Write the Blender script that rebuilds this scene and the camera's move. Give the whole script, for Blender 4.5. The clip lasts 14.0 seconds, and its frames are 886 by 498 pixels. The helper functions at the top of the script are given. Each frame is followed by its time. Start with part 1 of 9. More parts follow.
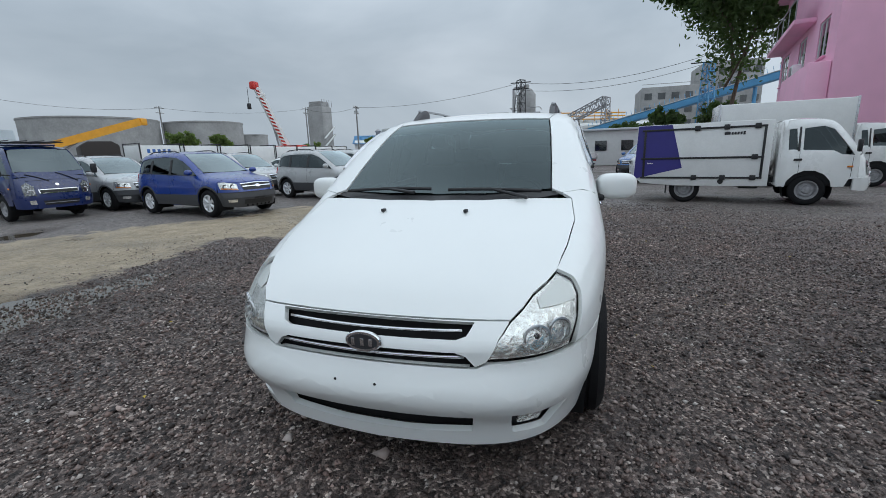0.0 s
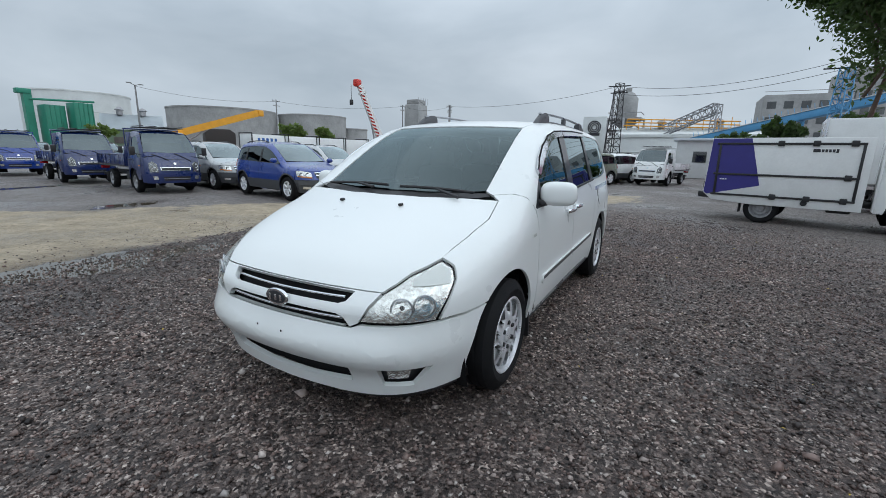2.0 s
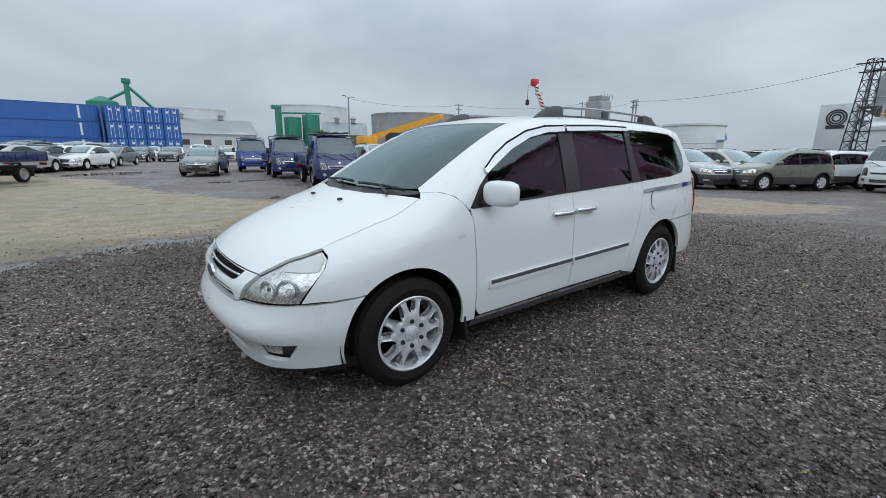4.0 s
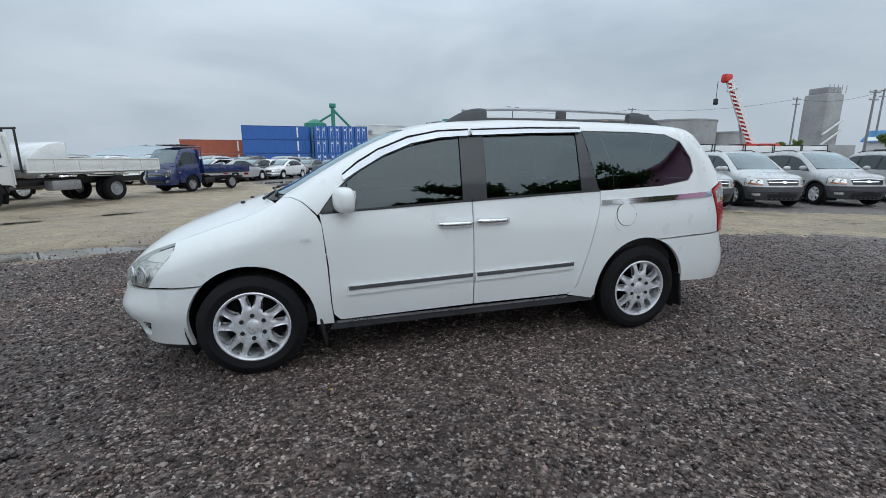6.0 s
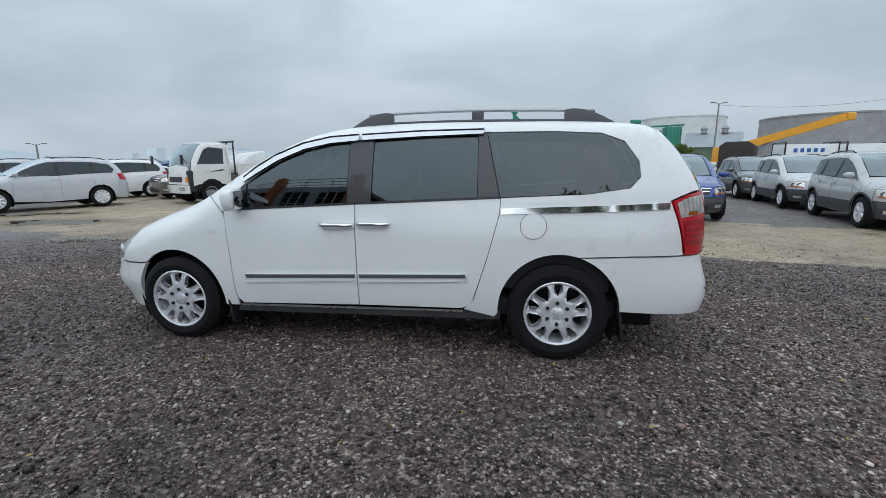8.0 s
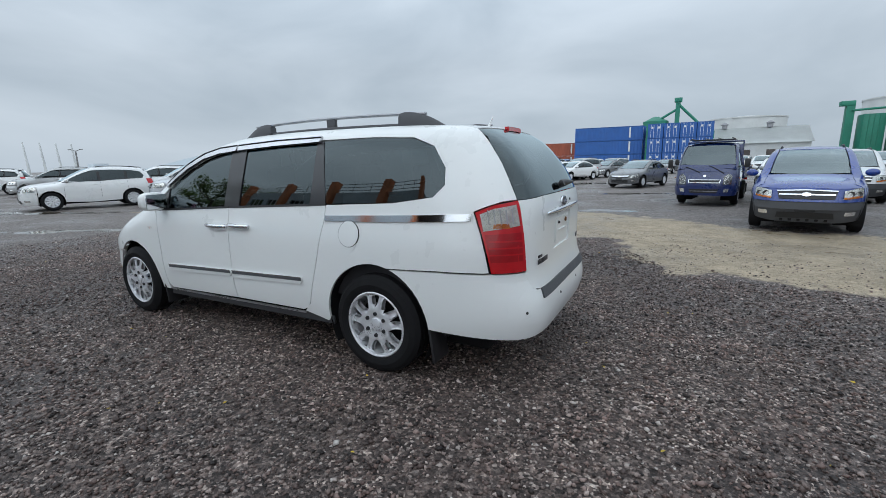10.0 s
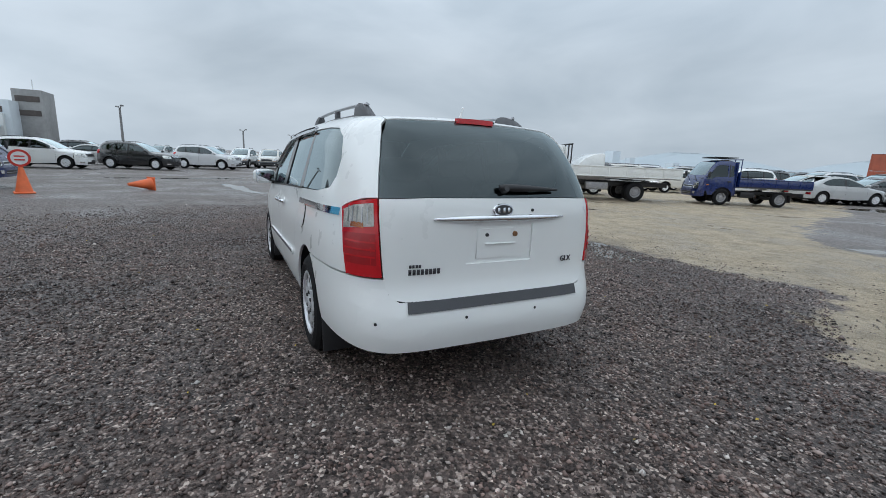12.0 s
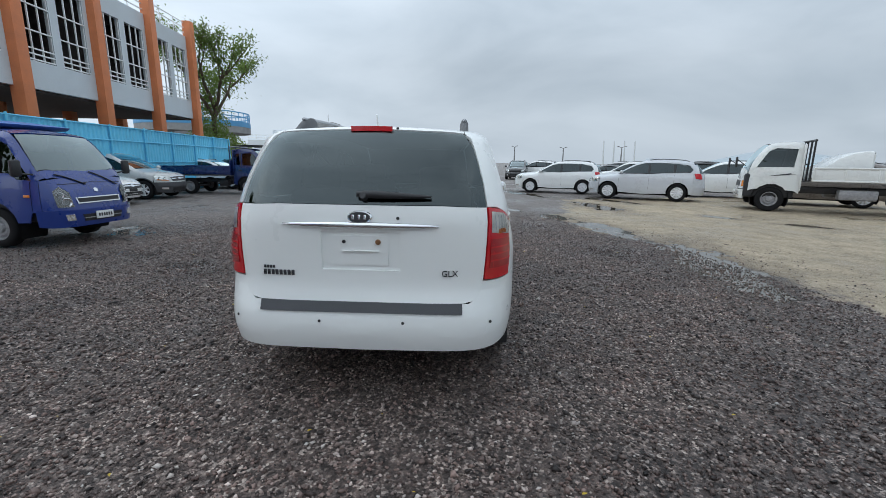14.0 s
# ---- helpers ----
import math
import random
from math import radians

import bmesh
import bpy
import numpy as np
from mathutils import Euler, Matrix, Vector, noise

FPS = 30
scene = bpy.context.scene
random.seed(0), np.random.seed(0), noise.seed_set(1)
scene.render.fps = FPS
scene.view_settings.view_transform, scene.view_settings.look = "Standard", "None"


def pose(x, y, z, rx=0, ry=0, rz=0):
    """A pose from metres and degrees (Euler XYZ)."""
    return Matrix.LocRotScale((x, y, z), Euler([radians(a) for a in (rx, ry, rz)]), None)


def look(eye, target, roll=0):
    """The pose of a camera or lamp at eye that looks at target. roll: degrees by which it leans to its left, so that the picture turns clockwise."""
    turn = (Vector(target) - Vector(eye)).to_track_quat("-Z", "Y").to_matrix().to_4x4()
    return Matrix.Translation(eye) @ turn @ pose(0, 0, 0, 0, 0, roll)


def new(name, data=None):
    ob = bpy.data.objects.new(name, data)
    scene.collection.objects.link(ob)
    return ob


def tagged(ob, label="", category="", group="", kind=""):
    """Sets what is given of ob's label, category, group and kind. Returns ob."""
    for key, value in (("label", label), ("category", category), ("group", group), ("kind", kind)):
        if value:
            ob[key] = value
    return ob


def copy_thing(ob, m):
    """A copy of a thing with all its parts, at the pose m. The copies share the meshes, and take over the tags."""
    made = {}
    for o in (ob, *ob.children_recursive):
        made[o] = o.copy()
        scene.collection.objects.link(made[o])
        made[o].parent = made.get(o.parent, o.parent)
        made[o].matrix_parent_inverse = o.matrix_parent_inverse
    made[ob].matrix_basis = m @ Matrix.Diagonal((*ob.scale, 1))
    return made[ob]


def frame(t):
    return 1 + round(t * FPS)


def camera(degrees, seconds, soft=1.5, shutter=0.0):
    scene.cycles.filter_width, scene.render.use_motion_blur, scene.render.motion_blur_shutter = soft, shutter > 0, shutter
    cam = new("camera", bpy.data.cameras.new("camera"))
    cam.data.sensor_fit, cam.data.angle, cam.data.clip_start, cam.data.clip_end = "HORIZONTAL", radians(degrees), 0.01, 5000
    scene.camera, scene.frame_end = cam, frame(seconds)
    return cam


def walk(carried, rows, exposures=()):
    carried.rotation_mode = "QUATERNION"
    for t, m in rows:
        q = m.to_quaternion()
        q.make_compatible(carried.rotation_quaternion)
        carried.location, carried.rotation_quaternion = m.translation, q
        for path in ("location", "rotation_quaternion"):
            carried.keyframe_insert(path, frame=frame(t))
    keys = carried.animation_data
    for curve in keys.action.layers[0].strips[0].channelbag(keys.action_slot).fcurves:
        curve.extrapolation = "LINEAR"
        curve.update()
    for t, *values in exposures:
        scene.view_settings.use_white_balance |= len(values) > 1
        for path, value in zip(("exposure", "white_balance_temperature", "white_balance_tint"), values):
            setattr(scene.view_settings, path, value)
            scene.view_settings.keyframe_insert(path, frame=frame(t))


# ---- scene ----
cam = camera(91.9, 14.0, soft=0.6)
PATH = [
    (0, (-3.869, -0.814, 1.405), (-2.007, -0.229, 0.969), -1.8),
    (0.5, (-4.068, -0.992, 1.423), (-2.219, -0.354, 1.004), -1.0),
    (1, (-4.175, -1.34, 1.423), (-2.345, -0.647, 1.01), -0.6),
    (1.5, (-4.078, -1.548, 1.408), (-2.278, -0.78, 0.995), 1.3),
    (2, (-3.873, -1.799, 1.418), (-2.163, -0.857, 0.984), 1.3),
    (2.5, (-3.746, -2.203, 1.434), (-2.146, -1.085, 0.999), 1.3),
    (2.7, (-3.665, -2.318, 1.429), (-2.091, -1.164, 0.991), 1.1),
    (4.8, (-2.213, -3.481, 1.434), (-1.302, -1.752, 1.007), 1.5),
    (5, (-2.042, -3.604, 1.446), (-1.176, -1.85, 1.028), 1.7),
    (5.5, (-1.56, -3.763, 1.405), (-0.777, -1.97, 0.987), 1.1),
    (6, (-1.011, -3.875, 1.423), (-0.489, -1.989, 1.012), -0.1),
    (6.5, (-0.478, -3.996, 1.441), (-0.154, -2.067, 1.026), -0.5),
    (7, (0.077, -3.997, 1.426), (0.278, -2.048, 1.023), 0.3),
    (7.5, (0.602, -4.054, 1.451), (0.562, -2.093, 1.061), -0.2),
    (8, (1.142, -3.99, 1.412), (0.847, -2.05, 1.024), -0.3),
    (8.5, (1.743, -3.957, 1.431), (1.332, -2.037, 1.052), -0.0),
    (8.7, (1.964, -3.92, 1.438), (1.503, -2.009, 1.07), -0.1),
    (10.8, (3.978, -2.621, 1.464), (2.699, -1.135, 1.067), -0.6),
    (11, (4.119, -2.457, 1.487), (2.758, -1.045, 1.094), -0.1),
    (11.5, (4.393, -1.951, 1.45), (2.83, -0.772, 1.038), 1.1),
    (12, (4.695, -1.494, 1.447), (2.955, -0.598, 1.038), 2.5),
    (12.5, (4.913, -0.989, 1.425), (3.071, -0.324, 1.016), 4.9),
    (13, (5.088, -0.436, 1.449), (3.185, 0.014, 1.031), 1.3),
    (13.5, (5.156, 0.049, 1.458), (3.209, 0.255, 1.054), 0.0),
    (14, (5.039, 0.604, 1.489), (3.081, 0.516, 1.09), 0.8),
]
walk(cam, [(t, look(eye, target, roll)) for t, eye, target, roll in PATH], exposures=((0, -0.15, 6400, 10), (2.2, 0.0, 6400, 10), (14.0, 0.03, 6400, 10)))

# ---- light ----
scene.view_settings.exposure = 0.0
world = bpy.data.worlds.new("overcast_sky")
scene.world = world
world.use_nodes = True
wn, wl = world.node_tree.nodes, world.node_tree.links
wn.clear()
w_out = wn.new("ShaderNodeOutputWorld")
w_bg = wn.new("ShaderNodeBackground")
w_sky = wn.new("ShaderNodeTexSky")
w_sky.sky_type, w_sky.sun_disc = "NISHITA", False
w_sky.sun_elevation, w_sky.sun_rotation, w_sky.dust_density = radians(35), radians(167), 4.0
w_tc = wn.new("ShaderNodeTexCoord")
w_sep = wn.new("ShaderNodeSeparateXYZ")
wl.new(w_tc.outputs["Generated"], w_sep.inputs[0])
w_flat = wn.new("ShaderNodeMapping")
w_flat.inputs["Scale"].default_value = (1.0, 1.0, 2.6)
wl.new(w_tc.outputs["Generated"], w_flat.inputs["Vector"])
w_cloud = wn.new("ShaderNodeTexNoise")
w_cloud.inputs["Scale"].default_value, w_cloud.inputs["Detail"].default_value = 2.1, 5.0
w_cloud.inputs["Distortion"].default_value = 0.35
wl.new(w_flat.outputs[0], w_cloud.inputs["Vector"])
w_ramp = wn.new("ShaderNodeValToRGB")
w_ramp.color_ramp.elements[0].position, w_ramp.color_ramp.elements[1].position = 0.30, 0.72
w_ramp.color_ramp.elements[0].color = (0.40, 0.475, 0.545, 1)
w_ramp.color_ramp.elements[1].color = (0.62, 0.70, 0.775, 1)
wl.new(w_cloud.outputs["Fac"], w_ramp.inputs[0])
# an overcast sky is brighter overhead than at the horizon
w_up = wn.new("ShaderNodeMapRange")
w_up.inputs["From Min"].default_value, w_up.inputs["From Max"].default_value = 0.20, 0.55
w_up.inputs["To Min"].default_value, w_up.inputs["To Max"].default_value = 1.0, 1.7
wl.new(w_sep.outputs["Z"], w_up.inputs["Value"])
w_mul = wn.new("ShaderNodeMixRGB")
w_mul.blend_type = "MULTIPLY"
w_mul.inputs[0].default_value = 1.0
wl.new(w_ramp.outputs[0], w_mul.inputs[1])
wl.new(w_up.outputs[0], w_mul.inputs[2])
# the cloud thins out towards the sun in the south
w_south = wn.new("ShaderNodeMapRange")
w_south.interpolation_type = "SMOOTHSTEP"
w_south.inputs["From Min"].default_value, w_south.inputs["From Max"].default_value = 0.1, -1.0
w_south.inputs["To Min"].default_value, w_south.inputs["To Max"].default_value = 1.0, 1.6
wl.new(w_sep.outputs["Y"], w_south.inputs["Value"])
w_glow = wn.new("ShaderNodeMixRGB")
w_glow.blend_type = "MULTIPLY"
w_glow.inputs[0].default_value = 1.0
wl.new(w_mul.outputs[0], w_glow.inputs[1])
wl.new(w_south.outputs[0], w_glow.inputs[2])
w_dim = wn.new("ShaderNodeMixRGB")
w_dim.blend_type = "MULTIPLY"
w_dim.inputs[0].default_value = 1.0
w_dim.inputs[2].default_value = (0.1, 0.1, 0.1, 1)
wl.new(w_sky.outputs[0], w_dim.inputs[1])
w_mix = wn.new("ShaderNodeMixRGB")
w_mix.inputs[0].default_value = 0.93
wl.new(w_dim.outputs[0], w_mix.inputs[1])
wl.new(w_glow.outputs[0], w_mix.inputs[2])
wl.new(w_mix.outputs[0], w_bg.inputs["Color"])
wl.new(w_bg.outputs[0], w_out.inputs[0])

sun_data = bpy.data.lights.new("sun", "SUN")
sun_data.energy, sun_data.angle, sun_data.color = 0.45, radians(178), (1.0, 0.97, 0.93)
sun = new("sun", sun_data)
sun.matrix_world = look((0, 0, 22), (-7, 30, 0))

# ---- materials ----


def surf(name, base, rough=0.5, metal=0.0, vary=0.12, scale=6.0, fine=90.0, bump=0.05, coat=0.0, tint=False, spec=0.5):
    """A plain surface with stains at two scales and fine relief. tint: takes its colour from the object."""
    m = bpy.data.materials.new(name)
    m.use_nodes = True
    n, l = m.node_tree.nodes, m.node_tree.links
    p = n["Principled BSDF"]
    tc = n.new("ShaderNodeTexCoord")
    big, small = n.new("ShaderNodeTexNoise"), n.new("ShaderNodeTexNoise")
    big.inputs["Scale"].default_value, big.inputs["Detail"].default_value = scale, 4.0
    small.inputs["Scale"].default_value, small.inputs["Detail"].default_value = fine, 3.0
    for k in (big, small):
        l.new(tc.outputs["Object"], k.inputs["Vector"])
    mixed = n.new("ShaderNodeMath")
    mixed.operation = "MULTIPLY_ADD"
    mixed.inputs[1].default_value = 0.35
    l.new(small.outputs["Fac"], mixed.inputs[0])
    half = n.new("ShaderNodeMath")
    half.operation = "MULTIPLY"
    half.inputs[1].default_value = 0.65
    l.new(big.outputs["Fac"], half.inputs[0])
    l.new(half.outputs[0], mixed.inputs[2])
    span = n.new("ShaderNodeMapRange")
    span.inputs["From Min"].default_value, span.inputs["From Max"].default_value = 0.3, 0.7
    span.inputs["To Min"].default_value, span.inputs["To Max"].default_value = 1.0 - vary, 1.0 + vary
    l.new(mixed.outputs[0], span.inputs["Value"])
    col = n.new("ShaderNodeMixRGB")
    col.blend_type = "MULTIPLY"
    col.inputs[0].default_value = 1.0
    col.inputs[1].default_value = (*base, 1)
    if tint:
        info = n.new("ShaderNodeObjectInfo")
        l.new(info.outputs["Color"], col.inputs[1])
    l.new(span.outputs[0], col.inputs[2])
    l.new(col.outputs[0], p.inputs["Base Color"])
    rr = n.new("ShaderNodeMapRange")
    rr.inputs["From Min"].default_value, rr.inputs["From Max"].default_value = 0.3, 0.7
    rr.inputs["To Min"].default_value, rr.inputs["To Max"].default_value = max(0.02, rough * 0.8), min(1.0, rough * 1.25)
    l.new(mixed.outputs[0], rr.inputs["Value"])
    l.new(rr.outputs[0], p.inputs["Roughness"])
    p.inputs["Metallic"].default_value = metal
    p.inputs["Coat Weight"].default_value = coat
    p.inputs["Coat Roughness"].default_value = 0.04
    p.inputs["Specular IOR Level"].default_value = spec
    if bump:
        b = n.new("ShaderNodeBump")
        b.inputs["Strength"].default_value, b.inputs["Distance"].default_value = bump, 0.01
        l.new(small.outputs["Fac"], b.inputs["Height"])
        l.new(b.outputs[0], p.inputs["Normal"])
    return m


def glass(name, tint, rough=0.0, mirror=1.0, sheen=(1.0, 1.0, 1.0)):
    """Glass that lets the tinted share of the light through and mirrors the rest."""
    m = bpy.data.materials.new(name)
    m.use_nodes = True
    n, l = m.node_tree.nodes, m.node_tree.links
    n.remove(n["Principled BSDF"])
    clear, gloss, mix = n.new("ShaderNodeBsdfTransparent"), n.new("ShaderNodeBsdfGlossy"), n.new("ShaderNodeMixShader")
    clear.inputs["Color"].default_value = (*tint, 1)
    gloss.inputs["Roughness"].default_value = rough
    gloss.inputs["Color"].default_value = (*sheen, 1)
    fr = n.new("ShaderNodeFresnel")
    fr.inputs["IOR"].default_value = 1.55
    k = n.new("ShaderNodeMath")
    k.operation = "MULTIPLY_ADD"
    k.use_clamp = True
    k.inputs[1].default_value, k.inputs[2].default_value = mirror, 0.015
    l.new(fr.outputs[0], k.inputs[0])
    l.new(k.outputs[0], mix.inputs[0])
    l.new(clear.outputs[0], mix.inputs[1])
    l.new(gloss.outputs[0], mix.inputs[2])
    l.new(mix.outputs[0], n["Material Output"].inputs["Surface"])
    return m


M_WHITE = surf("white_car_paint", (0.82, 0.84, 0.825), 0.30, vary=0.008, scale=1.2, fine=9.0, bump=0.0, coat=0.6)
M_PAINT = surf("car_paint", (0.5, 0.5, 0.5), 0.28, vary=0.02, scale=1.5, fine=12.0, bump=0.0, coat=0.9, tint=True)
M_CLAD = surf("dark_grey_plastic_cladding", (0.055, 0.057, 0.062), 0.55, vary=0.2, bump=0.06)
M_BLACK = surf("black_plastic", (0.018, 0.018, 0.02), 0.45, vary=0.2, bump=0.05)
M_GLOSSBLACK = surf("gloss_black_trim", (0.02, 0.021, 0.024), 0.34, vary=0.15, bump=0.0, coat=0.5)
M_LINER = surf("dark_wheel_arch_liner", (0.012, 0.012, 0.013), 0.9, vary=0.3, bump=0.1, spec=0.2)
M_RUBBER = surf("black_rubber_tyre", (0.010, 0.010, 0.011), 0.75, vary=0.3, scale=12, fine=160, bump=0.15, spec=0.2)
M_ALLOY = surf("silver_alloy_wheel", (0.74, 0.75, 0.77), 0.3, metal=0.4, vary=0.1, scale=14, bump=0.0, coat=0.3)
M_STEELRIM = surf("grey_steel_rim", (0.32, 0.32, 0.33), 0.55, metal=0.4, vary=0.35, scale=14, bump=0.1)
M_CHROME = surf("chrome", (0.78, 0.79, 0.81), 0.08, metal=1.0, vary=0.05, bump=0.0)
M_RAIL = surf("grey_metal_roof_bar", (0.42, 0.43, 0.45), 0.35, metal=0.7, vary=0.1, bump=0.0)
M_RAILFOOT = surf("dark_grey_rail_foot", (0.07, 0.072, 0.078), 0.5, vary=0.2, bump=0.04)
M_GLASS = glass("dark_tinted_glass", (0.075, 0.10, 0.10), mirror=1.35, sheen=(0.84, 0.97, 1.0))
M_SCREEN = glass("tinted_windscreen_glass", (0.15, 0.21, 0.21), mirror=1.15, sheen=(0.80, 0.97, 1.0))
M_CLEAR = glass("clear_lamp_lens", (0.96, 0.965, 0.95), rough=0.05, mirror=0.7)
M_RIBBED = glass("clear_ribbed_lens", (0.86, 0.86, 0.84), rough=0.12, mirror=1.0)
M_CARGLASS = glass("dark_car_glass", (0.06, 0.07, 0.075), mirror=1.1, sheen=(0.84, 0.97, 1.0))
M_CARSCREEN = glass("car_windscreen_glass", (0.14, 0.17, 0.17), mirror=2.7, sheen=(0.84, 0.97, 1.0))
M_REFLECTOR = surf("silver_lamp_reflector", (0.82, 0.82, 0.80), 0.18, metal=0.85, vary=0.25, scale=20, fine=45, bump=0.6)
M_RED = surf("red_lamp_lens", (0.50, 0.008, 0.014), 0.14, vary=0.12, scale=20, fine=120, bump=0.1, coat=0.4)
M_AMBER = surf("amber_lamp_lens", (0.72, 0.22, 0.02), 0.15, vary=0.1, bump=0.1, coat=0.6)
M_DARK = surf("dark_interior", (0.03, 0.03, 0.033), 0.8, vary=0.2, bump=0.1)
M_LINING = surf("grey_cabin_lining", (0.09, 0.09, 0.092), 0.9, vary=0.15, fine=150, bump=0.1)
M_SEAT = surf("grey_seat_cloth", (0.11, 0.11, 0.115), 0.9, vary=0.2, fine=200, bump=0.2)
M_STRIP = surf("grey_ribbed_bumper_pad", (0.075, 0.078, 0.085), 0.6, vary=0.15, fine=150, bump=0.12)
M_PLATE = surf("white_number_plate", (0.72, 0.73, 0.72), 0.4, vary=0.08, bump=0.0)
M_INK = surf("dark_marking", (0.03, 0.03, 0.035), 0.5, vary=0.1, bump=0.0)
M_BADGE = surf("dark_badge_metal", (0.09, 0.09, 0.1), 0.3, metal=0.7, vary=0.1, bump=0.0)
M_DEEPRED = surf("dark_red_lamp_lens", (0.33, 0.005, 0.010), 0.15, vary=0.12, scale=20, fine=120, bump=0.1, coat=0.5)
M_TAILREF = surf("pale_lamp_reflector", (0.88, 0.88, 0.86), 0.35, metal=0.0, vary=0.3, scale=30, fine=80, bump=0.4)
M_LAMPDARK = surf("dark_lamp_housing", (0.16, 0.165, 0.17), 0.2, metal=0.6, vary=0.25, scale=20, fine=45, bump=0.3)
M_VISOR = surf("bright_metal_visor", (0.60, 0.61, 0.63), 0.14, metal=0.95, vary=0.06, scale=5, bump=0.0)
M_RUST = surf("rusty_screw", (0.22, 0.11, 0.05), 0.8, vary=0.4, scale=40, bump=0.2)
M_SILVERTRIM = surf("satin_silver_trim", (0.55, 0.56, 0.58), 0.28, metal=0.8, vary=0.06, bump=0.0)

# ---- mesh helpers ----


def part(name, bm, material, parent, label="", smooth=True):
    me = bpy.data.meshes.new(name)
    bm.normal_update()
    for f in bm.faces:
        f.smooth = smooth
    bm.to_mesh(me)
    bm.free()
    me.materials.append(material)
    ob = new(name, me)
    if parent is not None:
        ob.parent = parent
    return tagged(ob, label)


def thing(name, label, category, group="", kind="", at=None):
    ob = new(name)
    ob.empty_display_size = 0.2
    if at is not None:
        ob.matrix_world = at
    return tagged(ob, label, category, group, kind)


def sharpen(bm, angle=35):
    bm.normal_update()
    for e in bm.edges:
        if len(e.link_faces) == 2 and e.calc_face_angle(0) > radians(angle):
            e.smooth = False
    return bm


def add_box(bm, c, s, r=0.0, m=None, seg=2):
    """A box about c of size s with edges rounded by r; m turns it."""
    b = bmesh.new()
    bmesh.ops.create_cube(b, size=1.0)
    for v in b.verts:
        v.co = Vector((v.co.x * s[0], v.co.y * s[1], v.co.z * s[2]))
    if r > 0:
        bmesh.ops.bevel(b, geom=b.edges[:], offset=min(r, min(s) * 0.45), segments=seg, affect="EDGES", profile=0.5)
    t = Matrix.Translation(c) @ (m if m is not None else Matrix.Identity(4))
    take(bm, b, t)
    return bm


def take(bm, b, t=None):
    """Moves the mesh b into bm."""
    old = {}
    for v in b.verts:
        old[v] = bm.verts.new(t @ v.co if t is not None else v.co)
    for f in b.faces:
        try:
            bm.faces.new([old[v] for v in f.verts])
        except ValueError:
            pass
    b.free()
    return bm


def box(c, s, r=0.0, m=None, seg=2):
    return sharpen(add_box(bmesh.new(), c, s, r, m, seg))


def add_rod(bm, p0, p1, r0, r1=None, n=8, cap=True):
    p0, p1 = Vector(p0), Vector(p1)
    r1 = r0 if r1 is None else r1
    d = (p1 - p0).normalized()
    a = d.orthogonal().normalized()
    b = d.cross(a)
    rings = []
    for p, r in ((p0, r0), (p1, r1)):
        rings.append([bm.verts.new(p + (a * math.cos(2 * math.pi * i / n) + b * math.sin(2 * math.pi * i / n)) * r) for i in range(n)])
    for i in range(n):
        bm.faces.new((rings[0][i], rings[0][(i + 1) % n], rings[1][(i + 1) % n], rings[1][i]))
    if cap:
        bm.faces.new(rings[0][::-1])
        bm.faces.new(rings[1])
    return bm


def rod(p0, p1, r0, r1=None, n=8):
    return sharpen(add_rod(bmesh.new(), p0, p1, r0, r1, n), 50)


def add_sweep(bm, points, section, closed_section=True, up=Vector((0, 0, 1)), scales=None):
    """Carries a flat section (list of (a, b): sideways, upwards) along the points."""
    pts = [Vector(p) for p in points]
    rings = []
    for i, p in enumerate(pts):
        d = (pts[min(i + 1, len(pts) - 1)] - pts[max(i - 1, 0)]).normalized()
        s = d.cross(up)
        s = s.normalized() if s.length > 1e-4 else Vector((1, 0, 0))
        u = s.cross(d).normalized()
        k = scales[i] if scales else 1.0
        rings.append([bm.verts.new(p + s * a * k + u * b * k) for a, b in section])
    n = len(section)
    for r0, r1 in zip(rings, rings[1:]):
        for i in range(n if closed_section else n - 1):
            bm.faces.new((r0[i], r0[(i + 1) % n], r1[(i + 1) % n], r1[i]))
    if closed_section:
        bm.faces.new(rings[0][::-1])
        bm.faces.new(rings[-1])
    return bm


def ring_section(r, n=8, flat=1.0):
    return [(r * math.cos(2 * math.pi * i / n), r * flat * math.sin(2 * math.pi * i / n)) for i in range(n)]


def add_lathe(bm, profile, n=48, centre=(0, 0, 0), axis="y"):
    """Turns (radius, along) about the axis through the centre."""
    rings = []
    for r, a in profile:
        ring = []
        for i in range(n):
            c, s = r * math.cos(2 * math.pi * i / n), r * math.sin(2 * math.pi * i / n)
            p = (c, a, s) if axis == "y" else (c, s, a) if axis == "z" else (a, c, s)
            ring.append(bm.verts.new(Vector(p) + Vector(centre)))
        rings.append(ring)
    for r0, r1 in zip(rings, rings[1:]):
        for i in range(n):
            bm.faces.new((r0[i], r0[(i + 1) % n], r1[(i + 1) % n], r1[i]))
    return bm


def lathe(profile, n=48, centre=(0, 0, 0), axis="y", angle=40):
    bm = add_lathe(bmesh.new(), profile, n, centre, axis)
    bmesh.ops.recalc_face_normals(bm, faces=bm.faces[:])
    return sharpen(bm, angle)


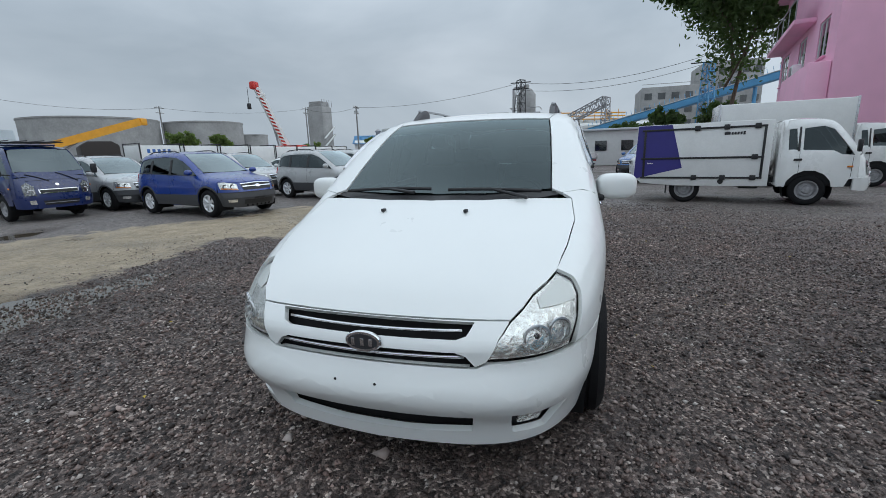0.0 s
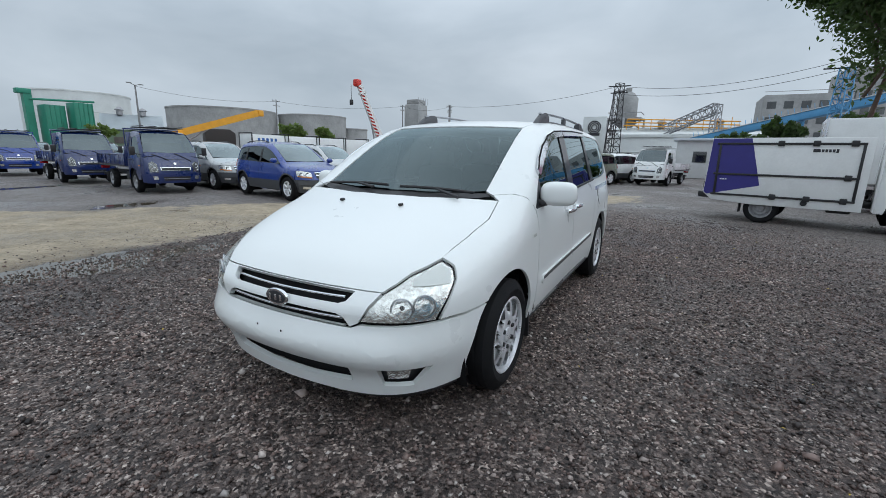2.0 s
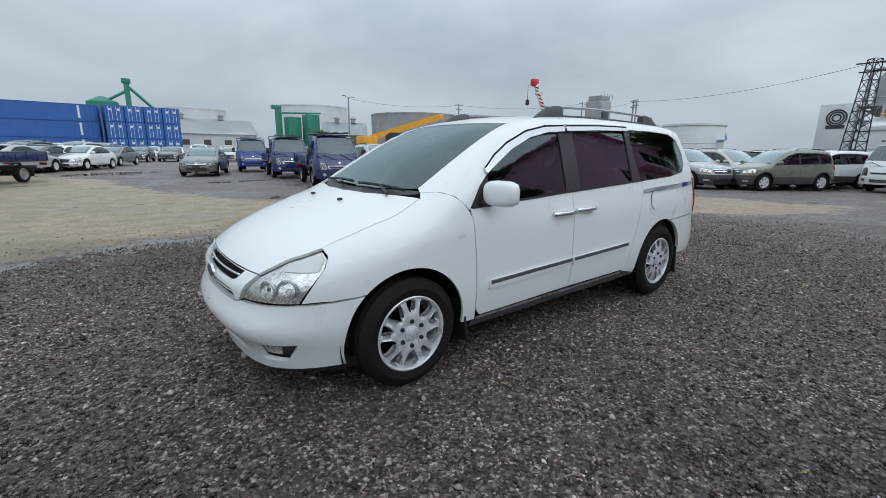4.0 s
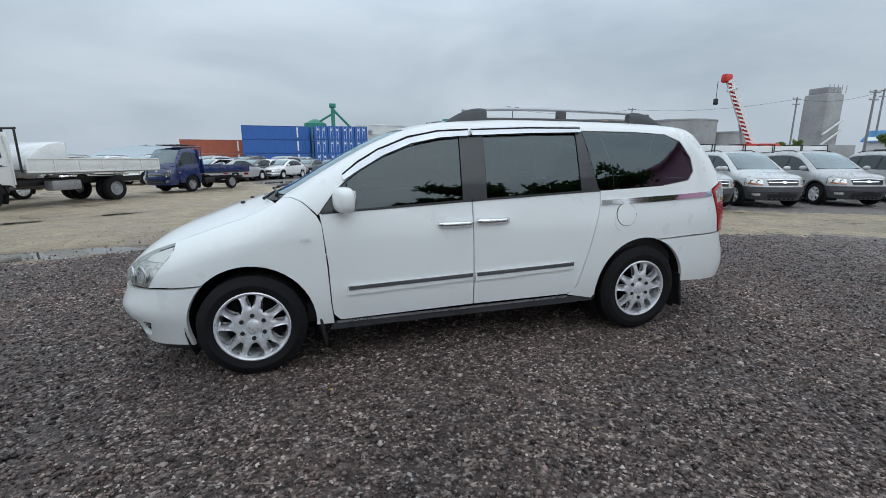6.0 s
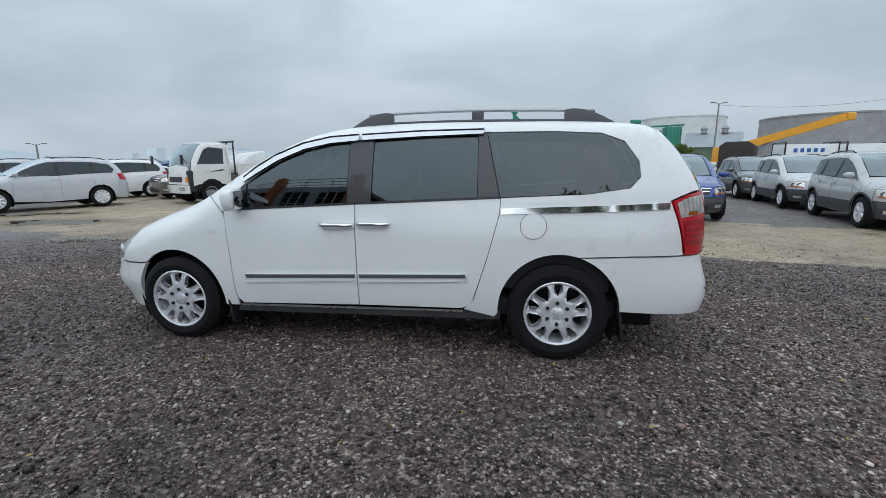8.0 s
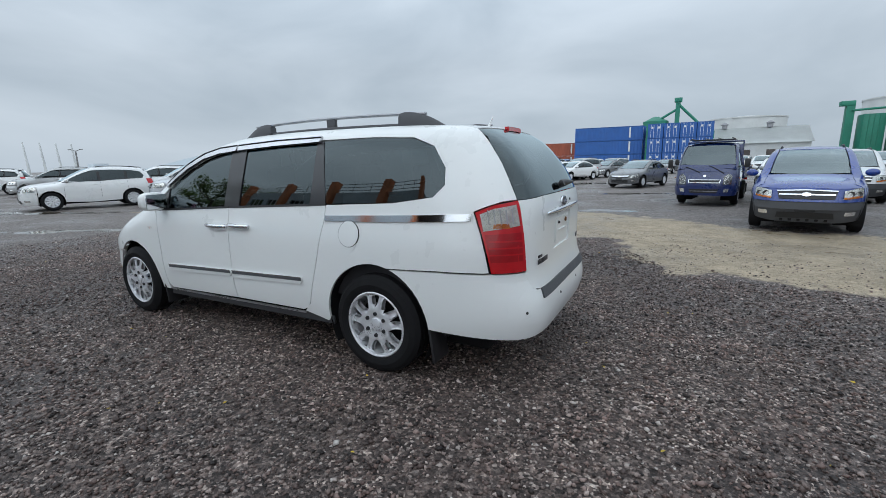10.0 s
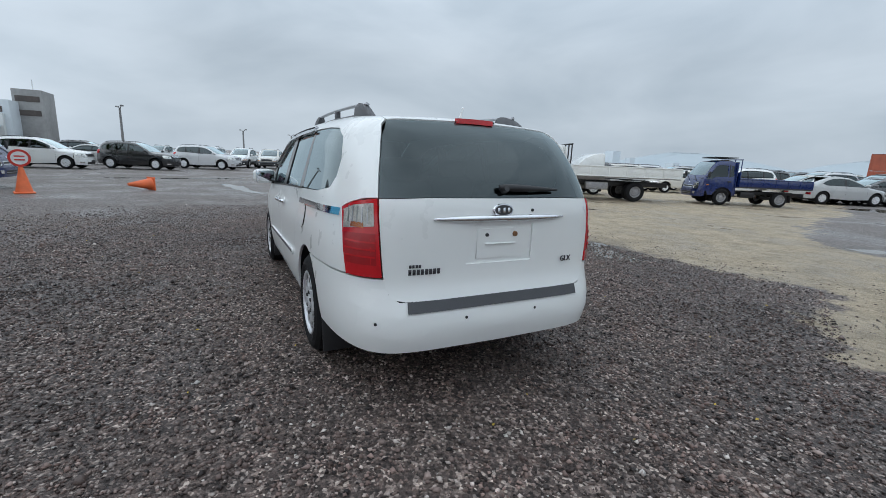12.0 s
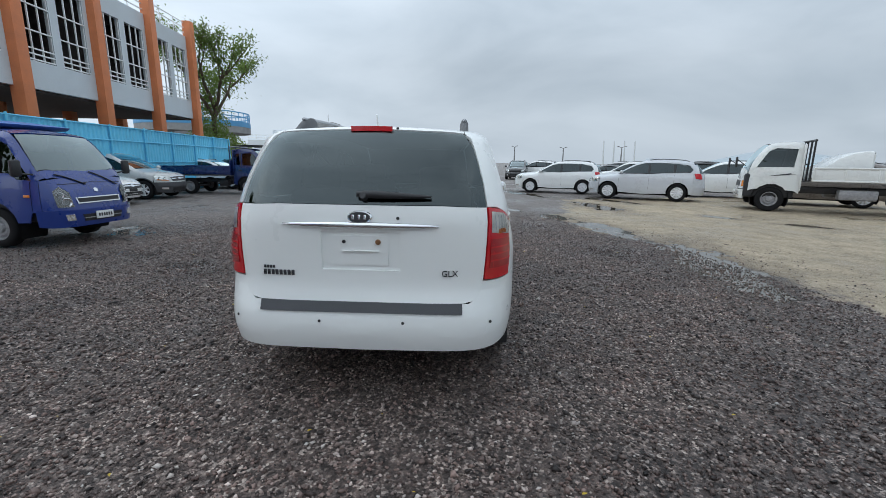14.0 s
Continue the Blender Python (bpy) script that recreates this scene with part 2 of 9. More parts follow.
def prism(outline, y0, y1, r=0.0, axis="y"):
    """A flat outline of (x, z) given thickness from y0 to y1."""
    bm = bmesh.new()
    def at(a, b, c):
        return (a, c, b) if axis == "y" else (a, b, c) if axis == "z" else (c, a, b)
    lo = [bm.verts.new(at(x, z, y0)) for x, z in outline]
    hi = [bm.verts.new(at(x, z, y1)) for x, z in outline]
    n = len(lo)
    bm.faces.new(lo)
    bm.faces.new(hi[::-1])
    for i in range(n):
        bm.faces.new((lo[(i + 1) % n], lo[i], hi[i], hi[(i + 1) % n]))
    bmesh.ops.recalc_face_normals(bm, faces=bm.faces[:])
    if r > 0:
        bmesh.ops.bevel(bm, geom=bm.edges[:], offset=r, segments=2, affect="EDGES", profile=0.5)
    return sharpen(bm, 40)


# ---- curved car bodies ----


class Line:
    """A smooth curve through a few (place, value) knots."""

    def __init__(self, *knots):
        self.x = np.array([k[0] for k in knots], float)
        self.y = np.array([k[1] for k in knots], float)
        d = np.diff(self.y) / np.diff(self.x)
        m = np.zeros(len(self.x))
        m[0], m[-1] = d[0], d[-1]
        m[1:-1] = (self.y[2:] - self.y[:-2]) / (self.x[2:] - self.x[:-2])
        self.m = m

    def __call__(self, v):
        v = np.clip(v, self.x[0], self.x[-1])
        i = np.clip(np.searchsorted(self.x, v) - 1, 0, len(self.x) - 2)
        h = self.x[i + 1] - self.x[i]
        u = (v - self.x[i]) / h
        return ((2 * u**3 - 3 * u * u + 1) * self.y[i] + (u**3 - 2 * u * u + u) * h * self.m[i]
                + (3 * u * u - 2 * u**3) * self.y[i + 1] + (u**3 - u * u) * h * self.m[i + 1])


R2 = math.sqrt(0.5)


class Shell:
    """The skin of a car. Front at -x. side: how far the flank lies inside the half width, by height; nose and tail: how far the
    ends reach, by height; top: the roof line by x; crown: how the top falls off to the sides."""

    def __init__(self, half, side, nose, tail, top, crown, x0, x1, soft, front=(2.2, 2.7), back=(2.2, 5.2), bow=0.0):
        self.bow = bow
        self.half, self.side, self.nose, self.tail, self.top, self.crown = half, side, nose, tail, top, crown
        self.x0, self.x1, self.soft, self.front, self.back = x0, x1, soft, front, back

    def f(self, p):
        x, y, z = p[:, 0], np.abs(p[:, 1]), p[:, 2]
        w = self.half + self.side(z)
        yy = y / w
        a = np.maximum(0, (self.x0 - x) / (self.nose(z) + self.x0))
        b = np.maximum(0, (x - self.x1) / (self.tail(z) - self.x1))
        a = a / (1 - self.bow * np.minimum(yy, 1.2) ** 2)
        r = np.where(x < (self.x0 + self.x1) / 2, (a**self.front[0] + yy**self.front[1]) ** (1 / self.front[1]),
                     (b**self.back[0] + yy**self.back[1]) ** (1 / self.back[1]))
        g = (r - 1) * w
        slope = (self.top(x + 0.03) - self.top(x - 0.03)) / 0.06
        t = (z - self.top(x) + self.crown(x) * y * y) / np.sqrt(1 + slope**2)
        k = self.soft(x)
        h = np.maximum(k - np.abs(g - t), 0) / k
        return np.maximum(g, t) + h * h * k / 4

    def rays(self, chart, uv):
        u, v = uv[:, 0], uv[:, 1]
        o, n = np.zeros((len(uv), 3)), len(uv)
        if chart == "side":
            return np.stack([u, u * 0 - 1.7, v], 1), np.tile([0, 1.0, 0], (n, 1)), 1.7
        if chart == "top":
            return np.stack([u, v, u * 0 + 3.6], 1), np.tile([0, 0, -1.0], (n, 1)), 3.4
        if chart == "rear":
            return np.stack([u * 0 + self.x1 + 3, u, v], 1), np.tile([-1.0, 0, 0], (n, 1)), 3.0
        if chart == "front":
            return np.stack([u * 0 + self.x0 - 3, u, v], 1), np.tile([1.0, 0, 0], (n, 1)), 3.0
        if chart == "shoulder":
            return np.stack([u, v * R2 - 2.4 * R2, v * R2 + 2.4 * R2], 1), np.tile([0, R2, -R2], (n, 1)), 2.4
        s = -1 if chart == "nose" else 1
        c = self.x0 if chart == "nose" else self.x1 - 0.2
        d = np.stack([s * np.cos(u), -np.sin(u), u * 0], 1)
        return np.stack([u * 0 + c, u * 0, v], 1) + 2.6 * d, -d, 2.6

    def uv(self, chart, p):
        x, y, z = p
        if chart in ("side",):
            return x, z
        if chart == "top":
            return x, y
        if chart in ("rear", "front"):
            return y, z
        if chart == "shoulder":
            return x, (y + z) * R2
        if chart == "nose":
            return math.atan2(-y, self.x0 - x), z
        return math.atan2(-y, x - self.x1 + 0.2), z

    def lay(self, chart, uv, off=0.0):
        o, d, far = self.rays(chart, np.asarray(uv, float).reshape(-1, 2))
        lo, hi = np.zeros(len(o)), np.full(len(o), far)
        for _ in range(30):
            mid = (lo + hi) / 2
            out = self.f(o + d * mid[:, None]) > 0
            lo, hi = np.where(out, mid, lo), np.where(out, hi, mid)
        p = o + d * lo[:, None]
        return p + self.normals(p) * off if off else p

    def normals(self, p):
        g = np.stack([self.f(p + e) - self.f(p - e) for e in np.eye(3) * 0.004], 1)
        return g / np.maximum(np.linalg.norm(g, axis=1), 1e-9)[:, None]

    # outline points, by the view in which they are easiest to name; long edges get points between
    def S(self, *xz):
        return [tuple(p) for p in self.lay("side", dense(xz))]

    def T(self, *xy):
        return [tuple(p) for p in self.lay("top", dense(xy))]

    def N(self, *az):
        return [tuple(p) for p in self.lay("nose", dense([(radians(a), z) for a, z in az]))]

    def B(self, *az):
        return [tuple(p) for p in self.lay("tail", dense([(radians(a), z) for a, z in az]))]

    def hole(self, *xz):
        return [tuple(p) for p in self.lay("side", xz)]

    def nose_hole(self, *az):
        return [tuple(p) for p in self.lay("nose", [(radians(a), z) for a, z in az])]


def dense(points, step=0.14):
    out = []
    for a, b in zip(points, points[1:]):
        n = max(1, math.ceil(math.hypot(b[0] - a[0], b[1] - a[1]) / step))
        out += [(a[0] + (b[0] - a[0]) * k / n, a[1] + (b[1] - a[1]) * k / n) for k in range(n)]
    return out + [points[-1]]


def area2(poly):
    return sum(a[0] * b[1] - b[0] * a[1] for a, b in zip(poly, poly[1:] + poly[:1]))


def inset(poly, d):
    """Moves a flat outline inwards by d (outwards if negative)."""
    if area2(poly) < 0:
        poly = poly[::-1]
    out = []
    n = len(poly)
    for i in range(n):
        p, q, r = Vector(poly[i - 1]), Vector(poly[i]), Vector(poly[(i + 1) % n])
        a, b = (q - p), (r - q)
        if a.length < 1e-6 or b.length < 1e-6:
            continue
        na, nb = Vector((-a.y, a.x)).normalized(), Vector((-b.y, b.x)).normalized()
        m = na + nb
        m = m / max(0.35, m.dot(na)) if m.length > 1e-6 else na
        out.append(tuple(q + m * d))
    return out


def rounded(poly, r, seg=4):
    """Rounds the corners of a flat outline."""
    out, n = [], len(poly)
    for i in range(n):
        p, q, s = Vector(poly[i - 1]), Vector(poly[i]), Vector(poly[(i + 1) % n])
        a, b = p - q, s - q
        if a.normalized().dot(b.normalized()) < -0.95:
            out.append(tuple(q))
            continue
        k = min(r, a.length * 0.45, b.length * 0.45)
        a, b = q + a.normalized() * k, q + b.normalized() * k
        for j in range(seg + 1):
            t = j / seg
            out.append(tuple(a * (1 - t) ** 2 + q * 2 * t * (1 - t) + b * t * t))
    return out


def inside(poly, u, v):
    hit = False
    for (a, b), (c, d) in zip(poly, poly[1:] + poly[:1]):
        if (b > v) != (d > v) and u < (c - a) * (v - b) / (d - b) + a:
            hit = not hit
    return hit


def panel_mesh(sh, chart, points, step, thick, off, gap, holes):
    flat = inset([sh.uv(chart, p) for p in points], gap)
    bm = bmesh.new()
    bm.faces.new([bm.verts.new((u, v, 0)) for u, v in flat])
    us, vs = [p[0] for p in flat], [p[1] for p in flat]
    def cut(co, no):
        bmesh.ops.bisect_plane(bm, geom=bm.verts[:] + bm.edges[:] + bm.faces[:], dist=1e-5, plane_co=co, plane_no=no)
    flats = []
    for hole in holes:
        h = inset([sh.uv(chart, p) for p in hole], -gap)
        flats.append(h)
        for a, b in zip(h, h[1:] + h[:1]):
            d = Vector((b[0] - a[0], b[1] - a[1], 0))
            if d.length > 1e-5:
                cut((a[0], a[1], 0), (-d.y, d.x, 0))
    nu, nv = max(1, math.ceil((max(us) - min(us)) / step)), max(1, math.ceil((max(vs) - min(vs)) / step))
    for i in range(1, nu):
        cut((min(us) + (max(us) - min(us)) * i / nu, 0, 0), (1, 0, 0))
    for i in range(1, nv):
        cut((0, min(vs) + (max(vs) - min(vs)) * i / nv, 0), (0, 1, 0))
    if flats:
        gone = []
        for f in bm.faces:
            c = f.calc_center_median()
            if any(inside(h, c.x, c.y) for h in flats):
                gone.append(f)
        bmesh.ops.delete(bm, geom=gone, context="FACES")
    bm.verts.ensure_lookup_table()
    p = sh.lay(chart, [(v.co.x, v.co.y) for v in bm.verts], 0.0)
    nrm = sh.normals(p)
    for v, q, k in zip(bm.verts, p, nrm):
        v.co = Vector(q + k * off)
    bm.verts.index_update()
    bm.normal_update()
    flip = [f for f in bm.faces if f.normal.dot(Vector(nrm[f.verts[0].index])) < 0]
    bmesh.ops.reverse_faces(bm, faces=flip)
    if thick:
        rim = [e for e in bm.edges if len(e.link_faces) == 1]
        back = {}
        for e in rim:
            for v in e.verts:
                if v not in back:
                    back[v] = bm.verts.new(v.co - Vector(nrm[v.index]) * thick)
        for e in rim:
            l = e.link_loops[0]
            a, b = l.vert, l.link_loop_next.vert
            bm.faces.new((b, a, back[a], back[b]))
            e.smooth = False
    return bm


def mirrored(bm):
    """A copy of bm on the other side of the car."""
    b = bm.copy()
    for v in b.verts:
        v.co.y = -v.co.y
    bmesh.ops.reverse_faces(b, faces=b.faces[:])
    return b


def panel(name, sh, chart, points, material, parent, step=0.08, thick=0.018, off=0.0, gap=0.0025, holes=(), label="", both=False):
    bm = panel_mesh(sh, chart, points, step, thick, off, gap, holes)
    other = mirrored(bm) if both else None
    obs = [part(name, bm, material, parent, label)]
    if other is not None:
        obs.append(part(name, other, material, parent, label))
    return obs


def mirror_points(points):
    return [(x, -y, z) for x, y, z in points]


def arch(cx, cz, r, n=16, squash=1.0):
    return [(cx + r * math.cos(2 * math.pi * i / n), cz + squash * r * math.sin(2 * math.pi * i / n)) for i in range(n)]

# ---- ground ----
SAND = [(-13.5, 4.9), (-9.5, 3.9), (-7.0, 3.3), (-4.7, 3.6), (-2.8, 4.6), (0.2, 5.0), (2.2, 5.3), (3.4, 2.9), (6.4, 2.6), (8.8, 1.6), (11.5, -0.5), (14, -0.5),
        (13, 3.5), (9.5, 6.0), (6.5, 7.0), (3.3, 8.6), (0.5, 9.8), (-1.5, 13), (-3, 20), (-7, 30), (-20, 32), (-19, 20), (-15, 9)]


# x, y, half length, half width, turn
PUDDLES = ((1.5, 10.3, 0.85, 0.32, 20), (-10.7, 5.35, 1.3, 0.5, 12), (-13.6, 6.6, 1.2, 0.35, 30), (-5.2, 3.9, 1.6, 0.35, 10), (-8.0, 8.2, 0.5, 0.2, 30), (-6.2, 9.4, 0.5, 0.18, 40),
           (-14.5, -1.0, 2.6, 0.3, 12), (-17.5, 3.2, 3.0, 0.4, 20), (-20, -3.5, 3.5, 0.4, 100), (-10.0, 1.5, 1.8, 0.25, 30), (-7.0, 3.2, 1.2, 0.3, 15), (1.5, 17.5, 1.5, 0.35, 20), (-2.2, 26, 3.0, 1.1, 30),
           (-3.5, -6.3, 0.8, 0.35, 40), (-1.7, 4.5, 1.6, 0.5, -10), (22.0, 1.6, 0.9, 0.4, 20))


def sandiness(x, y):
    d = min(math.hypot(*(Vector((x, y)) - near(a, b, x, y))) for a, b in zip(SAND, SAND[1:] + SAND[:1]))
    wob = 0.55 * noise.noise(Vector((x * 0.6, y * 0.6, 0))) + 0.25 * noise.noise(Vector((x * 1.9, y * 1.9, 3)))
    s = (d if inside(SAND, x, y) else -d) + wob
    return min(1.0, max(0.0, 0.5 + s / 1.1))


def near(a, b, x, y):
    a, b = Vector(a), Vector(b)
    t = max(0, min(1, (Vector((x, y)) - a).dot(b - a) / (b - a).length_squared))
    return a + (b - a) * t


def ground_material():
    m = bpy.data.materials.new("gravel_and_sand_ground")
    m.use_nodes = True
    n, l = m.node_tree.nodes, m.node_tree.links
    p = n["Principled BSDF"]
    def tex(kind, scale, **kw):
        t = n.new(kind)
        t.inputs["Scale"].default_value = scale
        for k, v in kw.items():
            t.inputs[k].default_value = v
        l.new(tc.outputs["Object"], t.inputs["Vector"])
        return t
    def ramp(src, *stops):
        r = n.new("ShaderNodeValToRGB")
        e = r.color_ramp.elements
        for i, (pos, c) in enumerate(stops):
            k = e[i] if i < 2 else e.new(pos)
            k.position, k.color = pos, (*c, 1)
        l.new(src, r.inputs[0])
        return r
    def mix(fac, a, b, kind="MIX"):
        k = n.new("ShaderNodeMixRGB")
        k.blend_type = kind
        for s, v in zip(k.inputs, (fac, a, b)):
            if isinstance(v, (int, float)):
                s.default_value = v
            else:
                l.new(v, s)
        return k.outputs[0]
    tc = n.new("ShaderNodeTexCoord")
    cells = tex("ShaderNodeTexVoronoi", 62.0, Randomness=1.0)
    cells2 = tex("ShaderNodeTexVoronoi", 140.0, Randomness=1.0)
    broad = tex("ShaderNodeTexNoise", 0.45, Detail=5.0, Roughness=0.6)
    patch = tex("ShaderNodeTexNoise", 2.2, Detail=6.0, Roughness=0.65)
    grain = tex("ShaderNodeTexNoise", 130.0, Detail=3.0)
    lumps = tex("ShaderNodeTexNoise", 15.0, Detail=6.0, Roughness=0.75)
    sep = n.new("ShaderNodeSeparateXYZ")
    l.new(cells.outputs["Color"], sep.inputs[0])
    stone = ramp(sep.outputs["X"], (0.0, (0.012, 0.0105, 0.0105)), (0.60, (0.112, 0.094, 0.090)), (0.88, (0.26, 0.235, 0.225)), (1.0, (0.55, 0.53, 0.51)))
    fines = ramp(patch.outputs["Fac"], (0.3, (0.024, 0.021, 0.021)), (0.7, (0.125, 0.106, 0.101)))
    stone_mask = ramp(patch.outputs["Fac"], (0.36, (1, 1, 1)), (0.62, (0.45, 0.45, 0.45)))
    gravel = mix(stone_mask.outputs[0], fines.outputs[0], stone.outputs[0])
    gravel = mix(0.6, gravel, ramp(broad.outputs["Fac"], (0.35, (0.62, 0.6, 0.6)), (0.65, (1.35, 1.3, 1.26))).outputs[0], "MULTIPLY")
    # relief shading put into the colour: lumps get dark hollows, light tops
    gravel = mix(0.85, gravel, ramp(lumps.outputs["Fac"], (0.38, (0.35, 0.34, 0.34)), (0.50, (0.95, 0.93, 0.92)), (0.64, (2.0, 1.92, 1.84))).outputs[0], "MULTIPLY")
    dim = n.new("ShaderNodeRGB")
    dim.outputs[0].default_value = (1.0, 0.92, 0.87, 1)
    gravel = mix(1.0, gravel, dim.outputs[0], "MULTIPLY")
    far = n.new("ShaderNodeAttribute")
    far.attribute_name = "worn"
    # paler tone, mixed in with distance from the middle of the yard
    pale_gravel = ramp(lumps.outputs["Fac"], (0.36, (0.105, 0.093, 0.088)), (0.5, (0.22, 0.198, 0.186)), (0.64, (0.36, 0.33, 0.31)))
    gravel = mix(far.outputs["Fac"], gravel, pale_gravel.outputs[0])
    sand = ramp(patch.outputs["Fac"], (0.25, (0.34, 0.275, 0.19)), (0.55, (0.53, 0.435, 0.31)), (0.8, (0.64, 0.54, 0.40)))
    sand = mix(0.5, sand.outputs[0], ramp(broad.outputs["Fac"], (0.35, (0.6, 0.58, 0.55)), (0.62, (1.15, 1.15, 1.15))).outputs[0], "MULTIPLY")
    sand = mix(0.6, sand, ramp(lumps.outputs["Fac"], (0.36, (0.5, 0.48, 0.45)), (0.5, (1.0, 1.0, 1.0)), (0.66, (1.35, 1.32, 1.3))).outputs[0], "MULTIPLY")
    sand = mix(0.35, sand, ramp(grain.outputs["Fac"], (0.35, (0.55, 0.55, 0.55)), (0.65, (1.3, 1.3, 1.3))).outputs[0], "MULTIPLY")
    at = n.new("ShaderNodeAttribute")
    at.attribute_name = "sand"
    rag = n.new("ShaderNodeMath")
    rag.operation = "MULTIPLY_ADD"
    rag.inputs[1].default_value, rag.inputs[2].default_value = 1.5, -0.75
    l.new(patch.outputs["Fac"], rag.inputs[0])
    tot = n.new("ShaderNodeMath")
    tot.operation = "ADD"
    l.new(at.outputs["Fac"], tot.inputs[0])
    l.new(rag.outputs[0], tot.inputs[1])
    edge = ramp(tot.outputs[0], (0.40, (0, 0, 0)), (0.62, (1, 1, 1)))
    base = mix(edge.outputs[0], gravel, sand)
    wet = ramp(broad.outputs["Fac"], (0.36, (0.26, 0.26, 0.26)), (0.56, (0.7, 0.7, 0.7)))
    # puddles: ellipses with ragged shores, each with a damp margin
    pool = None
    for x, y, a, b_, az in PUDDLES:
        mp = n.new("ShaderNodeMapping")
        mp.vector_type = "TEXTURE"
        mp.inputs["Location"].default_value, mp.inputs["Rotation"].default_value = (x, y, 0), (0, 0, radians(az))
        mp.inputs["Scale"].default_value = (a, b_, 1000)
        l.new(tc.outputs["Object"], mp.inputs["Vector"])
        ln = n.new("ShaderNodeVectorMath")
        ln.operation = "LENGTH"
        l.new(mp.outputs[0], ln.inputs[0])
        if pool is None:
            pool = ln.outputs["Value"]
        else:
            lo = n.new("ShaderNodeMath")
            lo.operation = "MINIMUM"
            l.new(pool, lo.inputs[0])
            l.new(ln.outputs["Value"], lo.inputs[1])
            pool = lo.outputs[0]
    shore = tex("ShaderNodeTexNoise", 1.3, Detail=7.0, Roughness=0.6)
    ragged = n.new("ShaderNodeMath")
    ragged.operation = "MULTIPLY_ADD"
    ragged.inputs[1].default_value = 3.4
    l.new(shore.outputs["Fac"], ragged.inputs[0])
    l.new(pool, ragged.inputs[2])
    water = ramp(ragged.outputs[0], (0.0, (1, 1, 1)), (1.0, (0, 0, 0)))
    damp = ramp(ragged.outputs[0], (0.0, (1, 1, 1)), (1.0, (0, 0, 0)))
    for node, lo, hi in ((water, 2.62, 2.70), (damp, 2.6, 3.9)):
        rng = n.new("ShaderNodeMapRange")
        rng.inputs["From Min"].default_value, rng.inputs["From Max"].default_value = lo, hi
        l.new(ragged.outputs[0], rng.inputs["Value"])
        l.new(rng.outputs[0], node.inputs[0])
    muddy = n.new("ShaderNodeRGB")
    muddy.outputs[0].default_value = (0.085, 0.07, 0.05, 1)
    soaked = n.new("ShaderNodeRGB")
    soaked.outputs[0].default_value = (0.52, 0.47, 0.42, 1)
    dark = mix(1.0, base, soaked.outputs[0], "MULTIPLY")
    base = mix(damp.outputs[0], base, dark)
    base = mix(water.outputs[0], base, muddy.outputs[0])
    l.new(base, p.inputs["Base Color"])
    gloss = n.new("ShaderNodeRGB")
    gloss.outputs[0].default_value = (0.05, 0.05, 0.05, 1)
    damp_gloss = n.new("ShaderNodeRGB")
    damp_gloss.outputs[0].default_value = (0.30, 0.30, 0.30, 1)
    rough = mix(damp.outputs[0], wet.outputs[0], damp_gloss.outputs[0])
    l.new(mix(water.outputs[0], rough, gloss.outputs[0]), p.inputs["Roughness"])
    p.inputs["Specular IOR Level"].default_value = 0.4
    dist = mix(0.45, cells.outputs["Distance"], cells2.outputs["Distance"])
    down = n.new("ShaderNodeMath")
    down.operation = "SUBTRACT"
    down.inputs[0].default_value = 1.0
    l.new(lumps.outputs["Fac"], down.inputs[1])
    dist = mix(0.5, dist, down.outputs[0])
    flat = mix(edge.outputs[0], dist, grain.outputs["Fac"])
    b = n.new("ShaderNodeBump")
    b.invert = True
    b.inputs["Distance"].default_value = 0.03
    still = n.new("ShaderNodeMath")
    still.operation = "SUBTRACT"
    still.inputs[0].default_value = 1.0
    l.new(water.outputs[0], still.inputs[1])
    l.new(still.outputs[0], b.inputs["Strength"])
    l.new(flat, b.inputs["Height"])
    l.new(b.outputs[0], p.inputs["Normal"])
    return m


def build_ground():
    def axis(lo, hi, fine_lo, fine_hi, step):
        a = list(np.arange(fine_lo, fine_hi + 1e-6, step))
        k, s = fine_hi, step
        while k < hi:
            s *= 1.35
            k += s
            a.append(min(k, hi))
        k, s = fine_lo, step
        while k > lo:
            s *= 1.35
            k -= s
            a.insert(0, max(k, lo))
        return a
    xs, ys = axis(-1800, 1800, -20, 16, 0.35), axis(-1800, 1800, -6, 24, 0.35)
    verts, vals = [], []
    for y in ys:
        for x in xs:
            wide = abs(x) < 40 and abs(y) < 45
            z = 0.012 * noise.noise(Vector((x * 0.9, y * 0.9, 7))) + 0.02 * noise.noise(Vector((x * 0.25, y * 0.25, 1))) if wide else 0.0
            verts.append((x, y, z - 0.012))
            vals.append(sandiness(x, y) if wide else 0.0)
    nx = len(xs)
    faces = [(j * nx + i, j * nx + i + 1, (j + 1) * nx + i + 1, (j + 1) * nx + i) for j in range(len(ys) - 1) for i in range(nx - 1)]
    me = bpy.data.meshes.new("ground")
    me.from_pydata(verts, [], faces)
    me.attributes.new("sand", "FLOAT", "POINT").data.foreach_set("value", vals)
    worn = [0.78 * min(1.0, max(0.0, (math.hypot(v[0] / 1.15, v[1]) - 4.0) / 6.0)) for v in verts]
    me.attributes.new("worn", "FLOAT", "POINT").data.foreach_set("value", worn)
    me.polygons.foreach_set("use_smooth", [True] * len(faces))
    me.materials.append(ground_material())
    return tagged(new("ground", me), "dark damp gravel yard with tan sand and shallow puddles", "ground", kind="structure")


ground = build_ground()

